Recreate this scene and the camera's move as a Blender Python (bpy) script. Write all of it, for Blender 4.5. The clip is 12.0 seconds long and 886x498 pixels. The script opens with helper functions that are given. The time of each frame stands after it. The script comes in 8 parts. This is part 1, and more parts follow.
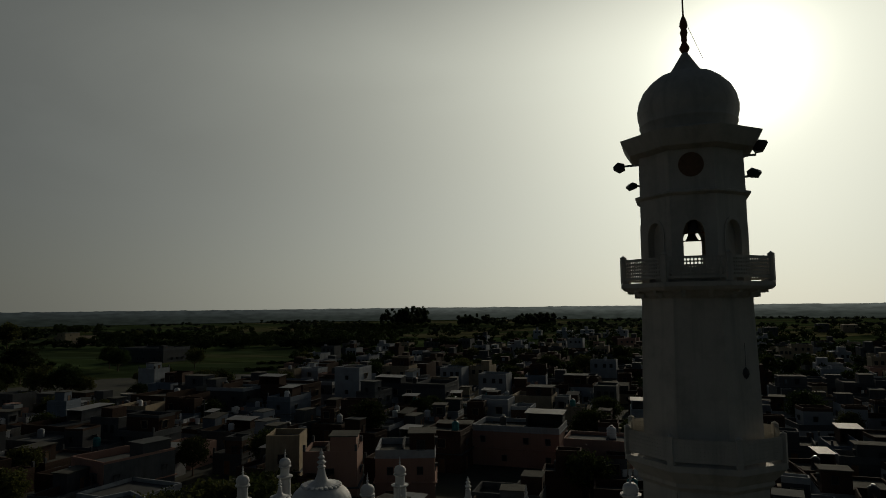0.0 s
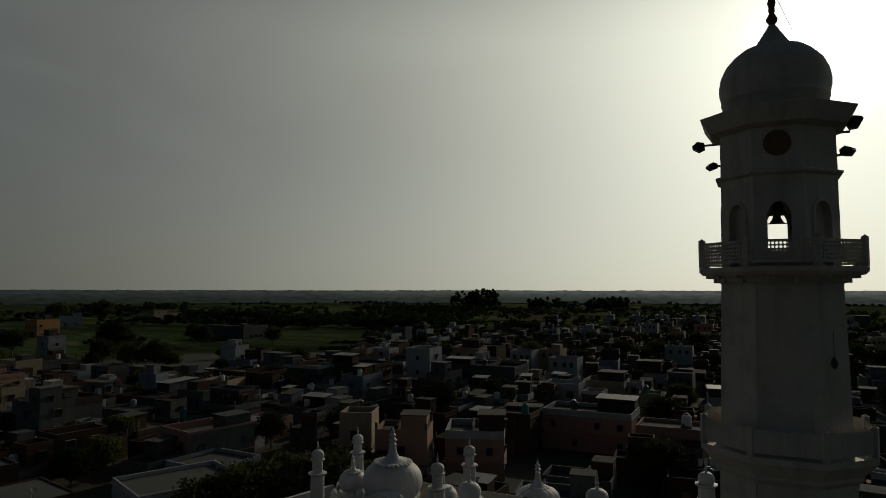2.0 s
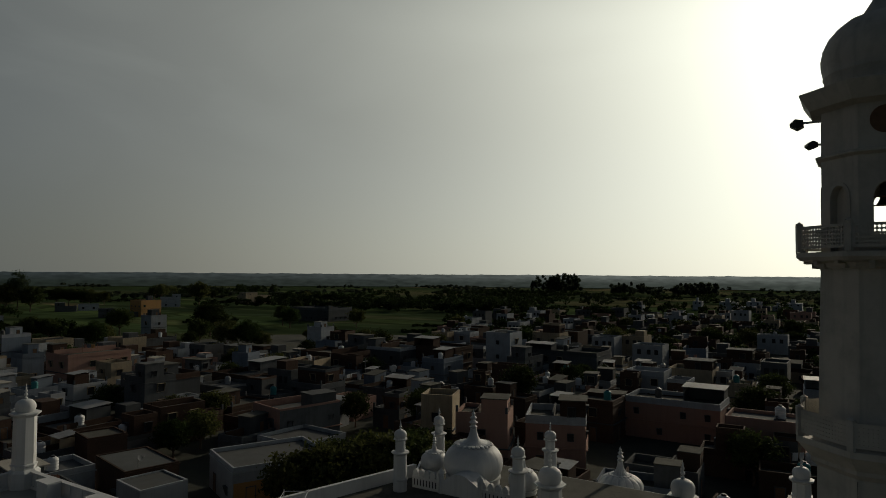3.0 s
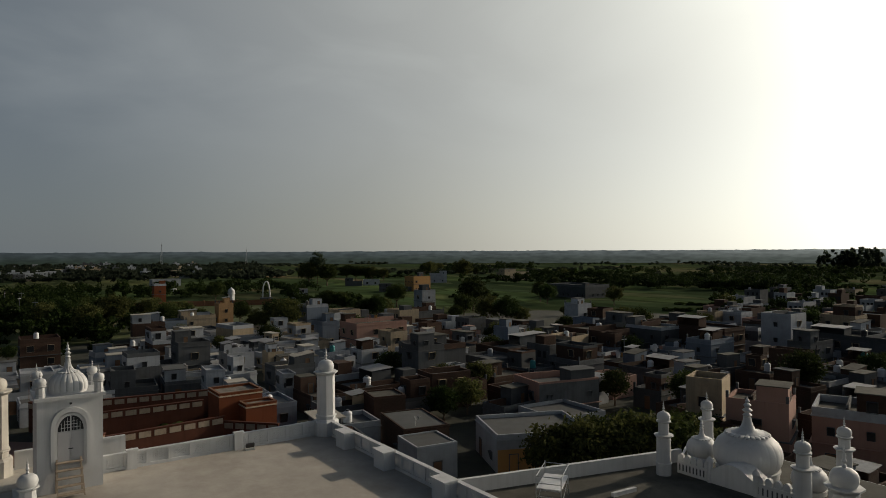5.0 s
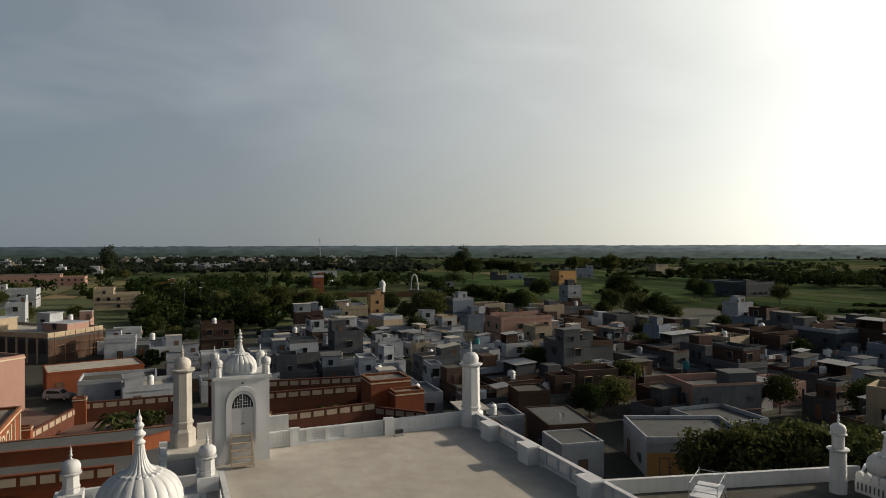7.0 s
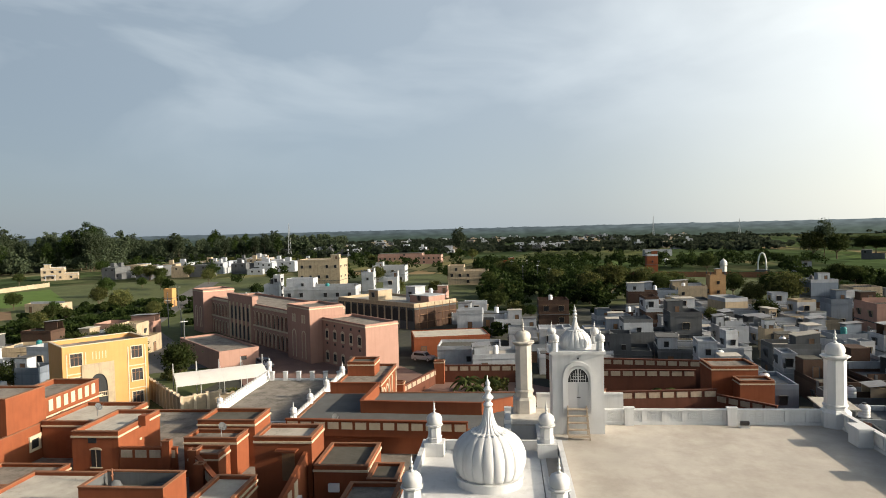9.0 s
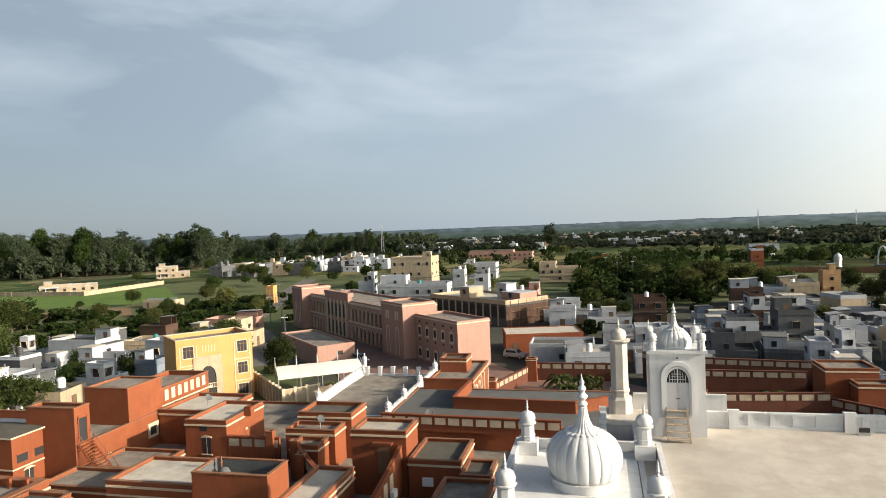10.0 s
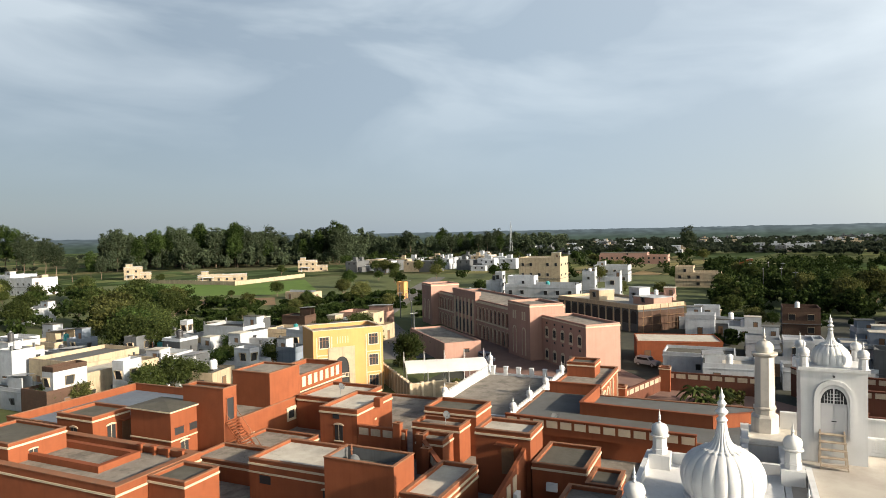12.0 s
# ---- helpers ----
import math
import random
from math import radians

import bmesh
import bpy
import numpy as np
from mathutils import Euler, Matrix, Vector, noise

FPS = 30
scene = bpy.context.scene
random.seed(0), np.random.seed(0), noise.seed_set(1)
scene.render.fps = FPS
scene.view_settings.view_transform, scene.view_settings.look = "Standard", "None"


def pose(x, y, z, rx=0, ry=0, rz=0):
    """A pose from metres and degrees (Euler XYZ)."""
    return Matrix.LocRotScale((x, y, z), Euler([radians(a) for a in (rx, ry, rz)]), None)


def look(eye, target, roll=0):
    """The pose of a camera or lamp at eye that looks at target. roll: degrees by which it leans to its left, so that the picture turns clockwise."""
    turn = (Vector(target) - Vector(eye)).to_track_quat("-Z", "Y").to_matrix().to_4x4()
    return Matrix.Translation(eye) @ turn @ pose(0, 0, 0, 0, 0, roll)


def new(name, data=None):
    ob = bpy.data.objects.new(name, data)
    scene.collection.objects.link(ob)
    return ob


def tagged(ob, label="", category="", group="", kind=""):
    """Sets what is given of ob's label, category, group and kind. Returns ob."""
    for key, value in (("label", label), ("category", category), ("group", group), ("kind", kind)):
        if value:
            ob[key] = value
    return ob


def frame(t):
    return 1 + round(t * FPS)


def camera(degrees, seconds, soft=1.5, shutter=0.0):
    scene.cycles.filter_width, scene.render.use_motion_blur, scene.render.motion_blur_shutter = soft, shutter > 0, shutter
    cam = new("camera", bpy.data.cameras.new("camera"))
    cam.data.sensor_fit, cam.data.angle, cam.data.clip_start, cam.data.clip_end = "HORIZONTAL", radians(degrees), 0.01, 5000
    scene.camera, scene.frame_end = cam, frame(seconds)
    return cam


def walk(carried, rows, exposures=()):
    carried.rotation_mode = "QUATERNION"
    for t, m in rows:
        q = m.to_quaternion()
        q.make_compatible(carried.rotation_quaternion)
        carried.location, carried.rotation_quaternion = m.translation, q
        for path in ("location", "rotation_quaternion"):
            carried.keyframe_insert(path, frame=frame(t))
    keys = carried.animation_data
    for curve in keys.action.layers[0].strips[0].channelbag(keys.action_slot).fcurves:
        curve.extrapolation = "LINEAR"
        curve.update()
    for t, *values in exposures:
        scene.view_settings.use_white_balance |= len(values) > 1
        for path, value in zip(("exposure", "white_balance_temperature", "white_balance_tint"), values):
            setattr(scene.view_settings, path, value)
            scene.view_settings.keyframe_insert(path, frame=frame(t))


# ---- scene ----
cam = camera(67.9, 12.0, soft=0.9)
PATH = [
    # seconds, eye x, y, z, tilt, roll, heading
    (0.0, 0.033, 0.024, 25.031, 5.07, -0.64, 19.55),
    (0.5, 0.033, 0.035, 25.035, 4.88, -0.59, 19.91),
    (1.0, 0.021, 0.091, 25.032, 4.71, -0.52, 20.50),
    (1.5, -0.046, 0.080, 25.006, 4.62, -0.34, 22.28),
    (2.0, 0.010, 0.059, 25.021, 3.58, 0.06, 25.69),
    (2.5, 0.012, -0.016, 25.018, 3.02, 0.41, 29.09),
    (3.0, 0.021, -0.039, 25.007, 2.20, 0.38, 32.65),
    (3.2, 0.025, -0.034, 25.003, 1.70, 0.53, 33.68),
    (4.8, -0.026, 0.010, 24.970, 0.13, -0.36, 53.57),
    (5.0, -0.036, 0.014, 24.966, 0.16, -0.27, 54.64),
    (5.5, -0.046, 0.021, 24.961, -0.07, -0.19, 59.47),
    (6.0, -0.033, 0.036, 24.965, 0.08, -0.30, 61.68),
    (6.5, -0.021, 0.042, 24.968, -0.30, -0.15, 64.33),
    (7.0, -0.026, 0.026, 24.973, -0.30, -0.15, 67.20),
    (7.5, -0.042, -0.001, 24.975, 0.03, -0.34, 70.24),
    (7.7, -0.038, -0.010, 24.976, 0.12, -0.28, 71.90),
    (9.3, 0.094, -0.014, 24.996, -2.06, -1.87, 99.27),
    (9.5, 0.084, -0.031, 25.001, -2.10, -2.09, 100.56),
    (10.0, 0.052, -0.044, 25.008, -1.79, -2.22, 103.45),
    (10.5, 0.017, -0.069, 25.011, -1.94, -2.06, 106.06),
    (11.0, 0.032, -0.087, 25.012, -1.90, -2.16, 109.22),
    (11.5, -0.009, -0.132, 25.006, -1.98, -1.61, 111.49),
    (12.0, -0.192, -0.144, 25.002, -1.49, -1.19, 114.60),
]

EXPOSURES = [(0.0, -2.47, 6500, 4), (1.6, -2.44, 6500, 4), (2.5, -2.08, 6500, 4), (3.2, -1.68, 6500, 5), (4.8, -0.84, 6500, 9), (6.0, -0.38, 6500, 10), (7.7, 0.17, 6500, 10), (9.3, 0.97, 6500, 10), (12.0, 1.12, 6500, 10)]
walk(cam, [(t, pose(x, y, z, 90 + tilt, 0, head) @ pose(0, 0, 0, 0, 0, roll)) for t, x, y, z, tilt, roll, head in PATH], EXPOSURES)

# ---- daylight ----
SUN_AZ, SUN_EL = radians(5.5), radians(18.6)      # azimuth from +y towards +x
SUN = Vector((math.sin(SUN_AZ) * math.cos(SUN_EL), math.cos(SUN_AZ) * math.cos(SUN_EL), math.sin(SUN_EL)))
world = bpy.data.worlds.new("sky")
scene.world = world
world.use_nodes = True
wt = world.node_tree
wt.nodes.clear()


def wnode(kind, **values):
    n = wt.nodes.new(kind)
    for k, v in values.items():
        n.inputs[k].default_value = v
    return n


def wmath(op, a, b=0.0, c=0.0):
    n = wt.nodes.new("ShaderNodeMath")
    n.operation = op
    for i, v in enumerate((a, b, c)):
        if isinstance(v, (int, float)):
            n.inputs[i].default_value = v
        else:
            wt.links.new(v, n.inputs[i])
    return n.outputs[0]


sky = wt.nodes.new("ShaderNodeTexSky")
sky.sky_type = "NISHITA"
sky.sun_disc = False
sky.sun_elevation, sky.sun_rotation = SUN_EL, SUN_AZ
sky.altitude, sky.air_density, sky.dust_density, sky.ozone_density = 200, 1.0, 1.2, 2.0
coord = wt.nodes.new("ShaderNodeTexCoord")
dot = wt.nodes.new("ShaderNodeVectorMath")
dot.operation = "DOT_PRODUCT"
wt.links.new(coord.outputs["Generated"], dot.inputs[0])
dot.inputs[1].default_value = SUN
facing = wmath("MAXIMUM", dot.outputs["Value"], 0.0)
# haze brightens the sky towards the sun
aureole = 0.0
for sharp, much in ((420.0, 110.0), (40.0, 30.0), (8.0, 56.0), (1.5, 18.5)):
    aureole = wmath("ADD", wmath("MULTIPLY", wmath("POWER", facing, sharp), much), aureole)
# thin streaks of high cloud
stretch = wt.nodes.new("ShaderNodeMapping")
stretch.inputs["Rotation"].default_value = (0.0, 0.25, 0.9)
stretch.inputs["Scale"].default_value = (1.2, 2.6, 6.5)
wt.links.new(coord.outputs["Generated"], stretch.inputs[0])
streaks = wnode("ShaderNodeTexNoise", Scale=1.15, Detail=5.0, Roughness=0.5, Distortion=0.5)
wt.links.new(stretch.outputs[0], streaks.inputs["Vector"])
ramp = wt.nodes.new("ShaderNodeValToRGB")
ramp.color_ramp.elements[0].position, ramp.color_ramp.elements[1].position = 0.45, 0.66
wt.links.new(streaks.outputs["Fac"], ramp.inputs[0])
split = wt.nodes.new("ShaderNodeSeparateXYZ")
wt.links.new(coord.outputs["Generated"], split.inputs[0])
high = wt.nodes.new("ShaderNodeMapRange")
high.inputs["From Min"].default_value, high.inputs["From Max"].default_value = 0.06, 0.3
wt.links.new(split.outputs["Z"], high.inputs["Value"])
fade = wt.nodes.new("ShaderNodeMapRange")           # haze and cloud thin out towards the zenith
fade.interpolation_type = "SMOOTHSTEP"
fade.inputs["From Min"].default_value, fade.inputs["From Max"].default_value = 0.34, 0.62
fade.inputs["To Min"].default_value, fade.inputs["To Max"].default_value = 1.0, 0.08
wt.links.new(split.outputs["Z"], fade.inputs["Value"])
cover = wmath("MULTIPLY", wmath("MULTIPLY", ramp.outputs[0], high.outputs[0]), wmath("MULTIPLY", fade.outputs[0], 0.44))
aureole = wmath("MULTIPLY", aureole, fade.outputs[0])
haze = wt.nodes.new("ShaderNodeMix")
haze.data_type = "RGBA"
thick = wt.nodes.new("ShaderNodeMapRange")          # haze thins out towards the zenith
thick.interpolation_type = "SMOOTHSTEP"
thick.inputs["From Min"].default_value, thick.inputs["From Max"].default_value = 0.33, 0.62
thick.inputs["To Min"].default_value, thick.inputs["To Max"].default_value = 0.78, 0.0
wt.links.new(split.outputs["Z"], thick.inputs["Value"])
wt.links.new(thick.outputs[0], haze.inputs["Factor"])
back = wt.nodes.new("ShaderNodeMapRange")           # forward scattering: less haze glow in the half of the sky away from the sun
back.inputs["From Min"].default_value, back.inputs["From Max"].default_value = -0.9, 0.2
back.inputs["To Min"].default_value, back.inputs["To Max"].default_value = 0.62, 1.4
wt.links.new(dot.outputs["Value"], back.inputs["Value"])
tone = wt.nodes.new("ShaderNodeMix")                # bluer away from the sun, warmer towards it
tone.data_type = "RGBA"
tone.inputs["A"].default_value, tone.inputs["B"].default_value = (4.4, 5.3, 6.15, 1), (4.7, 5.1, 5.45, 1)
side = wt.nodes.new("ShaderNodeMapRange")
side.inputs["From Min"].default_value, side.inputs["From Max"].default_value = -0.3, 0.5
wt.links.new(dot.outputs["Value"], side.inputs["Value"])
wt.links.new(side.outputs[0], tone.inputs["Factor"])
low = wt.nodes.new("ShaderNodeMapRange")            # dusty layer over the plain
low.interpolation_type = "SMOOTHSTEP"
low.inputs["From Min"].default_value, low.inputs["From Max"].default_value = 0.0, 0.24
low.inputs["To Min"].default_value, low.inputs["To Max"].default_value = 0.9, 0.0
wt.links.new(split.outputs["Z"], low.inputs["Value"])
dusty = wt.nodes.new("ShaderNodeMix")
dusty.data_type, dusty.blend_type = "RGBA", "MULTIPLY"
dusty.inputs["B"].default_value = (1.05, 0.97, 0.82, 1)
wt.links.new(wmath("MULTIPLY", low.outputs[0], side.outputs[0]), dusty.inputs["Factor"])
wt.links.new(tone.outputs["Result"], dusty.inputs["A"])
sunward = wt.nodes.new("ShaderNodeMapRange")        # the dust layer is brightest below the sun
sunward.interpolation_type = "SMOOTHSTEP"
sunward.inputs["From Min"].default_value, sunward.inputs["From Max"].default_value = 0.35, 0.95
sunward.inputs["To Min"].default_value, sunward.inputs["To Max"].default_value = 1.0, 2.6
wt.links.new(dot.outputs["Value"], sunward.inputs["Value"])
dust = wt.nodes.new("ShaderNodeMix")
dust.data_type = "FLOAT"
wt.links.new(low.outputs[0], dust.inputs["Factor"])
dust.inputs["A"].default_value = 1.0
wt.links.new(sunward.outputs[0], dust.inputs["B"])
pale = wt.nodes.new("ShaderNodeVectorMath")
pale.operation = "SCALE"
wt.links.new(dusty.outputs["Result"], pale.inputs[0])
wt.links.new(wmath("MULTIPLY", back.outputs[0], dust.outputs["Result"]), pale.inputs["Scale"])
wt.links.new(pale.outputs[0], haze.inputs["B"])
wt.links.new(sky.outputs[0], haze.inputs["A"])
cloud = wt.nodes.new("ShaderNodeMix")
cloud.data_type = "RGBA"
cloud.inputs["B"].default_value = (9.2, 10.1, 10.6, 1)
wt.links.new(cover, cloud.inputs["Factor"])
wt.links.new(haze.outputs["Result"], cloud.inputs["A"])
glow = wt.nodes.new("ShaderNodeMix")
glow.data_type, glow.blend_type = "RGBA", "ADD"
glow.inputs["Factor"].default_value = 1.0
tint = wt.nodes.new("ShaderNodeVectorMath")
tint.operation = "SCALE"
tint.inputs[0].default_value = (1.0, 0.97, 0.83)
wt.links.new(aureole, tint.inputs["Scale"])
wt.links.new(cloud.outputs["Result"], glow.inputs["A"])
wt.links.new(tint.outputs[0], glow.inputs["B"])
background = wnode("ShaderNodeBackground", Strength=0.05)
wt.links.new(glow.outputs["Result"], background.inputs["Color"])
wt.links.new(background.outputs[0], wt.nodes.new("ShaderNodeOutputWorld").inputs[0])

sun = new("sun", bpy.data.lights.new("sun", "SUN"))
sun.data.energy, sun.data.angle, sun.data.color = 5.0, radians(0.6), (1.0, 0.85, 0.66)
sun.matrix_world = look(SUN * 100, (0, 0, 0))


# ---- materials ----
def material(name, colour, rough=0.85, vary=0.12, grain=1.5, stain=0.0, stain_colour=(0.08, 0.075, 0.07), stain_scale=0.35, bump=0.0, bump_scale=30.0, metal=0.0, per_object=0.0, streak=0.0, crack=0.0):
    """A procedural surface: base colour with two scales of variation, dark stains, rain streaks and fine relief, at real-world size."""
    m = bpy.data.materials.new(name)
    m.use_nodes = True
    nt = m.node_tree
    nt.nodes.clear()
    out = nt.nodes.new("ShaderNodeOutputMaterial")
    bsdf = nt.nodes.new("ShaderNodeBsdfPrincipled")
    nt.links.new(bsdf.outputs[0], out.inputs[0])
    bsdf.inputs["Roughness"].default_value, bsdf.inputs["Metallic"].default_value = rough, metal
    bsdf.inputs["Specular IOR Level"].default_value = 0.15 if rough > 0.8 else 0.4
    geo = nt.nodes.new("ShaderNodeNewGeometry")

    def noise_tex(scale, detail, vec=None, roughness=0.6):
        n = nt.nodes.new("ShaderNodeTexNoise")
        n.inputs["Scale"].default_value, n.inputs["Detail"].default_value, n.inputs["Roughness"].default_value = scale, detail, roughness
        nt.links.new(vec or geo.outputs["Position"], n.inputs["Vector"])
        return n.outputs["Fac"]

    def mix(a, b, fac, blend="MIX"):
        n = nt.nodes.new("ShaderNodeMix")
        n.data_type, n.blend_type = "RGBA", blend
        for key, v in (("A", a), ("B", b), ("Factor", fac)):
            if isinstance(v, tuple):
                n.inputs[key].default_value = (*v[:3], 1)
            elif isinstance(v, (int, float)):
                n.inputs[key].default_value = v
            else:
                nt.links.new(v, n.inputs[key])
        return n.outputs["Result"]

    def window(v, lo, hi):
        n = nt.nodes.new("ShaderNodeMapRange")
        n.inputs["From Min"].default_value, n.inputs["From Max"].default_value = lo, hi
        nt.links.new(v, n.inputs["Value"])
        return n.outputs[0]

    low = tuple(c * (1 - vary) for c in colour)
    highc = tuple(min(1, c * (1 + vary)) for c in colour)
    c = mix(low, highc, window(noise_tex(grain, 6), 0.3, 0.7))
    c = mix(c, tuple(k * 0.8 for k in colour), window(noise_tex(grain * 0.11, 3), 0.45, 0.8))
    if per_object:
        info = nt.nodes.new("ShaderNodeObjectInfo")
        hsv = nt.nodes.new("ShaderNodeHueSaturation")
        nt.links.new(c, hsv.inputs["Color"])
        r = nt.nodes.new("ShaderNodeMapRange")
        r.inputs["To Min"].default_value, r.inputs["To Max"].default_value = 1 - per_object, 1 + per_object
        nt.links.new(info.outputs["Random"], r.inputs["Value"])
        nt.links.new(r.outputs[0], hsv.inputs["Value"])
        c = hsv.outputs[0]
    if stain:
        c = mix(c, stain_colour, mix((0, 0, 0), (stain, stain, stain), window(noise_tex(stain_scale, 7, None, 0.68), 0.46, 0.66)))
    if streak:
        mp = nt.nodes.new("ShaderNodeMapping")
        mp.inputs["Scale"].default_value = (2.2, 2.2, 0.12)
        nt.links.new(geo.outputs["Position"], mp.inputs[0])
        c = mix(c, tuple(k * 0.45 for k in colour), mix((0, 0, 0), (streak, streak, streak), window(noise_tex(1.0, 5, mp.outputs[0]), 0.5, 0.75)))
    if crack:
        vor = nt.nodes.new("ShaderNodeTexVoronoi")
        vor.feature = "DISTANCE_TO_EDGE"
        vor.inputs["Scale"].default_value = crack
        warp = nt.nodes.new("ShaderNodeVectorMath")
        warp.operation = "ADD"
        wob = nt.nodes.new("ShaderNodeTexNoise")
        wob.inputs["Scale"].default_value, wob.inputs["Detail"].default_value = 0.9, 6
        nt.links.new(geo.outputs["Position"], wob.inputs["Vector"])
        nt.links.new(geo.outputs["Position"], warp.inputs[0])
        nt.links.new(wob.outputs["Color"], warp.inputs[1])
        nt.links.new(warp.outputs[0], vor.inputs["Vector"])
        line = window(vor.outputs["Distance"], 0.012, 0.004)
        some = mix((0, 0, 0), line, window(noise_tex(0.25, 4), 0.48, 0.6))
        c = mix(c, tuple(k * 0.55 for k in colour), some)
        c = mix(c, tuple(k * 0.62 for k in colour), mix((0, 0, 0), (0.8, 0.8, 0.8), window(noise_tex(3.5, 6, None, 0.7), 0.6, 0.72)))
    nt.links.new(c, bsdf.inputs["Base Color"])
    if bump:
        b = nt.nodes.new("ShaderNodeBump")
        b.inputs["Strength"].default_value, b.inputs["Distance"].default_value = bump, 0.03
        nt.links.new(noise_tex(bump_scale, 4), b.inputs["Height"])
        nt.links.new(b.outputs[0], bsdf.inputs["Normal"])
    return m


WHITE = material("white_paint", (0.53, 0.535, 0.535), 0.6, 0.04, 1.2, 0.25, (0.286, 0.279, 0.265), 0.6, 0.15, 12, streak=0.35)
MARBLE = material("weathered_whitewash", (0.5, 0.47, 0.415), 0.7, 0.06, 1.0, 0.4, (0.231, 0.211, 0.184), 0.8, 0.2, 10, streak=0.5)
PLASTER = material("roof_plaster", (0.4, 0.368, 0.322), 0.9, 0.1, 0.9, 0.45, (0.231, 0.197, 0.163), 0.28, 0.25, 8)
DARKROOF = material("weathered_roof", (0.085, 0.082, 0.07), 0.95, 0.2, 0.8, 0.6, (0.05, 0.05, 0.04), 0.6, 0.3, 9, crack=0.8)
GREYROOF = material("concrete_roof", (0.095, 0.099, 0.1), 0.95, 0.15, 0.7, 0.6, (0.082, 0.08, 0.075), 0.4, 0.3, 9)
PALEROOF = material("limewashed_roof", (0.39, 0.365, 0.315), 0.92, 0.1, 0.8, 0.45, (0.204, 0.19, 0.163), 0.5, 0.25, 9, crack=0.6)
TERRA = material("terracotta_paint", (0.18, 0.055, 0.024), 0.85, 0.1, 0.8, 0.22, (0.136, 0.048, 0.024), 0.5, 0.15, 14, streak=0.25)
WORN = material("faded_coping", (0.2, 0.092, 0.052), 0.9, 0.14, 1.2, 0.6, (0.13, 0.085, 0.06), 0.7, 0.2, 12)
# terracotta darkened for walls standing in shade, with stains and streaks besides
MAROON = material("weathered_shaded_red_paint", (0.098, 0.038, 0.024), 0.9, 0.14, 0.8, 0.35, (0.07, 0.032, 0.022), 0.5, 0.2, 12, streak=0.4)
COURTROOF = material("dusty_roof", (0.2, 0.18, 0.155), 0.95, 0.18, 0.8, 0.8, (0.075, 0.07, 0.06), 0.55, 0.3, 9, crack=0.6)
BAND = material("cream_paint", (0.45, 0.37, 0.265), 0.8, 0.06, 1.0, 0.3, (0.24, 0.18, 0.12), 0.8)
# cream dimmed for panels on the shaded walls, with grime; also the steps
DULL = material("grimy_dimmed_cream_paint", (0.33, 0.27, 0.205), 0.85, 0.1, 1.0, 0.5, (0.16, 0.12, 0.085), 0.9, streak=0.4)
YELLOW = material("yellow_paint", (0.42, 0.22, 0.075), 0.8, 0.05, 0.7, 0.15, (0.34, 0.231, 0.068), 0.5, streak=0.15)
PINK = material("pink_paint", (0.295, 0.18, 0.144), 0.85, 0.06, 0.6, 0.2, (0.245, 0.136, 0.102), 0.4, streak=0.25)
CREAM = material("pale_yellow_paint", (0.33, 0.268, 0.185), 0.9, 0.08, 0.6, 0.4, (0.15, 0.128, 0.1), 0.7, 0.25, 8, streak=0.55)
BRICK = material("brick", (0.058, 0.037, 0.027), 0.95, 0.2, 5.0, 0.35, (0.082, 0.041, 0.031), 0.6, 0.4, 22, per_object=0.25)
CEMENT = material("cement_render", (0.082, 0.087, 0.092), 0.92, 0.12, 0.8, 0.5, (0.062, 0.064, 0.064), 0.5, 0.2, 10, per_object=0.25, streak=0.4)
LIME = material("limewashed_wall", (0.315, 0.335, 0.36), 0.88, 0.08, 0.8, 0.45, (0.204, 0.197, 0.184), 0.5, 0.15, 10, per_object=0.18, streak=0.28)
BLUEWASH = material("blue_washed_wall", (0.135, 0.162, 0.2), 0.88, 0.08, 0.8, 0.4, (0.15, 0.17, 0.204), 0.5, per_object=0.2, streak=0.4)
# window panes, and the painted shade inside open arches and doorways
GLASS_AND_SHADE = material("dark_glass_and_shade", (0.012, 0.013, 0.015), 0.7, 0.2, 3.0)
TIMBER = material("brown_timber", (0.13, 0.07, 0.035), 0.7, 0.2, 6.0, bump=0.2)
STEEL = material("galvanised_steel", (0.5, 0.51, 0.52), 0.4, 0.1, 6.0, metal=0.8)
RUST = material("rusty_steel", (0.2, 0.09, 0.05), 0.8, 0.2, 6.0, metal=0.3)
BLACK = material("black_plastic", (0.03, 0.03, 0.032), 0.45, 0.15, 4.0)
TANKWHITE = material("white_plastic", (0.595, 0.603, 0.612), 0.5, 0.04, 2.0, 0.2, (0.306, 0.299, 0.286), 1.5)
TANKBLUE = material("teal_plastic", (0.02, 0.177, 0.184), 0.5, 0.08, 2.0)
CANVAS = material("white_canvas", (0.578, 0.561, 0.527), 0.8, 0.06, 0.7, 0.25, (0.306, 0.292, 0.272), 0.7)
PAVING = material("brick_paving", (0.184, 0.116, 0.095), 0.9, 0.12, 1.2, 0.4, (0.102, 0.068, 0.061), 0.3)
ASPHALT = material("asphalt", (0.12, 0.115, 0.11), 0.9, 0.15, 1.0, 0.3, (0.07, 0.068, 0.065), 0.2)
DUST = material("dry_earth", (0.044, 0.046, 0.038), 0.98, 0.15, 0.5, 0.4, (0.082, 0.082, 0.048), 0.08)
CROP = material("green_crop", (0.075, 0.125, 0.024), 0.95, 0.15, 0.35, 0.35, (0.034, 0.068, 0.017), 0.03)
SOIL = material("ploughed_soil", (0.16, 0.105, 0.062), 0.97, 0.15, 0.5, 0.4, (0.1, 0.085, 0.05), 0.1)
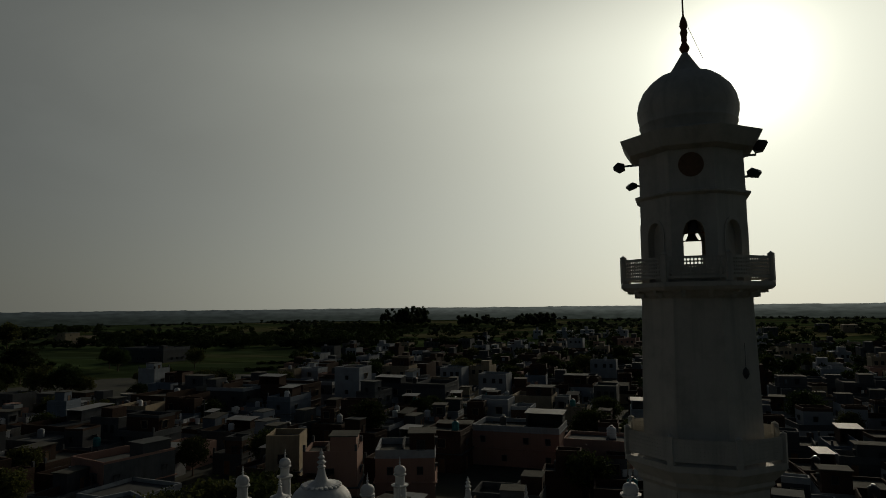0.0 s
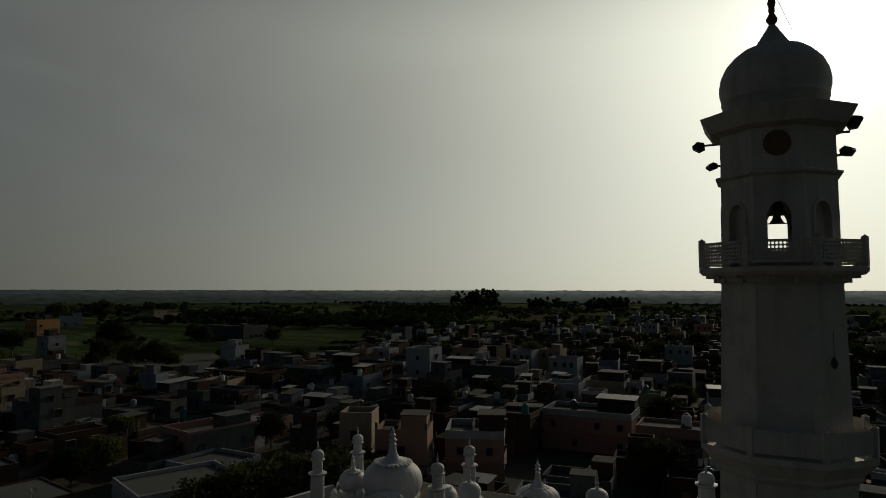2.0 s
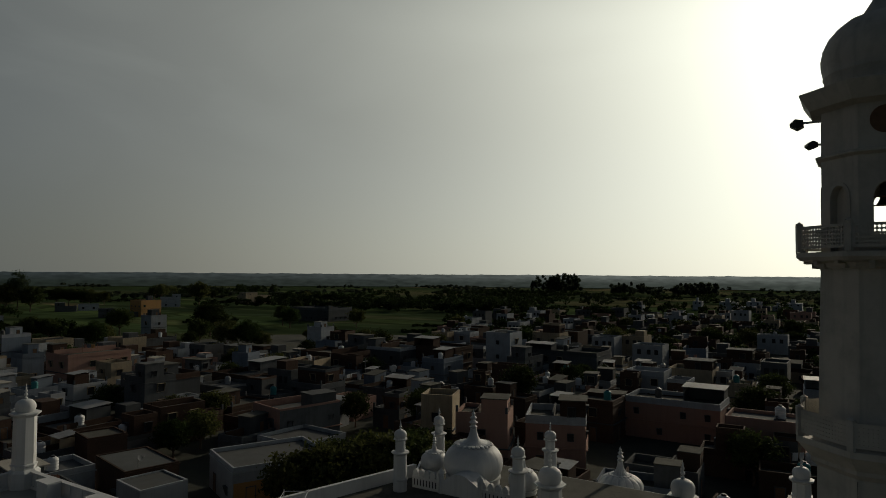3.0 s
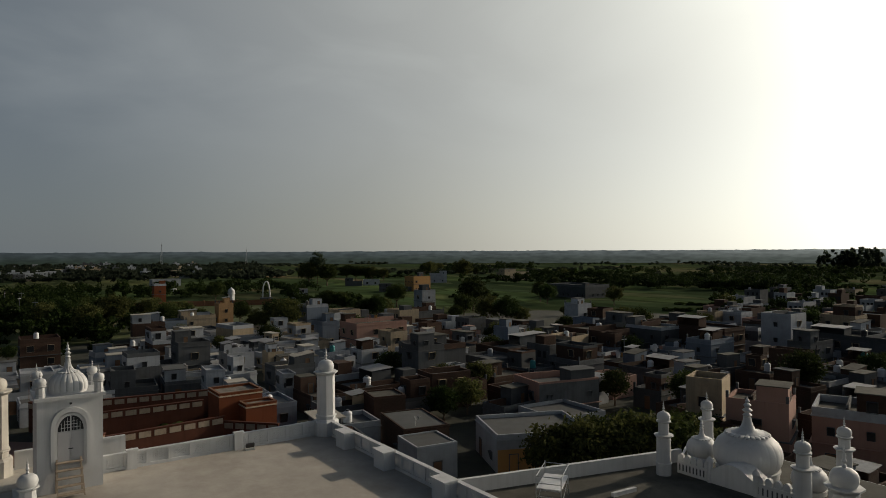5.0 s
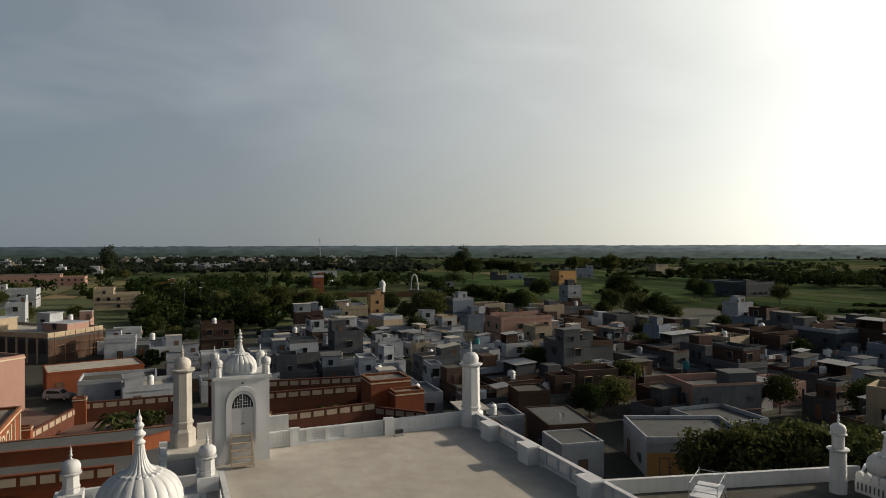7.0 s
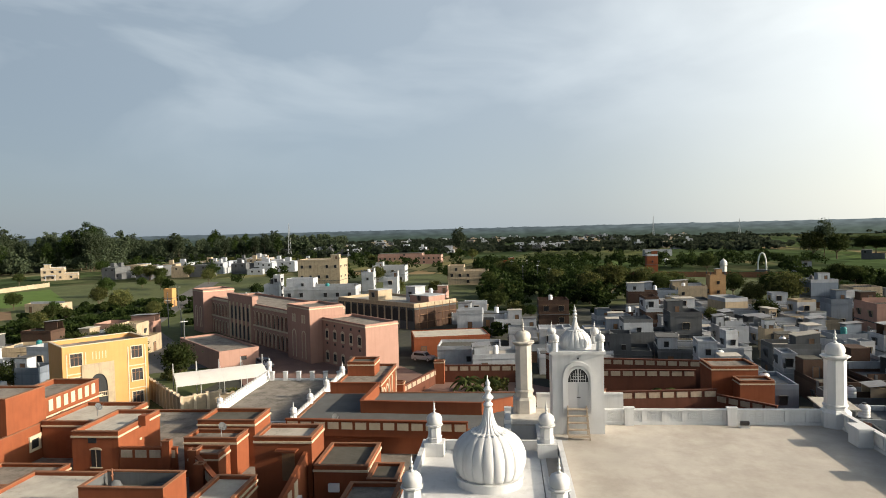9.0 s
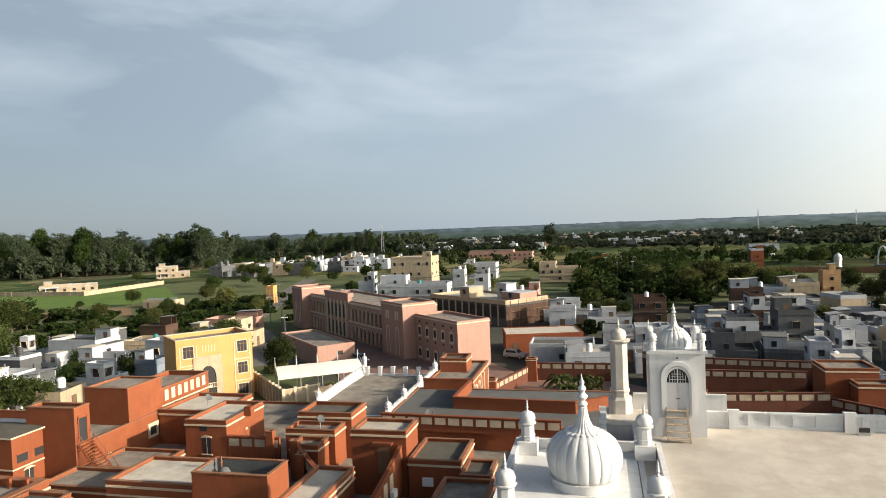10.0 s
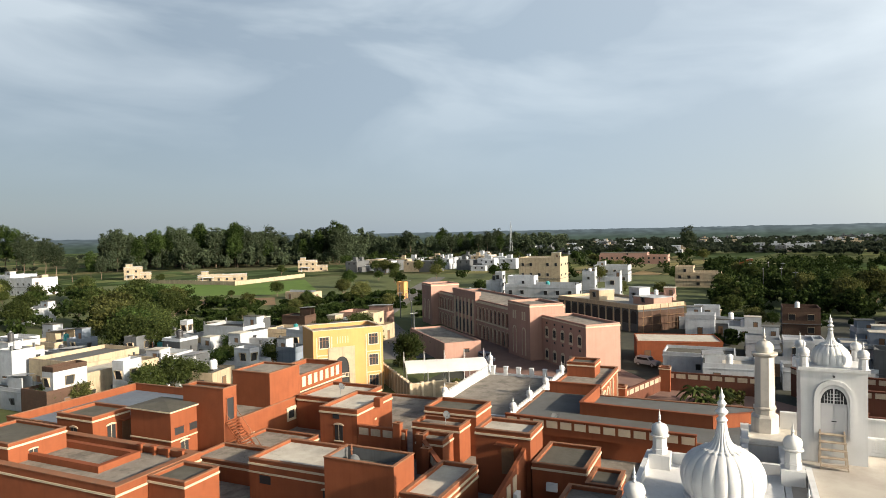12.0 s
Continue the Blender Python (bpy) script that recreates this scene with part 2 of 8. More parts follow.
SHEET = material("galvanised_sheet", (0.27, 0.275, 0.28), 0.6, 0.12, 2.0, 0.5, (0.16, 0.12, 0.09), 0.8, metal=0.25, per_object=0.2)
SCRUB = material("rough_grass", (0.075, 0.088, 0.034), 0.95, 0.25, 0.5, 0.6, (0.031, 0.048, 0.017), 0.07)
BARK = material("bark", (0.12, 0.09, 0.065), 0.95, 0.2, 6.0, bump=0.4, bump_scale=18)
TARP = material("blue_tarpaulin", (0.02, 0.06, 0.13), 0.92, 0.1, 1.5, 0.3, (0.015, 0.04, 0.08), 0.8, 0.3, 6)
# white car paint taken down to grey for a car in shade
CARPAINT = material("shaded_car_paint", (0.34, 0.35, 0.36), 0.25, 0.02, 1.0)
DOORGREY = material("painted_door", (0.374, 0.374, 0.381), 0.6, 0.06, 2.0, 0.2, (0.238, 0.231, 0.224), 1.0)


def leaf_material(name, colour, thin=0.3, spread=1.0):
    """Leaves: each clump a little lighter, darker or yellower than the next, with some light let through."""
    m = bpy.data.materials.new(name)
    m.use_nodes = True
    nt = m.node_tree
    bsdf = nt.nodes["Principled BSDF"]
    bsdf.inputs["Roughness"].default_value = 0.7
    bsdf.inputs["Specular IOR Level"].default_value = 0.03
    geo = nt.nodes.new("ShaderNodeNewGeometry")
    info = nt.nodes.new("ShaderNodeObjectInfo")
    ramp = nt.nodes.new("ShaderNodeValToRGB")
    ramp.color_ramp.elements[0].color = (*(c * (1 - 0.45 * spread) for c in colour), 1)
    ramp.color_ramp.elements[1].color = (colour[0] * (1 + 0.75 * spread), colour[1] * (1 + 0.45 * spread), colour[2] * (1 + 0.2 * spread), 1)
    nt.links.new(geo.outputs["Random Per Island"], ramp.inputs[0])
    hsv = nt.nodes.new("ShaderNodeHueSaturation")
    r = nt.nodes.new("ShaderNodeMapRange")
    r.inputs["To Min"].default_value, r.inputs["To Max"].default_value = 0.7, 1.35
    nt.links.new(info.outputs["Random"], r.inputs["Value"])
    nt.links.new(r.outputs[0], hsv.inputs["Value"])
    nt.links.new(ramp.outputs[0], hsv.inputs["Color"])
    nt.links.new(hsv.outputs[0], bsdf.inputs["Base Color"])
    glow = nt.nodes.new("ShaderNodeBsdfTranslucent")
    nt.links.new(hsv.outputs[0], glow.inputs["Color"])
    blend = nt.nodes.new("ShaderNodeMixShader")
    blend.inputs[0].default_value = thin
    nt.links.new(bsdf.outputs[0], blend.inputs[1])
    nt.links.new(glow.outputs[0], blend.inputs[2])
    nt.links.new(blend.outputs[0], nt.nodes["Material Output"].inputs["Surface"])
    return m


LEAF = leaf_material("leaves", (0.03, 0.046, 0.016))
LEAF_PALE = leaf_material("pale_leaves", (0.062, 0.078, 0.03))
LEAF_DARK = leaf_material("dark_leaves", (0.024, 0.044, 0.014))


# ---- building blocks ----
class Geo:
    """Collects vertices and faces; every face may name a material slot."""

    def __init__(self):
        self.v, self.f, self.m, self.smooth = [], [], [], False

    def add(self, verts, faces, slot=0):
        n = len(self.v)
        self.v += [tuple(p) for p in verts]
        self.f += [tuple(n + i for i in f) for f in faces]
        self.m += [slot] * len(faces)
        return self

    def box(self, x0, x1, y0, y1, z0, z1, slot=0):
        x0, x1, y0, y1 = min(x0, x1), max(x0, x1), min(y0, y1), max(y0, y1)
        p = [(x0, y0, z0), (x1, y0, z0), (x1, y1, z0), (x0, y1, z0), (x0, y0, z1), (x1, y0, z1), (x1, y1, z1), (x0, y1, z1)]
        return self.add(p, [(0, 3, 2, 1), (4, 5, 6, 7), (0, 1, 5, 4), (1, 2, 6, 5), (2, 3, 7, 6), (3, 0, 4, 7)], slot)

    def ring(self, x0, x1, y0, y1, z0, z1, t, slot=0):
        """A wall of thickness t that runs round inside a rectangle."""
        a = [(x0, y0), (x1, y0), (x1, y1), (x0, y1)]
        b = [(x0 + t, y0 + t), (x1 - t, y0 + t), (x1 - t, y1 - t), (x0 + t, y1 - t)]
        p = [(*q, z) for q in a for z in (z0, z1)] + [(*q, z) for q in b for z in (z0, z1)]
        f = []
        for i in range(4):
            j = (i + 1) % 4
            f += [(2 * i, 2 * j, 2 * j + 1, 2 * i + 1), (8 + 2 * i, 8 + 2 * i + 1, 8 + 2 * j + 1, 8 + 2 * j), (2 * i + 1, 2 * j + 1, 8 + 2 * j + 1, 8 + 2 * i + 1), (2 * i, 8 + 2 * i, 8 + 2 * j, 2 * j)]
        return self.add(p, f, slot)

    def lathe(self, profile, n=16, cx=0.0, cy=0.0, turn=0.0, slot=0, flute=0.0, ribs=0):
        """Turns a profile of (radius, height) about a vertical axis; n sides; flute scallops it into ribs."""
        k = len(profile)
        p = []
        for i in range(n):
            a = turn + 2 * math.pi * i / n
            s = 1.0
            for r, z in profile:
                if flute:
                    s = 1 + flute * (abs(math.cos(a * ribs / 2)) ** 0.45 - 0.85)
                p.append((cx + r * s * math.cos(a), cy + r * s * math.sin(a), z))
        f = [(i * k + j, ((i + 1) % n) * k + j, ((i + 1) % n) * k + j + 1, i * k + j + 1) for i in range(n) for j in range(k - 1)]
        if profile[0][0] > 1e-4:
            f.append(tuple(i * k for i in reversed(range(n))))
        if profile[-1][0] > 1e-4:
            f.append(tuple(i * k + k - 1 for i in range(n)))
        return self.add(p, f, slot)

    def prism(self, poly, z0, z1, slot=0):
        n = len(poly)
        p = [(x, y, z0) for x, y in poly] + [(x, y, z1) for x, y in poly]
        return self.add(p, [tuple(reversed(range(n))), tuple(range(n, 2 * n))] + [(i, (i + 1) % n, n + (i + 1) % n, n + i) for i in range(n)], slot)

    def extrude(self, outline, place, u, w, depth, slot=0):
        """A flat outline of (along, up) pairs, set at place with the ways u (along) and w (outwards), given depth."""
        place, u, w = Vector(place), Vector(u), Vector(w)
        n = len(outline)
        a = [place + u * x + Vector((0, 0, y)) for x, y in outline]
        p = a + [q + w * depth for q in a]
        return self.add(p, [tuple(reversed(range(n))), tuple(range(n, 2 * n))] + [(i, (i + 1) % n, n + (i + 1) % n, n + i) for i in range(n)], slot)

    def rod(self, a, b, r, n=6, slot=0, r2=None):
        a, b = Vector(a), Vector(b)
        d = (b - a).normalized()
        s = d.orthogonal().normalized()
        t = d.cross(s)
        r2 = r if r2 is None else r2
        p = [a + (s * math.cos(2 * math.pi * i / n) + t * math.sin(2 * math.pi * i / n)) * r for i in range(n)]
        p += [b + (s * math.cos(2 * math.pi * i / n) + t * math.sin(2 * math.pi * i / n)) * r2 for i in range(n)]
        return self.add(p, [(i, (i + 1) % n, n + (i + 1) % n, n + i) for i in range(n)] + [tuple(reversed(range(n))), tuple(range(n, 2 * n))], slot)

    def mesh(self, name, *materials):
        me = bpy.data.meshes.new(name)
        me.from_pydata(self.v, [], self.f)
        for m in materials:
            me.materials.append(m)
        if any(self.m):
            me.polygons.foreach_set("material_index", self.m)
        if self.smooth:
            me.polygons.foreach_set("use_smooth", [True] * len(self.f))
        me.update()
        return me


def soften(me, angle=40):
    """Smooth shading with sharp edges kept above an angle."""
    me.polygons.foreach_set("use_smooth", [True] * len(me.polygons))
    me.set_sharp_from_angle(angle=radians(angle))
    return me


def thing(name, x, y, z=0.0, turn=0.0, label="", category="", group="", kind=""):
    ob = new(name)
    ob.empty_display_size = 0.5
    ob.matrix_basis = pose(x, y, z, 0, 0, turn)
    return tagged(ob, label, category, group, kind)


def part(name, g, mats, parent=None, label="", at=None):
    """Links a Geo or a finished mesh as one object under a thing or part."""
    if not isinstance(mats, (tuple, list)):
        mats = (mats,)
    ob = new(name, g.mesh(name, *mats) if isinstance(g, Geo) else g)
    if parent:
        ob.parent = parent
    if at:
        ob.matrix_basis = at if isinstance(at, Matrix) else pose(*at)
    return tagged(ob, label)


def arch(w, h, rise, n=6):
    """A pointed arch standing on y=0: half width w/2, total height h."""
    s = h - rise
    left = [(-w / 2 * (1 - (i / n) ** 1.6), s + rise * math.sin(math.pi / 2 * (i / n) ** 0.85)) for i in range(n)]
    return [(-w / 2, 0)] + left + [(0, h)] + [(-x, y) for x, y in reversed(left)] + [(w / 2, 0)]


def wall_arch_frame(g, w, h, rise, t, place, u, out, depth, slot=0):
    """A raised frame of width t round a pointed arch."""
    inner, outer = arch(w, h, rise), arch(w + 2 * t, h + t * 1.25, rise + t * 0.4)
    n = len(inner)
    place, u, out = Vector(place), Vector(u), Vector(out)
    ring = [place + u * x + Vector((0, 0, y)) for x, y in inner] + [place + u * x + Vector((0, 0, y)) for x, y in outer]
    p = ring + [q + out * depth for q in ring]
    m = 2 * n
    f = []
    for i in range(n - 1):
        f += [(i, i + 1, n + i + 1, n + i), (m + i, m + n + i, m + n + i + 1, m + i + 1), (n + i, n + i + 1, m + n + i + 1, m + n + i), (i + 1, i, m + i, m + i + 1)]
    g.add(p, f, slot)


def wide_sheet(name, poly, z, mat, label="", category="", kind="structure", thick=0.04):
    return tagged(part(name, Geo().prism(poly, z - thick, z), mat), label, category, kind=kind)


def dome_profile(r, h, neck=0.12, n=12):
    """An onion dome: swells above its springing, then rounds over to a neck."""
    k = ((0.9, 0), (0.98, 0.1), (1.04, 0.22), (1.07, 0.36), (1.06, 0.5), (1.01, 0.63), (0.93, 0.75), (0.8, 0.85), (0.63, 0.93), (0.46, 0.975), (max(neck, 0.1), 1.0))
    return [(r * a, h * b) for a, b in k]


def lattice(name, w, h, nx, nz, hole, depth, mat, border=0.08):
    """A pierced slab in the xz plane, one connected piece: nx by nz eight-sided holes inside a plain border."""
    index, verts, faces = {}, [], []

    def vert(x, z, y):
        key = (round(x, 4), round(z, 4), y)
        if key not in index:
            index[key] = len(verts)
            verts.append((x, y, z))
        return index[key]

    xs = [0] + [border + (w - 2 * border) * i / nx for i in range(nx + 1)] + [w]
    zs = [0] + [border + (h - 2 * border) * i / nz for i in range(nz + 1)] + [h]
    for i in range(nx + 2):
        for j in range(nz + 2):
            x0, x1, z0, z1 = xs[i], xs[i + 1], zs[j], zs[j + 1]
            mx, mz = (x0 + x1) / 2, (z0 + z1) / 2
            rim = [(x0, z0), (mx, z0), (x1, z0), (x1, mz), (x1, z1), (mx, z1), (x0, z1), (x0, mz)]
            edge = i in (0, nx + 1) or j in (0, nz + 1)
            for y, flip in ((-depth, False), (depth, True)):
                if edge:
                    f = [vert(a, b, y) for a, b in rim]
                    faces.append(tuple(reversed(f)) if flip else tuple(f))
                else:
                    inn = [(mx + hole * (x1 - x0) / 2 * math.cos(q), mz + hole * (z1 - z0) / 2 * math.sin(q)) for q in [math.pi * (1.25 + 0.25 * n) for n in range(8)]]
                    for n in range(8):
                        m = (n + 1) % 8
                        f = [vert(*rim[n], y), vert(*rim[m], y), vert(*inn[m], y), vert(*inn[n], y)]
                        faces.append(tuple(reversed(f)) if flip else tuple(f))
            if not edge:
                for n in range(8):
                    m = (n + 1) % 8
                    faces.append((vert(*inn[n], -depth), vert(*inn[m], -depth), vert(*inn[m], depth), vert(*inn[n], depth)))
    me = bpy.data.meshes.new(name)
    me.from_pydata(verts, [], faces)
    me.materials.append(mat)
    return me


def framed_pane(name, w, h, out, mats, t=0.09, lintel=0.0, sill=0.0):
    """A window in one connected piece facing +x: raised frame, reveal and a pane set back inside it."""
    o = [(-w / 2 - t, -t), (w / 2 + t, -t), (w / 2 + t, h + t), (-w / 2 - t, h + t)]
    q = [(-w / 2, 0), (w / 2, 0), (w / 2, h), (-w / 2, h)]
    ext = (sill, sill, lintel, lintel)
    v = [(0.0, a, b) for a, b in o] + [(out + e, a, b) for (a, b), e in zip(o, ext)] + [(out + e * 0.6, a, b) for (a, b), e in zip(q, ext)] + [(0.012, a, b) for a, b in q]
    f, m = [], []
    for i in range(4):
        j = (i + 1) % 4
        f += [(i, j, 4 + j, 4 + i), (4 + i, 4 + j, 8 + j, 8 + i), (8 + i, 8 + j, 12 + j, 12 + i)]
        m += [0, 0, 0]
    g = Geo()
    g.v, g.f, g.m = v, f + [(12, 13, 14, 15)], m + [1]
    return g.mesh(name, *mats)


rng0 = random.Random(4)


# ---- ground ----
def blob(cx, cy, rx, ry, n=40, rough=0.18, seed=0, turn=0.0):
    """An uneven closed outline for fields, groves and clearings."""
    out = []
    for i in range(n):
        a = 2 * math.pi * i / n
        k = 1 + rough * noise.noise((math.cos(a) * 1.5 + seed * 7.3, math.sin(a) * 1.5, seed * 3.1))
        x, y = rx * k * math.cos(a), ry * k * math.sin(a)
        out.append((cx + x * math.cos(turn) - y * math.sin(turn), cy + x * math.sin(turn) + y * math.cos(turn)))
    return out


def ground_material():
    """Plain of small fields: patches of crop, stubble and scrub parted by darker hedges, and dusty earth in the town."""
    m = bpy.data.materials.new("plain_of_fields")
    m.use_nodes = True
    nt = m.node_tree
    bsdf = nt.nodes["Principled BSDF"]
    bsdf.inputs["Roughness"].default_value = 0.97
    bsdf.inputs["Specular IOR Level"].default_value = 0.0
    geo = nt.nodes.new("ShaderNodeNewGeometry")
    mp = nt.nodes.new("ShaderNodeMapping")
    mp.inputs["Scale"].default_value = (0.006, 0.011, 0.01)
    mp.inputs["Rotation"].default_value = (0, 0, 0.35)
    nt.links.new(geo.outputs["Position"], mp.inputs[0])
    cells = nt.nodes.new("ShaderNodeTexVoronoi")
    cells.distance = "CHEBYCHEV"
    cells.inputs["Scale"].default_value = 1.0
    nt.links.new(mp.outputs[0], cells.inputs["Vector"])
    ramp = nt.nodes.new("ShaderNodeValToRGB")
    cr = ramp.color_ramp
    cr.interpolation = "CONSTANT"
    cr.elements[0].position, cr.elements[0].color = 0.0, (0.05, 0.072, 0.034, 1)
    cr.elements[1].position, cr.elements[1].color = 0.3, (0.06, 0.09, 0.038, 1)
    for pos, col in ((0.5, (0.08, 0.092, 0.045)), (0.68, (0.046, 0.066, 0.033)), (0.86, (0.13, 0.125, 0.07))):
        e = cr.elements.new(pos)
        e.color = (*col, 1)
    sep = nt.nodes.new("ShaderNodeSeparateColor")
    nt.links.new(cells.outputs["Color"], sep.inputs[0])
    nt.links.new(sep.outputs[0], ramp.inputs[0])
    grain = nt.nodes.new("ShaderNodeTexNoise")
    grain.inputs["Scale"].default_value, grain.inputs["Detail"].default_value = 0.05, 8
    nt.links.new(geo.outputs["Position"], grain.inputs["Vector"])
    mix = nt.nodes.new("ShaderNodeMix")
    mix.data_type, mix.blend_type = "RGBA", "MULTIPLY"
    mix.inputs["Factor"].default_value = 0.8
    wide = nt.nodes.new("ShaderNodeMapRange")
    wide.inputs["From Min"].default_value, wide.inputs["From Max"].default_value, wide.inputs["To Min"].default_value, wide.inputs["To Max"].default_value = 0.3, 0.7, 0.6, 1.25
    nt.links.new(grain.outputs["Fac"], wide.inputs["Value"])
    nt.links.new(ramp.outputs[0], mix.inputs["A"])
    nt.links.new(wide.outputs[0], mix.inputs["B"])
    plots = nt.nodes.new("ShaderNodeTexVoronoi")
    plots.distance = "CHEBYCHEV"
    plots.inputs["Scale"].default_value = 1.0
    turn = nt.nodes.new("ShaderNodeMapping")
    turn.inputs["Scale"].default_value, turn.inputs["Rotation"].default_value = (0.016, 0.05, 0.01), (0, 0, -0.5)
    nt.links.new(geo.outputs["Position"], turn.inputs[0])
    nt.links.new(turn.outputs[0], plots.inputs["Vector"])
    hue = nt.nodes.new("ShaderNodeSeparateColor")
    nt.links.new(plots.outputs["Color"], hue.inputs[0])
    pick = nt.nodes.new("ShaderNodeValToRGB")
    cr = pick.color_ramp
    cr.interpolation = "CONSTANT"
    cr.elements[0].position, cr.elements[0].color = 0.0, (0.75, 0.75, 0.75, 1)
    cr.elements[1].position, cr.elements[1].color = 0.28, (1.0, 1.0, 1.0, 1)
    for pos, col in ((0.55, (1.2, 1.15, 1.0)), (0.74, (0.55, 0.58, 0.6)), (0.88, (1.7, 1.3, 1.35))):
        cr.elements.new(pos).color = (*col, 1)
    nt.links.new(hue.outputs[0], pick.inputs[0])
    strips = nt.nodes.new("ShaderNodeMix")
    strips.data_type, strips.blend_type = "RGBA", "MULTIPLY"
    strips.inputs["Factor"].default_value = 0.9
    nt.links.new(mix.outputs["Result"], strips.inputs["A"])
    nt.links.new(pick.outputs[0], strips.inputs["B"])
    edge = nt.nodes.new("ShaderNodeTexVoronoi")           # grass balks and hedge bottoms between the plots
    edge.feature = "DISTANCE_TO_EDGE"
    edge.inputs["Scale"].default_value = 1.0
    nt.links.new(turn.outputs[0], edge.inputs["Vector"])
    line = nt.nodes.new("ShaderNodeMapRange")
    line.inputs["From Min"].default_value, line.inputs["From Max"].default_value = 0.015, 0.07
    line.inputs["To Min"].default_value, line.inputs["To Max"].default_value = 0.75, 0.0
    nt.links.new(edge.outputs["Distance"], line.inputs["Value"])
    balk = nt.nodes.new("ShaderNodeMix")
    balk.data_type = "RGBA"
    balk.inputs["B"].default_value = (0.03, 0.042, 0.02, 1)
    nt.links.new(line.outputs[0], balk.inputs["Factor"])
    nt.links.new(strips.outputs["Result"], balk.inputs["A"])
    nt.links.new(balk.outputs["Result"], bsdf.inputs["Base Color"])
    return m


wide_sheet("ground", [(-4800, -4800), (4800, -4800), (4800, 4800), (-4800, 4800)], 0.0, ground_material(), "flat plain of small green and brown fields", "ground", thick=0.5)
wide_sheet("town_ground", blob(-70, 95, 150, 150, seed=2), 0.06, DUST, "dusty earth lanes between the town houses", "ground")
wide_sheet("scrub_ground", blob(-150, -90, 230, 230, seed=4), 0.05, SCRUB, "rough green scrub and grass beyond the houses", "ground")
wide_sheet("crop_field", [(-267, -312), (-262, -240), (-300, -222), (-246, -176), (-222, -182), (-210, -211), (-204, -243)], 0.07, CROP, "level field of bright green crop", "field")
wide_sheet("fallow_strip", [(-195, -199), (-212, -172), (-189, -153), (-181, -185)], 0.08, SOIL, "bare brown strip between the crop and the scrub", "field")
wide_sheet("road", [(-118, -56), (-170, -96), (-330, -150), (-330, -158), (-166, -106), (-112, -66)], 0.1, ASPHALT, "dusty grey asphalt road", "road")


# ---- white mosque ----
def finial(g, x, y, z, h, r):
    g.lathe([(r * 0.5, z), (r * 0.9, z + h * 0.1), (r * 0.45, z + h * 0.2), (r, z + h * 0.32), (r * 0.4, z + h * 0.44), (r * 0.75, z + h * 0.55), (r * 0.3, z + h * 0.66), (r * 0.45, z + h * 0.74), (r * 0.16, z + h * 0.84), (0.0, z + h)], 10, x, y)


def turret(name, x, y, z, shaft_h, r, dome_r, label, group="", base_h=0.0, mat=None, tiers=1, sides=8):
    """A slim turret: plinth, many-sided shaft with mouldings, bulbous cap and turned finial."""
    mat = mat or WHITE
    t = thing(name, x, y, z, 0, label, "turret", group)
    k = radians(22.5) if sides == 8 else radians(45) if sides == 4 else 0
    r = r * (1.3 if sides == 4 else 1.0)
    if base_h:
        part("plinth", soften(Geo().lathe([(r * 1.35, 0), (r * 1.35, base_h * 0.85), (r * 1.12, base_h), (r * 1.0, base_h)], sides, turn=k).mesh("plinth", mat), 30), mat, t)
    part("shaft", soften(Geo().lathe([(r, base_h), (r * 1.02, shaft_h * 0.3), (r * 1.12, shaft_h * 0.31), (r * 1.12, shaft_h * 0.33), (r * 0.98, shaft_h * 0.34), (r * 0.95, shaft_h)], sides, turn=k).mesh("shaft", mat), 30), mat, t)
    top = shaft_h
    part("cornice", soften(Geo().lathe([(r * 0.95, top), (r * 1.3, top + r * 0.28), (r * 1.3, top + r * 0.4), (r * 1.05, top + r * 0.42), (r * 0.8, top + r * 0.45)], sides, turn=k).mesh("cornice", mat), 30), mat, t)
    top += r * 0.44
    if tiers == 2:
        h2 = shaft_h * 0.3
        part("lantern", soften(Geo().lathe([(r * 0.72, top), (r * 0.72, top + h2), (r * 1.0, top + h2 + 0.1), (r * 1.0, top + h2 + 0.16), (r * 0.7, top + h2 + 0.18)], sides, turn=k).mesh("lantern", mat), 30), mat, t)
        top += h2 + 0.17
    g = Geo()
    prof = [(a, top + b) for a, b in dome_profile(dome_r, dome_r * 1.45, 0.1)]
    g.lathe(prof, 24, flute=0.06, ribs=12)
    part("cap", soften(g.mesh("cap", mat), 50), mat, t)
    f = Geo()
    finial(f, 0, 0, top + dome_r * 1.36, dome_r * 1.9, dome_r * 0.22)
    part("finial", soften(f.mesh("finial", mat), 50), mat, t)
    return t


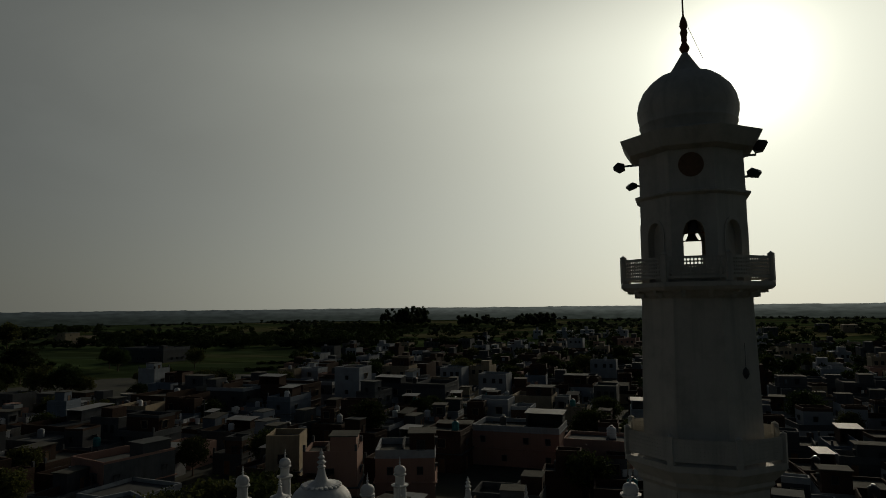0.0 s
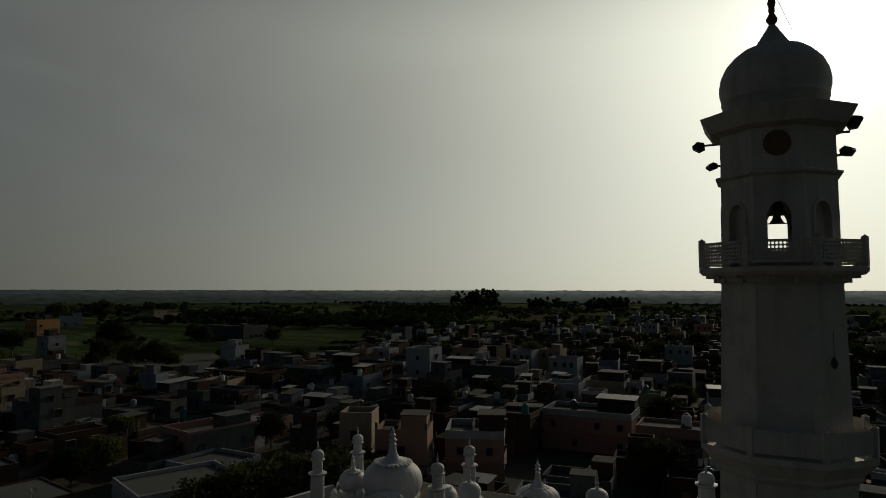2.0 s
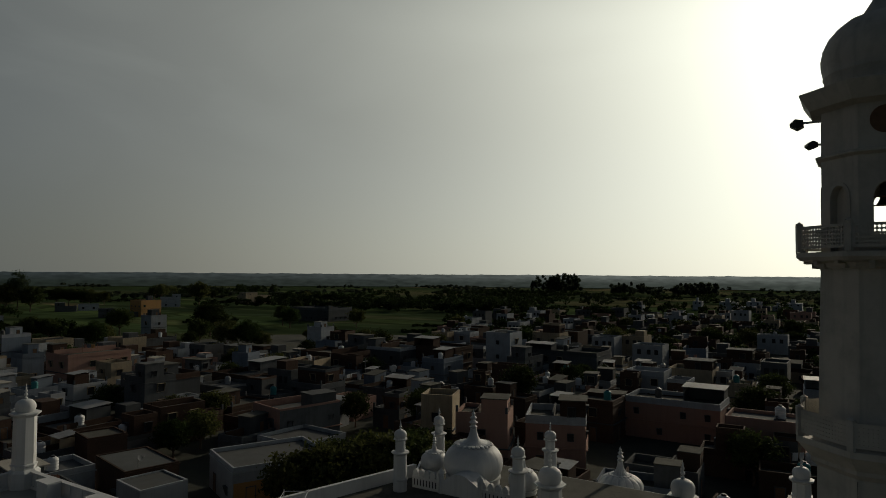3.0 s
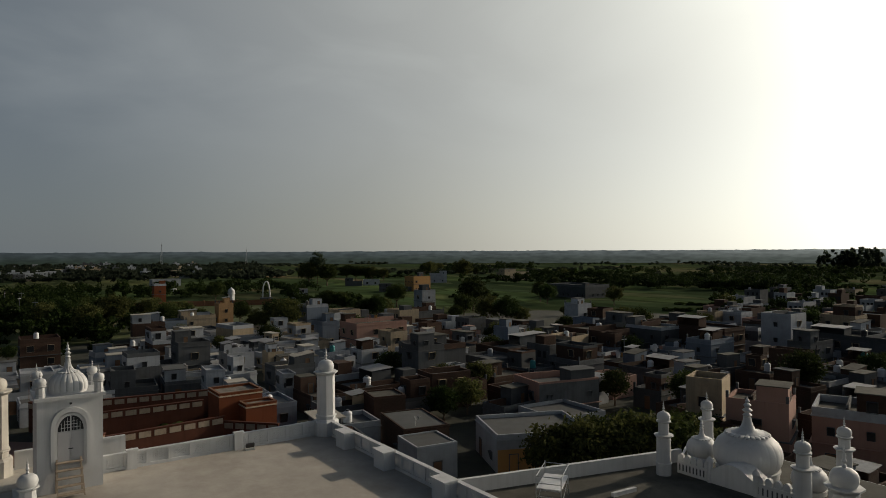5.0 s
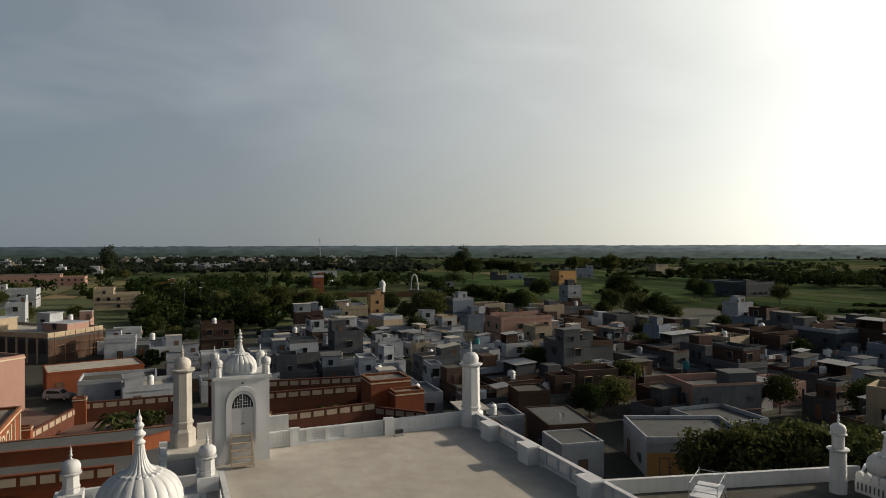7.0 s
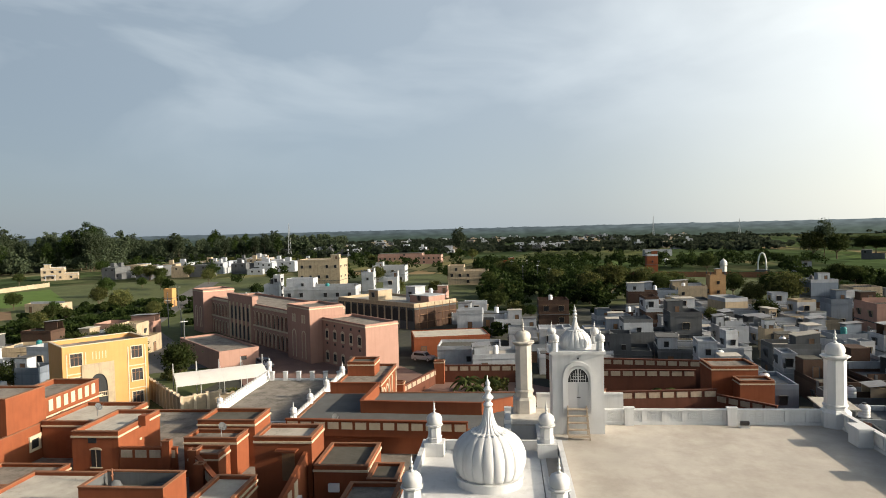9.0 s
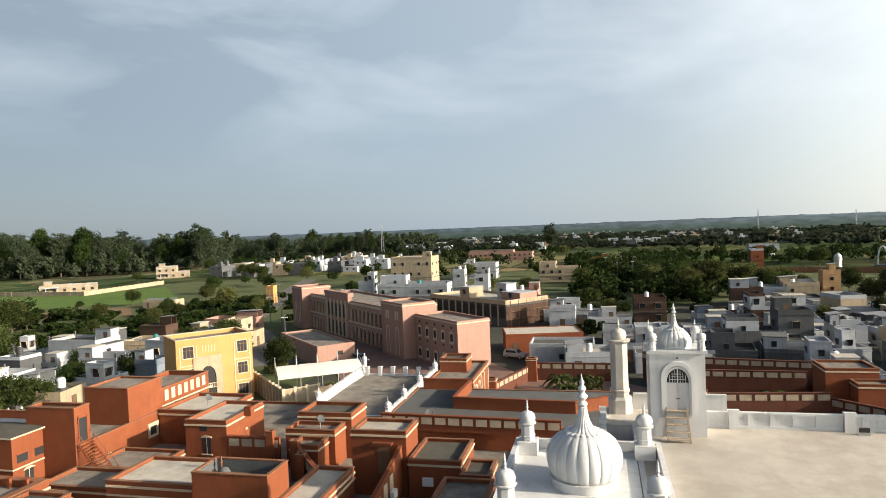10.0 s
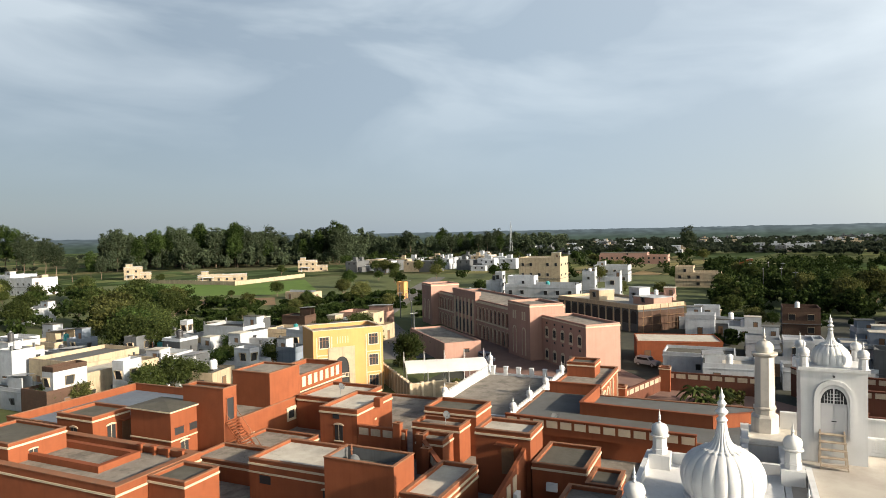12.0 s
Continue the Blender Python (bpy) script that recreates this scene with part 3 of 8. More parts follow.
def ribbed_dome(name, x, y, z, r, h, label, drum_h=0.5, ribs=16, cone=0.6, spike=0.78, mat=None, shallow=1.0, bulb=True, flare=1.0):
    """A ribbed bulb dome on a low drum, with a petalled concave skirt under a tall turned finial."""
    mat = mat or WHITE
    t = thing(name, x, y, z, 0, label, "dome")
    part("drum", soften(Geo().lathe([(r * 0.96, 0), (r * 0.96, drum_h * 0.8), (r * 1.0, drum_h * 0.82), (r * 1.0, drum_h), (r * 0.9, drum_h)], 48).mesh("drum", mat), 30), mat, t)
    prof = [(a, drum_h + b) for a, b in (dome_profile(r, h, 0.3) if bulb else [(r, 0), (r * 1.0, h * 0.2), (r * 0.97, h * 0.38), (r * 0.9, h * 0.56), (r * 0.78, h * 0.73), (r * 0.62, h * 0.87), (r * 0.45, h * 0.96), (r * 0.3, h)])]
    part("shell", soften(Geo().lathe(prof, ribs * 12, flute=0.06 * shallow, ribs=ribs).mesh("shell", mat), 60), mat, t)
    top = drum_h + h * 0.96
    k = r * cone
    part("skirt", soften(Geo().lathe([(r * 0.36 * flare, top - r * 0.06), (r * 0.43 * flare, top - r * 0.04), (r * 0.46 * flare, top), (r * 0.43 * flare, top + r * 0.04), (r * 0.33 * flare, top + k * 0.14), (r * 0.25, top + k * 0.27), (r * 0.18, top + k * 0.5), (r * 0.14, top + k * 0.75), (r * 0.12, top + k)], ribs * 6, flute=0.12 * shallow, ribs=ribs).mesh("skirt", mat), 60), mat, t)
    lip = [(r * q * flare, top + r * z) for q, z in ((0.34, -0.09), (0.48, -0.07), (0.57, -0.02), (0.53, 0.03), (0.34, 0.06))]
    part("petal_lip", soften(Geo().lathe(lip, ribs * 8, flute=0.18, ribs=ribs).mesh("petal_lip", mat), 35), mat, t)
    f = Geo()
    finial(f, 0, 0, top + k * 0.97, r * spike, r * 0.17)
    part("finial", soften(f.mesh("finial", mat), 50), mat, t)
    return t


ROOF = 12.0
g = Geo().box(-43.4, -8, 1.6, 20.6, 0, ROOF - 0.05)
mosque = thing("mosque_hall", -25, 11, 0, 0, "white mosque hall with a flat cream plastered roof", "building")
part("wall", g.mesh("wall", WHITE), WHITE, mosque, at=(25, -11, 0))
part("roof", Geo().box(-43.1, -8.3, 1.9, 20.3, ROOF - 0.05, ROOF), PLASTER, mosque, "cream plastered roof with hairline cracks", at=(25, -11, 0))


JALI = lattice("jali_panel", 1.0, 0.72, 6, 4, 0.44, 0.045, WHITE, 0.14)


def parapet(name, a, b, z, label, pier_at=(), inward=(0, 0), pier=(1.2, 0.9, 1.0)):
    """A parapet from a to b: base rail, pierced panels between small posts, coping, and heavy piers standing inward."""
    a, b = Vector((*a, z)), Vector((*b, z))
    d = b - a
    length, ang = d.length, math.degrees(math.atan2(d.y, d.x))
    t = thing(name, a.x, a.y, z, ang, label, "parapet")
    part("base_rail", Geo().box(0, length, -0.13, 0.13, 0, 0.18), WHITE, t)
    part("coping", Geo().box(0, length, -0.15, 0.15, 0.9, 1.0), WHITE, t)
    n = max(1, round(length / 1.25))
    step = length / n
    for i in range(n + 1):
        part("post", Geo().box(-0.1, 0.1, -0.11, 0.11, 0.18, 0.9), WHITE, t, at=(min(max(i * step, 0.1), length - 0.1), 0, 0))
    for i in range(n):
        ob = part("jali_panel", JALI, WHITE, t, at=Matrix.Translation((i * step + 0.1, 0, 0.18)) @ Matrix.Diagonal((step - 0.2, 1, 1, 1)))
    for s in pier_at:
        p = part("pier", Geo().box(-pier[0] / 2, pier[0] / 2, -pier[1], -0.13, 0, pier[2]), WHITE, t, at=(s, 0, 0))
        part("cap", Geo().box(-pier[0] / 2 - 0.06, pier[0] / 2 + 0.06, -pier[1] - 0.06, -0.1, pier[2], pier[2] + 0.1), WHITE, p)
    return t


parapet("roof_parapet", (-43.0, 20.45), (-8.3, 20.45), ROOF, "white parapet of pierced stone panels with square piers", (3.6, 8.7, 14.9, 21, 27, 33))
parapet("roof_parapet", (-43.25, 6.0), (-43.25, 19.9), ROOF, "white parapet of pierced stone panels with square piers", (1.6, 8.0), pier=(0.55, 0.35, 1.1))
turret("corner_turret", -43.1, 20.3, ROOF, 4.2, 0.66, 0.53, "white octagonal corner turret with a ribbed bulb cap", "turrets of the hall", 1.1, WHITE)
turret("corner_turret", -46.6, 0.97, 11.9, 4.75, 0.64, 0.5, "slender weathered white octagonal corner turret with a ribbed bulb cap", "turrets of the hall", 1.1, MARBLE)
corner = thing("corner_pier", -46.6, 0.97, 0, 0, "white corner pier and ledge carrying a turret", "pier")
part("pier", Geo().box(-1.0, 3.15, -1.0, 7.0, 0, 11.8), WHITE, corner)
part("ledge", Geo().box(-1.08, 3.15, -1.08, 7.0, 11.8, 11.9), MARBLE, corner)
part("parapet", Geo().box(-0.9, -0.7, 0.9, 7.0, 11.9, 12.9).box(-0.96, -0.64, 0.9, 7.0, 12.9, 13.0), WHITE, corner)
part("side_parapet", Geo().box(1.0, 7.8, -1.3, -1.05, 9.5, 12.2).box(0.95, 7.85, -1.36, -0.99, 12.2, 12.3), WHITE, corner)
for x in (1.3, 4.2, 7.2):
    part("post", Geo().box(x - 0.22, x + 0.22, -1.42, -0.95, 9.5, 12.55), WHITE, corner)



def stair_pavilion():
    """The white stair house on the roof: tall box with a pointed door recess, ribbed dome and corner turrets on top."""
    t = thing("stair_pavilion", -42.6, 4.2, ROOF, 0, "white stair pavilion with pointed door and ribbed dome", "pavilion")
    w, d, h = 1.58, 1.5, 5.0
    part("wall", Geo().box(-d, d, -w, w, 0, h), WHITE, t)
    part("cornice", Geo().box(-d - 0.12, d + 0.12, -w - 0.12, w + 0.12, h, h + 0.18), WHITE, t)
    g = Geo()
    wall_arch_frame(g, 1.5, 2.95, 0.95, 0.2, (d, 0, 1.35), (0, 1, 0), (1, 0, 0), 0.12)
    wall_arch_frame(g, 1.28, 2.75, 0.9, 0.11, (d, 0, 1.35), (0, 1, 0), (1, 0, 0), 0.07)
    part("arch_moulding", g, WHITE, t)
    door = part("door", Geo().box(d + 0.005, d + 0.04, -0.62, -0.01, 1.4, 3.25).box(d + 0.005, d + 0.04, 0.01, 0.62, 1.4, 3.25), DOORGREY, t, "closed grey-white double door")
    part("latch", Geo().box(d + 0.04, d + 0.07, -0.12, 0.12, 2.28, 2.33), BLACK, door)
    g = Geo().extrude([(x, y) for x, y in arch(1.24, 0.85, 0.8)], (d + 0.003, 0, 3.27), (0, 1, 0), (1, 0, 0), 0.02)
    part("fanlight", g, GLASS_AND_SHADE, t, "dark latticed fanlight")
    for k in (-0.45, -0.3, -0.15, 0.15, 0.3, 0.45):
        part("fanlight_bar", Geo().box(d + 0.02, d + 0.045, k - 0.012, k + 0.012, 3.27, 3.27 + (0.85 - abs(k) * 0.9)), WHITE, t)
    part("fanlight_bar", Geo().box(d + 0.02, d + 0.06, -0.035, 0.035, 3.27, 4.1), WHITE, t)
    for k in (3.45, 3.62, 3.78):
        s = 0.6 - (k - 3.27) * 0.75
        part("fanlight_bar", Geo().box(d + 0.025, d + 0.05, -s, s, k - 0.012, k + 0.012), WHITE, t)
    part("lamp", Geo().box(d, d + 0.2, -0.05, 0.05, 4.72, 4.8), BLACK, t)
    return t


stair_pavilion()
ribbed_dome("pavilion_dome", -42.4, 4.2, ROOF + 5.18, 1.0, 1.0, "small white ribbed dome on the stair pavilion", 0.15, 18, 0.75, 0.95, bulb=False)
for dx, dy in ((-1.3, -1.4), (-1.3, 1.4), (1.3, -1.4), (1.3, 1.4)):
    turret("pavilion_turret", -42.6 + dx, 4.2 + dy, ROOF + 5.18, 0.55, 0.24, 0.27, "tiny white turret on the pavilion roof", "pavilion turrets")


def step_ladder():
    t = thing("step_ladder", -40.75, 4.1, ROOF, 0, "weathered pale wooden steps leaning on the pavilion", "steps")
    t.matrix_basis = t.matrix_basis @ Matrix.Diagonal((1.15, 1.15, 1.2, 1))
    for y in (-0.55, 0.55):
        part("rail", Geo().rod((0.75, y, 0), (-0.25, y * 0.9, 1.5), 0.045, 4), DULL, t)
        part("leg", Geo().rod((-0.2, y, 0), (-0.25, y * 0.9, 1.5), 0.045, 4), DULL, t)
    for i in range(5):
        k = (i + 0.5) / 5
        part("tread", Geo().box(-0.14, 0.14, -0.56, 0.56, -0.02, 0.02), DULL, t, at=(0.75 - k, 0, 1.5 * k))
    return t


step_ladder()

# annex with the large ribbed dome
annex = thing("domed_annex", -33.3, -1.2, 0, 0, "white flat-roofed annex under a large ribbed dome", "building")
part("wall", Geo().box(-38.3, -27.0, -5.2, 1.55, 0, 11.95), WHITE, annex, at=(33.3, 1.2, 0))
part("roof", Geo().box(-38.1, -27.2, -5.0, 1.55, 11.95, 12.0), WHITE, annex, at=(33.3, 1.2, 0))
part("parapet", Geo().ring(-38.3, -27.0, -5.2, 2.9, 12.0, 12.55, 0.28), WHITE, annex, at=(33.3, 1.2, 0))
ribbed_dome("great_dome", -33.2, -1.15, 12.0, 1.74, 2.25, "large white ribbed onion dome with a tall finial", 0.45, 20, 0.72, 0.98, shallow=0.8)
for x, y in ((-37.3, -4.4), (-37.3, 2.0), (-28.2, -4.4), (-28.2, 2.0)):
    part("plinth", Geo().box(-0.55, 0.55, -0.55, 0.55, 11.95, 12.75), WHITE, annex, at=(x + 33.3, y + 1.2, 0))
    turret("dome_turret", x, y, 12.75, 0.85, 0.4, 0.42, "small white turret with a ribbed bulb cap", "turrets round the great dome")


# ---- minaret ----
def minaret():
    """The white eight-sided minaret: tapering shaft, two railed galleries, lantern storey, eave and onion dome."""
    t = thing("minaret", 0.74, 30.0, 0, 0, "tall white octagonal minaret with railed galleries", "minaret")
    t.matrix_basis = t.matrix_basis @ Matrix.Diagonal((0.975, 0.975, 1, 1))
    k = radians(22.5)
    c = 1 / math.cos(k)          # flat-to-flat half width to corner radius

    def turned(name, prof, mat=MARBLE, label="", parent=t):
        return part(name, soften(Geo().lathe([(r * c, z) for r, z in prof], 8, turn=k).mesh(name, mat), 25), mat, parent, label)

    turned("base_shaft", [(2.75, 0), (2.6, 6), (2.42, 17.6), (2.42, 17.9)])
    turned("lower_gallery", [(2.42, 17.85), (2.62, 18.05), (2.62, 18.2), (2.85, 18.45), (3.05, 18.7), (3.1, 18.72), (3.1, 18.95), (2.3, 18.96)])
    turned("shaft", [(2.34, 18.96), (2.3, 21.5), (2.2, 25.2), (2.22, 25.33)])
    turned("upper_gallery", [(2.2, 25.28), (2.4, 25.4), (2.45, 25.54), (2.9, 25.62), (3.02, 25.74), (3.02, 25.92), (2.2, 25.93)])
    for z in (19.0, 25.98):
        for i in range(8):
            a = k + i * math.pi / 4
            q = 2.98 if z < 20 else 2.9
            x, y = q * c * math.cos(a), q * c * math.sin(a)
            p = part("post", Geo().box(-0.11, 0.11, -0.11, 0.11, -0.05, 1.0), MARBLE, t, at=(x, y, z, 0, 0, math.degrees(a)))
            part("knob", soften(Geo().lathe([(0.13, 1.0), (0.15, 1.04), (0.08, 1.08), (0.0, 1.14)], 8).mesh("knob", MARBLE), 40), MARBLE, p)
            b = a + math.pi / 4
            x1, y1 = q * c * math.cos(b), q * c * math.sin(b)
            d = Vector((x1 - x, y1 - y, 0))
            n = d.length
            part("railing_panel", lattice("railing_panel", n - 0.2, 0.86, 15, 5, 0.72 if z > 20 else 0.3, 0.03, MARBLE, 0.07), MARBLE, t, at=pose(x, y, z + 0.08, 0, 0, math.degrees(math.atan2(d.y, d.x))) @ pose(0.1, 0, 0))
            for s in (0.28, 0.72):
                m = Vector((x, y, 0)).lerp(Vector((x1, y1, 0)), s)
                part("bracket", Geo().box(-0.7, 0.0, -0.09, 0.09, -0.18, 0).box(-0.7, -0.3, -0.09, 0.09, -0.36, -0.18), MARBLE, t, at=(m.x * 0.97, m.y * 0.97, z - 0.3, 0, 0, math.degrees(a + math.pi / 8)))
    # lantern storey: eight piers round a hollow, with pointed openings on every side
    r = 2.13
    side = 2 * r * math.tan(k)
    for i in range(8):
        a = i * math.pi / 4
        g = Geo()
        inner = arch(0.84, 2.48, 0.6)
        lo, hi = 25.93, 29.48
        outline = [(-side / 2, 0), *inner[:1], *inner[1:-1], inner[-1], (side / 2, 0), (side / 2, hi - lo), (-side / 2, hi - lo)]
        u, w = Vector((-math.sin(a), math.cos(a), 0)), Vector((math.cos(a), math.sin(a), 0))
        # strips of wall beside and above the opening
        for sx in (-1, 1):
            pts = [(sx * side / 2, 0), (sx * 0.42, 0)] + [(sx * abs(x), y) for x, y in inner[1:8]] + [(0, hi - lo), (sx * side / 2, hi - lo)]
            if sx < 0:
                pts = pts[::-1]
            g.extrude(pts, w * (r - 0.35) + Vector((0, 0, lo)), u, w, 0.35)
        part("lantern_wall", g, MARBLE, t)
        if i % 2:
            part("niche_back", Geo().extrude(inner, w * (r - 0.33) + Vector((0, 0, lo)), u, w, 0.05), MARBLE, t, "blind niche wall")
        else:
            part("sill_wall", Geo().extrude([(-0.42, 0), (0.42, 0), (0.42, 0.62), (-0.42, 0.62)], w * (r - 0.3) + Vector((0, 0, lo)), u, w, 0.2), MARBLE, t)
        g = Geo()
        wall_arch_frame(g, 0.84, 2.48, 0.6, 0.1, w * r + Vector((0, 0, lo)), u, w, 0.05)
        part("arch_moulding", g, MARBLE, t)
    turned("ceiling", [(2.0, 29.1), (2.0, 29.2), (0.5, 29.21)])
    turned("belt", [(2.13, 29.43), (2.32, 29.52), (2.32, 29.6), (2.13, 29.66)])
    turned("upper_drum", [(2.13, 29.64), (2.1, 31.4), (2.12, 31.45)])
    turned("eave", [(2.1, 31.3), (2.5, 31.42), (2.84, 31.98), (2.86, 32.06), (2.0, 32.32), (1.9, 32.36)])
    for i in (0, 2, 4, 6):
        a = i * math.pi / 4
        ob = part("clock_recess", Geo().lathe([(0.5, 0), (0.5, 0.03), (0.42, 0.03), (0.42, 0.01), (0.05, 0.01)], 24), TIMBER, t, "dark round roundel", at=pose(2.115 * math.cos(a), 2.115 * math.sin(a), 30.65) @ Matrix.Rotation(a, 4, "Z") @ Matrix.Rotation(radians(90), 4, "Y"))
    prof = [(2.0, 32.3), (2.03, 32.7), (2.07, 32.75), (2.07, 32.82), (2.05, 32.85), (2.13, 33.2), (2.14, 33.5), (2.06, 33.9), (1.87, 34.3), (1.57, 34.64), (1.25, 34.88), (0.92, 35.02), (0.7, 35.08)]
    part("dome", soften(Geo().lathe(prof, 96, flute=0.02, ribs=8).mesh("dome", MARBLE), 50), MARBLE, t)
    part("crown", soften(Geo().lathe([(0.88, 34.95), (0.9, 35.02), (0.7, 35.12), (0.52, 35.38), (0.28, 35.76), (0.12, 36.02)], 48, flute=0.05, ribs=12).mesh("crown", MARBLE), 50), MARBLE, t)
    part("finial", soften(Geo().lathe([(0.1, 35.98), (0.22, 36.18), (0.22, 36.28), (0.1, 36.5), (0.13, 36.6), (0.12, 36.75), (0.17, 36.95), (0.12, 37.1), (0.18, 37.25), (0.16, 37.4), (0.1, 37.6), (0.04, 37.72), (0.035, 38.6), (0.0, 39.1)], 12).mesh("finial", RUST), 50), RUST, t, "dark metal finial")
    part("lightning_wire", Geo().rod((0.1, 0, 37.4), (0.75, -0.2, 35.6), 0.012, 4), BLACK, t)
    return t


minaret()


def floodlight(x, y, z, turn, reach=0.42, size=1.0, tip=-15):
    """A floodlight on a bracket arm: box lamp, glass and yoke."""
    t = thing("floodlight", x, y, z, turn, "dark floodlight on a steel bracket arm", "floodlight", "floodlights on the minaret")
    part("arm", Geo().rod((0, 0, 0), (reach + 0.02, 0, 0), 0.05, 6), STEEL, t)
    lamp = part("lamp_head", Geo().add([(0.4, -0.2, -0.12), (0.4, 0.2, -0.12), (0.4, 0.2, 0.12), (0.4, -0.2, 0.12), (0.66, -0.28, -0.2), (0.66, 0.28, -0.2), (0.66, 0.28, 0.2), (0.66, -0.28, 0.2), (0.88, -0.2, -0.05), (0.88, 0.2, -0.05), (0.88, 0.2, 0.05), (0.88, -0.2, 0.05)],
                [(3, 2, 1, 0), (0, 1, 5, 4), (1, 2, 6, 5), (2, 3, 7, 6), (3, 0, 4, 7), (4, 5, 9, 8), (5, 6, 10, 9), (6, 7, 11, 10), (7, 4, 8, 11), (8, 9, 10, 11)]), BLACK, t, at=pose(reach - 0.4 * size, 0, 0) @ pose(0, 0, 0, 0, tip, 0) @ Matrix.Scale(size, 4))
    return t


def loudspeaker(turn):
    """A horn loudspeaker hanging mouth-down in a lantern arch."""
    t = thing("loudspeaker", 0.74, 30.0, 0, turn, "dark horn loudspeaker hanging in the minaret arch", "loudspeaker", "minaret loudspeakers")
    part("horn", soften(Geo().lathe([(0.3, 27.92), (0.24, 28.0), (0.17, 28.14), (0.13, 28.35), (0.1, 28.5)], 20, 1.75, 0).mesh("horn", BLACK), 50), BLACK, t)
    part("driver", soften(Geo().lathe([(0.1, 28.5), (0.15, 28.52), (0.15, 28.72), (0.08, 28.78)], 16, 1.75, 0).mesh("driver", BLACK), 40), BLACK, t)
    part("crossbar", Geo().rod((1.75, -0.45, 27.9), (1.75, 0.45, 27.9), 0.025, 6), RUST, t)
    return t


for turn in (0, 90, 180, 270):
    loudspeaker(turn)
for dx, z, turn, reach, size, tip in ((-2.07, 31.14, 180, 0.62, 1.0, 5), (2.07, 31.2, 0, 0.5, 1.15, -28), (-2.07, 30.22, 205, 0.2, 0.8, 4), (2.07, 30.3, -25, 0.22, 0.95, -10)):
    floodlight(0.74 + dx, 30.0 - 0.3, z, turn, reach, size, tip)

# ---- old mosque on the lower roof ----
LOW = 9.5
old = thing("old_mosque", -27, 34, 0, 0, "white old mosque with a dark weathered lower roof", "building")
part("wall", Geo().prism([(-34.9, 21.0), (-8, 21.0), (-8, 48.5), (-31.4, 48.5), (-31.4, 45.6), (-29.5, 42.0)], 0, LOW - 0.05), WHITE, old, at=(27, -34, 0))
part("roof", Geo().prism([(-34.6, 21.2), (-8.2, 21.2), (-8.2, 48.3), (-31.2, 48.3), (-31.2, 45.7), (-29.3, 42.0)], LOW - 0.05, LOW), DARKROOF, old, "dark weathered flat roof", at=(27, -34, 0))
part("parapet", Geo().add([(-34.9, 21.0, LOW), (-34.6, 21.0, LOW), (-29.2, 42.0, LOW), (-29.5, 42.0, LOW), (-34.9, 21.0, LOW + 0.9), (-34.6, 21.0, LOW + 0.9), (-29.2, 42.0, LOW + 0.9), (-29.5, 42.0, LOW + 0.9)], [(0, 3, 2, 1), (4, 5, 6, 7), (0, 1, 5, 4), (1, 2, 6, 5), (2, 3, 7, 6), (3, 0, 4, 7)]), WHITE, old, at=(27, -34, 0))
ribbed_dome("mosque_dome", -24.75, 43.0, LOW + 0.1, 2.06, 2.4, "large white ribbed dome of the old mosque", 0.5, 24, 0.55, 0.72, shallow=0.14, flare=1.25)
ribbed_dome("mosque_dome", -28.5, 43.4, LOW + 0.1, 1.0, 1.3, "smaller white ribbed dome of the old mosque", 0.3, 16, 0.65, 0.8, shallow=0.14, flare=1.25)
ribbed_dome("mosque_dome", -20.6, 42.9, LOW + 0.1, 1.0, 1.3, "smaller white ribbed dome of the old mosque", 0.3, 16, 0.65, 0.8, shallow=0.14, flare=1.25)
for x, y, k in ((-28.3, 38.65, 2.55), (-19.4, 39.6, 2.45), (-30.3, 46.85, 2.0), (-20.4, 47.2, 2.0)):
    turret("mosque_turret", x, y, LOW, k, 0.5, 0.42, "slim white two-tiered turret of the old mosque", "turrets of the old mosque", 0.0, WHITE, 2, 16)


def mosque_front():
    """The low front wall of the domed hall: slotted, crowned with rounded merlons, with a curved gable in the middle."""
    t = thing("merloned_wall", -23.8, 39.9, LOW, 0, "white merloned front wall of the domed hall", "wall")
    me = Geo().extrude([(-0.2, 0), (0.2, 0), (0.24, 0.22), (0.14, 0.42), (0, 0.5), (-0.14, 0.42), (-0.24, 0.22)], (0, -0.12, 0), (1, 0, 0), (0, 1, 0), 0.24).mesh("merlon", WHITE)
    slot = Geo().box(-0.05, 0.05, -0.155, -0.15, 0, 0.45).mesh("slot", CEMENT)
    for x0, x1 in ((-4.2, -1.7), (1.4, 4.2)):
        part("wall", Geo().box(x0, x1, -0.15, 0.15, 0, 0.85), WHITE, t)
        n = 5
        for i in range(n):
            part("merlon", me, WHITE, t, at=(x0 + (i + 0.5) * (x1 - x0) / n, 0, 0.85))
        for i in range(9):
            part("slot", slot, CEMENT, t, at=(x0 + 0.2 + i * (x1 - x0 - 0.4) / 8, 0, 0.2))
    part("gable", soften(Geo().extrude([(-1.75, 0), (1.45, 0), (1.45, 0.8), (0.9, 1.15), (0.35, 1.45), (-0.15, 1.55), (-0.65, 1.45), (-1.2, 1.15), (-1.75, 0.8)], (0, -0.2, 0), (1, 0, 0), (0, 1, 0), 1.6).mesh("gable", WHITE), 35), WHITE, t)
    for x in (-1.75, 1.45):
        part("pier", soften(Geo().lathe([(0.2, 0), (0.2, 1.3), (0.27, 1.35), (0.22, 1.5), (0.0, 1.75)], 8, x, -0.1).mesh("pier", WHITE), 30), WHITE, t)
    return t


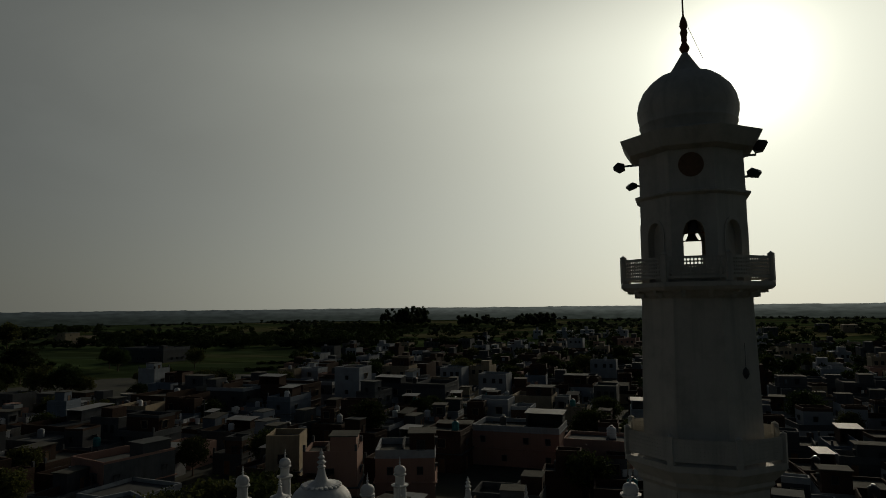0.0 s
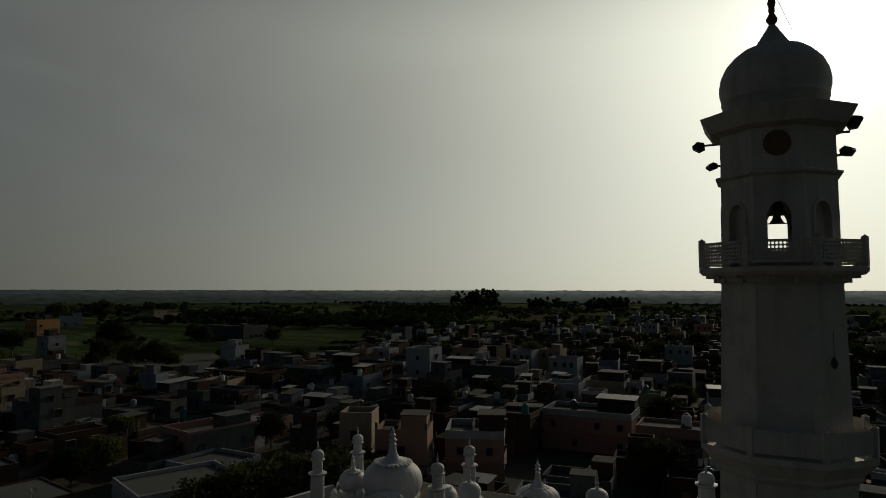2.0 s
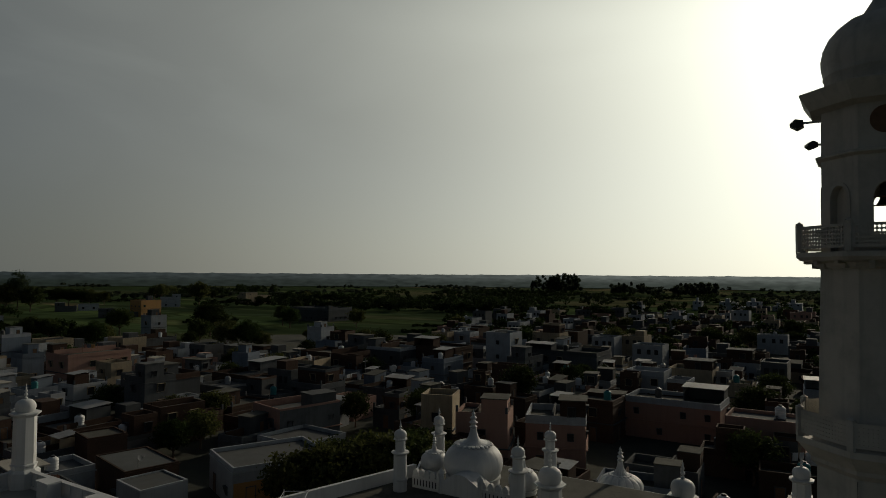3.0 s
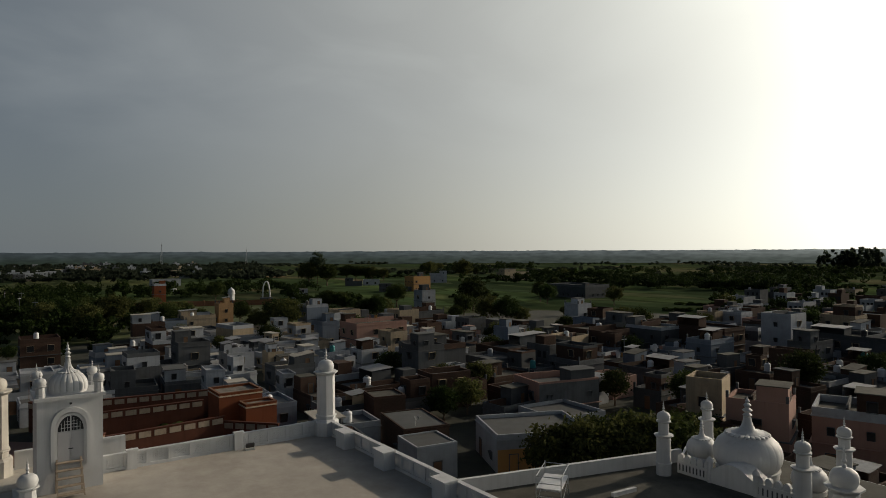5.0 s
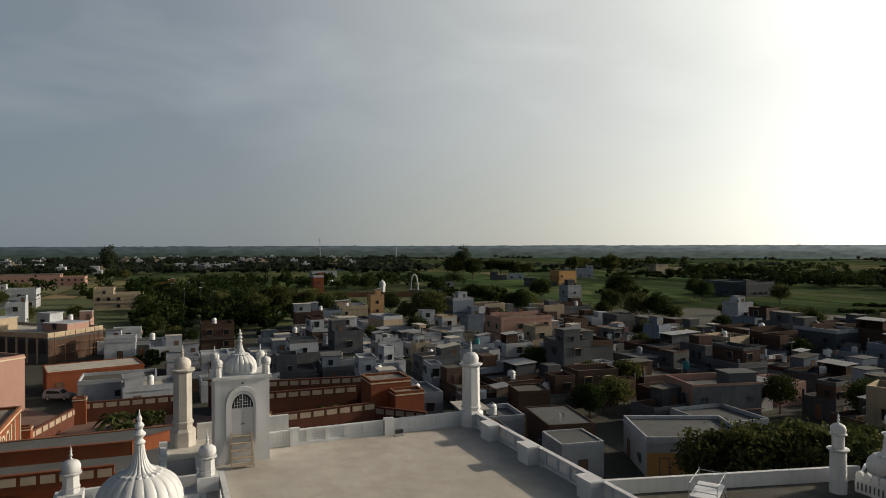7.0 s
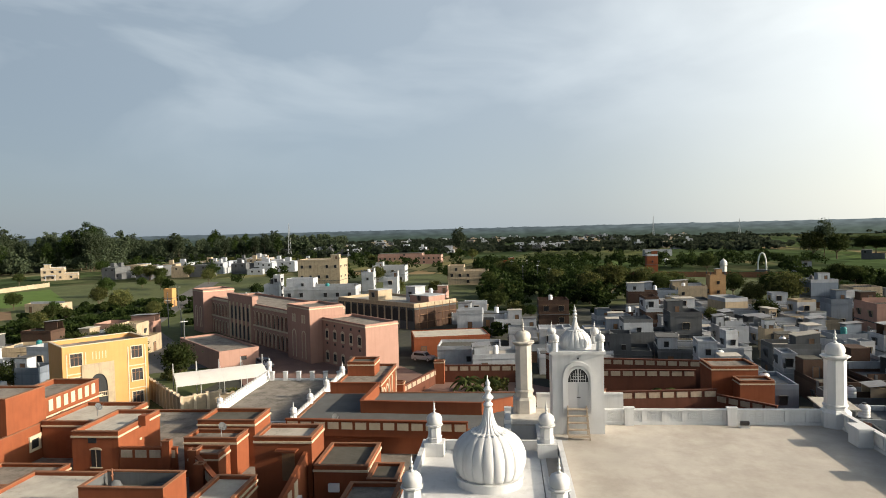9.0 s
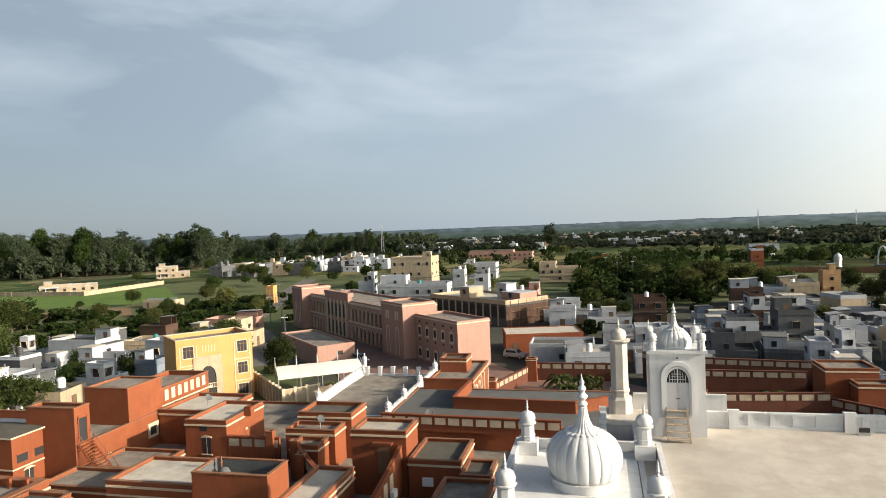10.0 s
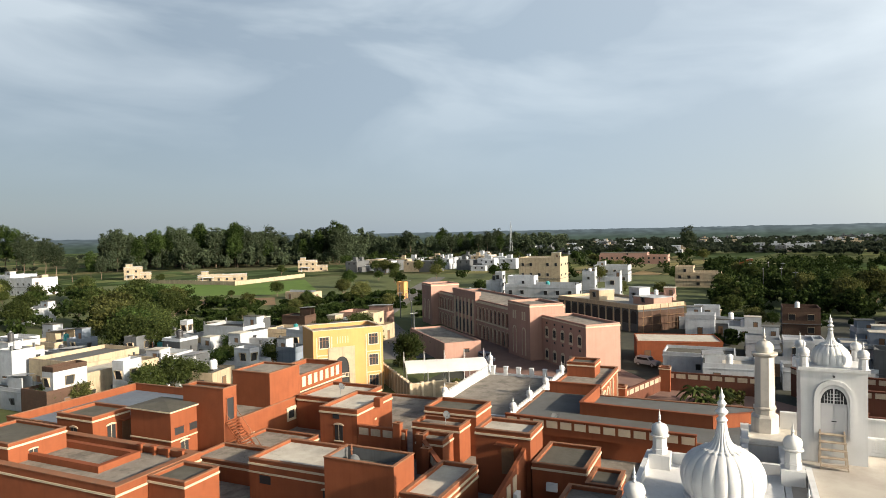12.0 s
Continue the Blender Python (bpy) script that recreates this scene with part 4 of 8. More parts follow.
mosque_front()
part("vault_curb", Geo().box(-1.0, 1.0, -0.12, 0.12, 0, 0.25), WHITE, old, at=(-0.5 - 0.0, -0.5, LOW, 0, 0, 85))
for x, y, k in ((-11.2, 49.6, 1.1), (-4.25, 57.3, 1.0), (-16.0, 50.4, 1.9)):
    part("buttress", Geo().box(-k, k, -k, k, 0, 8.0), MARBLE, old, at=(x + 27, y - 34, 0))
turret("roof_turret", -18.3, 42.3, LOW, 0.95, 0.85, 0.75, "stout white turret with a bulb cap on the mosque roof", "turrets of the old mosque")
turret("roof_turret", -11.2, 49.6, 8.0, 0.9, 0.85, 0.8, "stout white turret with a bulb cap on the mosque roof", "turrets of the old mosque")
turret("roof_turret", -4.25, 57.3, 8.0, 1.4, 0.7, 0.6, "stout white turret with a bulb cap on the mosque roof", "turrets of the old mosque")
ribbed_dome("mosque_dome", -16.0, 50.4, 8.0, 1.6, 1.5, "white ribbed dome of the mosque porch", 0.3, 16, 0.62)


def scaffold(x, y, z):
    """A small mobile scaffold: four uprights, ladder rungs, braces and a platform."""
    t = thing("scaffold", x, y, z, 35, "small steel scaffold tower with a white platform", "scaffold")
    for a in (-0.75, 0.75):
        for b in (-1.4, 1.4):
            part("upright", Geo().rod((a, b, 0), (a, b, 2.0), 0.03, 6), STEEL, t)
    for b in (-1.4, 1.4):
        for i in range(5):
            part("rung", Geo().rod((-0.75, b, 0.3 + i * 0.4), (0.75, b, 0.3 + i * 0.4), 0.025, 6), STEEL, t)
    for a in (-0.75, 0.75):
        part("guard_rail", Geo().rod((a, -1.4, 1.9), (a, 1.4, 1.9), 0.025, 6), STEEL, t)
        part("brace", Geo().rod((a, -1.4, 0.2), (a, 1.4, 1.1), 0.02, 6), STEEL, t)
    part("platform", Geo().box(-0.75, 0.75, -1.4, 1.4, 1.15, 1.2), TANKWHITE, t)
    return t


scaffold(-29.3, 29.0, LOW)


# ---- terracotta quarter ----
def block(x0, x1, y0, y1, h, roof=None, z0=0.0, rise=0.24, wall=None, name="terracotta_house", label="terracotta painted house with a flat grey roof", category="house", band=0.16, thick=0.2, band_mat=None):
    """A flat-roofed block: wall, roof slab, parapet and a moulded band under it. Returns the thing; its parts use metres from its centre."""
    roof, wall = roof or COURTROOF, wall or TERRA
    x0, x1, y0, y1 = min(x0, x1), max(x0, x1), min(y0, y1), max(y0, y1)
    w, d = (x1 - x0) / 2, (y1 - y0) / 2
    t = thing(name, (x0 + x1) / 2, (y0 + y1) / 2, z0, 0, label, category)
    part("wall", Geo().box(-w, w, -d, d, 0, h - rise - 0.05), wall, t)
    part("roof", Geo().box(-w + thick - 0.02, w - thick + 0.02, -d + thick - 0.02, d - thick + 0.02, h - rise - 0.06, h - rise), roof, t)
    part("parapet", Geo().ring(-w, w, -d, d, h - rise - 0.05, h, thick), wall, t)
    part("coping", Geo().ring(-w - 0.05, w + 0.05, -d - 0.05, d + 0.05, h, h + 0.07, thick + 0.1), WORN if wall is TERRA else wall, t)
    if band:
        part("band", Geo().ring(-w - 0.07, w + 0.07, -d - 0.07, d + 0.07, h - rise - band - 0.06, h - rise - 0.06, 0.3), band_mat or BAND, t, "cream moulded band")
    return t


def on_face(t, axis, s, across, z):
    """The pose on a block's face, from its world place: axis 'x' or 'y', side s, the other coordinate and the height, looking outwards along +x."""
    c = t.matrix_basis.translation
    bb = [o for o in t.children if o.name.startswith("wall")][0].data.vertices
    reach = max(abs(v.co[0 if axis == "x" else 1]) for v in bb)
    if axis == "x":
        return pose(s * reach, across - c.y, z - c.z, 0, 0, 0 if s > 0 else 180)
    return pose(across - c.x, s * reach, z - c.z, 0, 0, 90 * s)


def arched_window(w, h):
    g = Geo().box(0.003, 0.02, -w / 2, w / 2, 0, h, 1)
    n = 8
    p = [(0.0, (w / 2 + 0.14) * math.cos(math.pi * i / n), h + 0.22 * math.sin(math.pi * i / n)) for i in range(n + 1)]
    q = [(0.0, (w / 2) * math.cos(math.pi * i / n), h + 0.04 * math.sin(math.pi * i / n)) for i in range(n + 1)]
    v = p + q + [(0.08, b, c) for _, b, c in p] + [(0.08, b, c) for _, b, c in q]
    m = n + 1
    f = [k for i in range(n) for k in ((2 * m + i, 2 * m + i + 1, 3 * m + i + 1, 3 * m + i), (i, i + 1, 2 * m + i + 1, 2 * m + i), (m + i, 3 * m + i, 3 * m + i + 1, m + i + 1))]
    g.add(v, f, 0)
    g.box(0, 0.1, -w / 2 - 0.1, w / 2 + 0.1, -0.1, 0, 0).box(0.01, 0.03, -0.025, 0.025, 0, h, 0)
    return g.mesh("window", BAND, GLASS_AND_SHADE)


ARCHED = arched_window(0.9, 1.5)
SQUARE = Geo().box(0, 0.1, -0.75, -0.5, -0.25, 1.15).box(0, 0.1, 0.5, 0.75, -0.25, 1.15).box(0, 0.1, -0.5, 0.5, -0.25, 0).box(0, 0.12, -0.8, 0.8, 0.9, 1.25).box(0.003, 0.02, -0.5, 0.5, 0, 0.9, 1).mesh("window", BAND, GLASS_AND_SHADE)
SLOT = Geo().box(0.003, 0.02, -0.55, 0.55, 0, 0.7, 1).box(0, 0.06, -0.6, 0.6, 0.7, 0.78).mesh("window", TERRA, GLASS_AND_SHADE)
PANEL = Geo().box(0.003, 0.05, -0.5, 0.5, 0, 1.0).mesh("panel", BAND)
DULL_PANEL = Geo().box(0.003, 0.05, -0.5, 0.5, 0, 1.0).mesh("panel", DULL)
RED_DOOR = Geo().box(0.003, 0.03, -0.5, 0.5, 0, 2.2).box(0, 0.9, -0.85, 0.85, 2.45, 2.55, 1).mesh("door", TIMBER, TERRA)
AC = Geo().box(0, 0.3, -0.42, 0.42, 0, 0.6).lathe([(0.22, 0), (0.22, 0.01)], 12).mesh("ac_unit", TANKWHITE)


def panel_wall(name, a, b, z, h, label, step=1.35, both=True, wall=None):
    """A terracotta wall from a to b with a coping and rows of recessed-looking cream panels between posts."""
    inset = DULL_PANEL if wall or z < 5 else PANEL
    wall = wall or TERRA
    a, b = Vector((*a, 0)), Vector((*b, 0))
    d = b - a
    n = max(2, round(d.length / step))
    s = d.length / n
    t = thing(name, a.x, a.y, z, math.degrees(math.atan2(d.y, d.x)), label, "wall")
    part("wall", Geo().box(0, d.length, -0.12, 0.12, 0, h), wall, t)
    part("coping", Geo().box(-0.05, d.length + 0.05, -0.2, 0.2, h, h + 0.09), wall, t)
    for i in range(n):
        part("panel", inset, BAND, t, at=Matrix.Translation(((i + 0.5) * s, -0.12, h - 0.82)) @ Matrix.Rotation(radians(-90), 4, "Z") @ Matrix.Diagonal((1, s * 0.78, 0.66, 1)))
        if both:
            part("panel", inset, BAND, t, at=Matrix.Translation(((i + 0.5) * s, 0.12, h - 0.82)) @ Matrix.Rotation(radians(90), 4, "Z") @ Matrix.Diagonal((1, s * 0.78, 0.66, 1)))
    return t


block(-75, -31, -62, -8.0, 4.0, COURTROOF, name="courtyard_base", label="low terracotta ground storey round the inner courts", category="building", band=0)

# hut with the sunken tank pit
hut = block(-42.1, -39.1, -27.7, -22.0, 9.0, DARKROOF, rise=0.9, thick=0.16, band=0, label="terracotta water-tank hut with an open basin")
part("lining", Geo().ring(-1.33, 1.33, -2.68, 2.68, 8.1, 8.95, 0.03), CEMENT, hut, "grey cement basin lining")
for x, y, r, h in ((-41.3, -26.6, 0.4, 0.55), (-40.6, -25.7, 0.3, 0.35), (-41.2, -23.4, 0.42, 0.4), (-40.2, -23.0, 0.3, 0.3)):
    water_heap = thing("tarpaulin_bundle", x, y, 8.1, rng0.uniform(0, 180), "grey tarpaulin bundle lying in the basin", "bundle")
    part("cloth", soften(Geo().lathe([(r, 0), (r * 1.15, h * 0.3), (r * 0.8, h * 0.8), (r * 0.2, h)], 9).mesh("cloth", CEMENT), 60), CEMENT, water_heap)
pipe = thing("pipe_stub", -41.5, -26.9, 8.1, 0, "rusty upright pipe with a valve", "pipe")
part("tube", Geo().rod((0, 0, 0), (0, 0, 1.25), 0.06, 8), RUST, pipe)
part("valve", Geo().rod((-0.15, 0, 0.8), (0.15, 0, 0.8), 0.05, 6), RUST, pipe)

flat = block(-47.0, -41.6, -36.8, -27.8, 7.0, PALEROOF, label="terracotta house with a pale limewashed roof")
part("window", SLOT, TERRA, flat, at=on_face(flat, "x", 1, -35.2, 5.1))
part("window", ARCHED, TERRA, flat, at=on_face(flat, "x", 1, -29.2, 3.9))
part("string_course", Geo().box(2.7, 2.78, -4.5, 4.5, 5.9, 6.02), BAND, flat, "cream string course")
right = block(-46.7, -39.8, -21.9, -18.9, 7.0, PALEROOF, label="terracotta house with a pale limewashed roof")
part("string_course", Geo().box(-3.45, 3.45, 1.5, 1.58, 6.1, 6.25), BAND, right, "cream string course")

# stair tower with its steep outside stair
tower = block(-49.6, -47.8, -50.3, -45.2, 10.5, DARKROOF, label="tall terracotta stair tower with an open doorway", band=0)
# shade of the open door painted as a flat dark sheet
part("doorway", Geo().box(-0.45, 0.45, 2.555, 2.575, 7.4, 9.5), GLASS_AND_SHADE, tower, "dark sheet painted as the shade in an open doorway")
part("frame", Geo().box(-0.55, -0.45, 2.55, 2.62, 7.4, 9.6).box(0.45, 0.55, 2.55, 2.62, 7.4, 9.6).box(-0.55, 0.55, 2.55, 2.62, 9.5, 9.65), TERRA, tower)
stair = thing("outside_stair", -48.7, -45.15, 4.0, 0, "steep terracotta outside stair with thin rails", "stair")
for i in range(14):
    part("step", Geo().box(-0.75, 0.75, 0, 0.26, 0, 0.06), TERRA, stair, at=(0, 0.1 + i * 0.2, 3.3 - i * 0.235))
for x in (-0.75, 0.75):
    part("stringer", Geo().rod((x, 0.05, 3.3), (x, 3.0, 0), 0.08, 4), TERRA, stair)
    part("handrail", Geo().rod((x, 0.05, 4.25), (x, 3.0, 0.95), 0.035, 6), RUST, stair)
    for k in (0.1, 0.5, 0.9):
        part("baluster", Geo().rod((x, 0.05 + 2.95 * k, 3.3 - 3.3 * k), (x, 0.05 + 2.95 * k, 4.25 - 3.3 * k), 0.025, 6), RUST, stair)

# vented house with a slightly hipped slab
cube = block(-48.3, -44.6, -53.8, -48.6, 8.75, DARKROOF, label="terracotta house with two long vents", rise=0.05, band=0, thick=0.3)
part("eave_slab", Geo().add([(-2.1, -2.85, 8.78), (2.1, -2.85, 8.78), (2.1, 2.85, 8.78), (-2.1, 2.85, 8.78), (-2.1, -2.85, 8.9), (2.1, -2.85, 8.9), (2.1, 2.85, 8.9), (-2.1, 2.85, 8.9), (0, 0, 9.15)], [(3, 2, 1, 0), (0, 1, 5, 4), (1, 2, 6, 5), (2, 3, 7, 6), (3, 0, 4, 7), (4, 5, 8), (5, 6, 8), (6, 7, 8), (7, 4, 8)]), (DARKROOF,), cube)
part("eave_trim", Geo().ring(-2.14, 2.14, -2.89, 2.89, 8.76, 8.88, 0.06), BAND, cube, "cream eaves trim")
for x in (-47.4, -45.6):
    part("window", SLOT, TERRA, cube, at=on_face(cube, "y", 1, x, 6.5))
part("string_course", Geo().ring(-1.93, 1.93, -2.68, 2.68, 6.0, 6.12, 0.1), BAND, cube, "cream string course")
part("window", ARCHED, TERRA, cube, at=on_face(cube, "y", 1, -46.2, 4.2))

# upper block over the long wing
lower = block(-63, -50.2, -51.5, -45.4, 7.1, COURTROOF, label="terracotta house with a white-framed window", band=0)
part("window", SQUARE, TERRA, lower, "white framed window", at=on_face(lower, "y", 1, -58.2, 5.0))
part("window", SQUARE, TERRA, lower, "white framed window", at=on_face(lower, "y", 1, -62.6, 5.0) @ Matrix.Diagonal((1, 0.6, 1, 1)))
part("window", PANEL, BAND, lower, at=on_face(lower, "y", 1, -52.0, 4.6) @ Matrix.Diagonal((1, 0.5, 0.6, 1)))
upper = block(-60, -54.9, -50.5, -45.5, 10.5, COURTROOF, z0=0, label="terracotta upper room with a sloping grey roof", band=0, rise=0.15)
part("string_course", Geo().box(-2.6, 2.6, 2.5, 2.57, 7.0, 7.15), BAND, upper, "cream string course")
wing = block(-70, -60.05, -52.0, -46.5, 8.9, COURTROOF, label="terracotta wing with a row of cream panels", rise=0.5, band=0)
for i in range(8):
    part("panel", PANEL, BAND, wing, at=on_face(wing, "y", 1, -60.9 - i * 1.15, 7.5) @ Matrix.Diagonal((1, 0.62, 1.15, 1)))
part("string_course", Geo().box(-4.95, 4.95, 3.15, 3.22, 7.1, 7.25), BAND, wing, "cream string course")

# pale L-shaped roofs
w2 = block(-60.6, -53.7, -38.4, -34.1, 8.0, PALEROOF, label="terracotta house with a pale L-shaped roof", rise=0.3)
part("window", ARCHED, TERRA, w2, at=on_face(w2, "x", 1, -36.2, 4.9))
part("window", SLOT, TERRA, w2, at=on_face(w2, "x", 1, -36.5, 7.0) @ Matrix.Diagonal((1, 0.7, 0.7, 1)))
part("lintel", Geo().box(-0.15, 0.15, 2.15, 2.2, 6.2, 6.4), BAND, w2)
w3 = block(-66, -59.0, -45.2, -38.45, 7.3, PALEROOF, label="terracotta house with a pale flat roof", rise=0.3)
part("chimney", Geo().box(-0.35, 0.35, 2.2, 2.9, 7.6, 8.5), TERRA, w2)
panel_wall("panelled_wall", (-53.8, -34.0), (-53.8, -28.8), 4.0, 2.6, "terracotta wall with cream panels")
block(-53.5, -48.5, -45.0, -38.5, 5.2, COURTROOF, label="low terracotta house with a grey roof")
block(-47.6, -43.5, -45.0, -37.2, 5.5, COURTROOF, label="low terracotta house with a grey roof")
block(-52, -48, -37.8, -30.5, 5.0, COURTROOF, label="low terracotta house with a grey roof")
# stacked terraces
block(-61.2, -57.25, -28.6, -23.2, 8.0, DARKROOF, label="terracotta house stepping down in terraces", rise=0.3)
block(-57.2, -54.6, -28.6, -23.8, 7.2, COURTROOF, label="terracotta house stepping down in terraces", rise=0.3)
block(-54.55, -52.2, -27.0, -24.4, 6.6, COURTROOF, label="terracotta house stepping down in terraces", rise=0.3)
for x, y, z in ((-53.6, -29.6, 7.3), (-51.6, -26.2, 7.2), (-49.0, -24.4, 7.0)):
    block(x - 0.3, x + 0.3, y - 0.35, y + 0.35, z, TERRA, label="square terracotta wall post with a cap", name="wall_post", category="post", rise=0.1, band=0, thick=0.1)
panel_wall("panelled_wall", (-53.4, -27.4), (-46.9, -22.2), 4.0, 2.7, "terracotta wall with cream panels")
# box room with the canopied door
box3 = block(-52.8, -49.4, -20.1, -15.5, 9.0, PALEROOF, label="terracotta roof room with a canopied door")
part("door", RED_DOOR, TIMBER, box3, "dark door under a canopy", at=on_face(box3, "x", 1, -17.4, 5.6))
slope = thing("stepped_wall", -49.4, -16.0, 4.0, 0, "terracotta wall sloping down with cream panels", "wall")
part("wall", Geo().add([(0, -0.15, 0), (8.4, -0.15, 0), (8.4, -0.15, 2.2), (3.0, -0.15, 3.2), (0, -0.15, 3.9), (0, 0.15, 0), (8.4, 0.15, 0), (8.4, 0.15, 2.2), (3.0, 0.15, 3.2), (0, 0.15, 3.9)], [(0, 1, 2, 3, 4), (9, 8, 7, 6, 5), (0, 5, 6, 1), (1, 6, 7, 2), (2, 7, 8, 3), (3, 8, 9, 4), (4, 9, 5, 0)]), TERRA, slope)
for x, z in ((3.0, 1.5), (4.4, 1.3), (6.0, 0.9)):
    part("panel", PANEL, BAND, slope, at=pose(x, 0.15, z, 0, 0, 90) @ Matrix.Diagonal((1, 0.8, 1.2, 1)))
unit = thing("air_conditioner", -46.2, -15.75, 5.0, 90, "white outdoor air conditioner on a wall", "air conditioner")
part("case", AC, TANKWHITE, unit)
unit = thing("air_conditioner", -48.75, -13.6, 5.1, 0, "white outdoor air conditioner on a wall", "air conditioner")
part("case", AC, TANKWHITE, unit)
# mossy roofs beside the annex
block(-54.2, -48.8, -15.2, -11.0, 7.0, DARKROOF, label="terracotta house with a moss-darkened roof")
block(-51.5, -48.0, -10.9, -8.6, 6.3, DARKROOF, label="small terracotta house with a mossy roof", rise=0.2)
block(-46.4, -42.0, -11.7, -8.0, 6.7, COURTROOF, label="terracotta house beside the white annex")
block(-44.2, -42.1, -16.2, -12.0, 5.6, COURTROOF, label="low terracotta house beside the white annex")

# roofs nearest the western edge
bigroof = block(-41.2, -33.0, -62.0, -41.6, 7.0, COURTROOF, label="long terracotta house with a recessed light well", rise=0.5, thick=0.6)
part("well", Geo().ring(-2.4, 1.6, -6.0, 5.2, 6.5, 7.05, 0.5), TERRA, bigroof)
for i in range(4):
    part("vent_cap", Geo().box(-0.12, 0.12, -0.12, 0.12, 6.5, 7.25).box(-0.25, 0.25, -0.25, 0.25, 7.25, 7.32), TERRA, bigroof, at=(-3.3, 9.0 - i * 1.6, 0))
block(-39.3, -35.8, -41.5, -37.8, 6.9, DARKROOF, label="terracotta house with a dark roof strip")
roomc = block(-39.0, -33.9, -62, -55.2, 8.3, DARKROOF, label="terracotta roof room with cream eaves", rise=0.2)
part("window", ARCHED, TERRA, roomc, at=on_face(roomc, "y", 1, -36.0, 6.4) @ Matrix.Diagonal((1, 0.8, 0.6, 1)))
roomd = block(-46.4, -42.2, -61, -56.0, 8.2, DARKROOF, label="terracotta roof room with arched openings", rise=0.25)
part("window", ARCHED, TERRA, roomd, at=on_face(roomd, "y", 1, -44.2, 5.5))
part("window", ARCHED, TERRA, roomd, at=on_face(roomd, "x", 1, -58.6, 5.5))
part("door", RED_DOOR, TIMBER, roomd, at=on_face(roomd, "y", 1, -45.9, 4.8))
block(-64, -46.6, -76, -62.2, 5.2, BLUEWASH, label="terracotta terrace with a pale floor", rise=0.9)
panel_wall("panelled_wall", (-41.5, -57.0), (-41.5, -47.0), 4.0, 2.6, "terracotta wall with cream panels")

# ---- terraces towards the gate ----
TERR = 6.0
terrace = block(-75.2, -61.0, -21.8, 1.2, TERR + 0.05, GREYROOF, label="broad grey roof terrace of the terracotta hall", rise=0.05, name="terracotta_hall", category="building", band=0)
panel_wall("panelled_wall", (-61.1, -21.6), (-60.2, -4.0), TERR - 0.5, 1.5, "terracotta wall with cream panels", both=False)
for a, b in (((-74.4, -15.2), (-67.2, -15.5)), ((-67.0, -15.6), (-66.2, -3.0)), ((-66.2, -3.0), (-69.0, 0.9)), ((-75, -21.0), (-75, -15.2))):
    w = panel_wall("terrace_wall", a, b, TERR, 1.2, "plain terracotta terrace wall with coping", 90)
    for o in [o for o in w.children if o.name.startswith("panel")]:
        bpy.data.objects.remove(o)
court = block(-86.2, -66.5, -32.7, -22.0, 5.05, COURTROOF, wall=WHITE, label="grey roofed court with white walls", rise=0.05, name="court_building", category="building", band=0)


def crenel_wall(a, b, z, h, label):
    """A low white wall topped by small pointed merlons."""
    a, b = Vector((*a, 0)), Vector((*b, 0))
    d = b - a
    t = thing("merlon_wall", a.x, a.y, z, math.degrees(math.atan2(d.y, d.x)), label, "wall")
    part("wall", Geo().box(0, d.length, -0.15, 0.15, 0, h), WHITE, t)
    n = max(2, round(d.length / 0.62))
    me = Geo().extrude([(-0.22, 0), (0.22, 0), (0.26, 0.2), (0.12, 0.36), (0, 0.55), (-0.12, 0.36), (-0.26, 0.2)], (0, -0.1, 0), (1, 0, 0), (0, 1, 0), 0.2).mesh("merlon", WHITE)
    for i in range(n):
        part("merlon", me, WHITE, t, at=((i + 0.5) * d.length / n, 0, h))
    return t


crenel_wall((-87.5, -33.0), (-69.5, -32.3), 5.0, 0.7, "white wall with pointed merlons along the court")
crenel_wall((-86.5, -22.0), (-63.5, -22.0), 5.0, 1.0, "white wall with pointed merlons along the court")
for x in (-64.5, -70.2, -76.8, -84.5):
    turret("wall_turret", x, -22.0, 5.9, 0.7, 0.32, 0.34, "small white turret on the court wall", "turrets of the court wall")
turret("wall_turret", -70.3, -32.4, 5.6, 0.5, 0.3, 0.32, "small white turret on the court wall", "turrets of the court wall")
turret("wall_turret", -87.6, -33.1, 5.0, 1.7, 0.32, 0.34, "small white turret on the court wall", "turrets of the court wall")
rail = thing("court_balustrade", -86.0, -27.5, 5.0, 0, "low white balustrade with square posts", "balustrade")
part("rail", Geo().box(-0.12, 0.12, -5.2, 5.2, 0, 0.25), WHITE, rail)
for i in range(6):
    part("post", Geo().box(-0.25, 0.25, -0.25, 0.25, 0, 1.15).box(-0.3, 0.3, -0.3, 0.3, 1.15, 1.22), WHITE, rail, at=(0, -4.6 + i * 1.85, 0))

gate = block(-91.5, -80.0, -21.6, -16.0, 6.0, COURTROOF, label="terracotta gate house with cream pointed arches", name="gate_house", category="building")
g = Geo()
for x in (-84.0, -81.8):
    wall_arch_frame(g, 1.5, 3.6, 1.2, 0.2, (x + 85.75, 2.8, 1.2), (1, 0, 0), (0, 1, 0), 0.1)
part("arch_frame", g, BAND, gate, "cream pointed arch frames")
for x in (-90.5, -87.4, -85.4, -80.3):
    part("pilaster", Geo().box(-0.15, 0.15, 2.8, 2.95, 0, 5.4), BAND, gate, at=(x + 85.75, 0, 0))
block(-88.5, -85.0, -21.4, -17.8, 7.6, DARKROOF, label="terracotta roof room of the gate house")
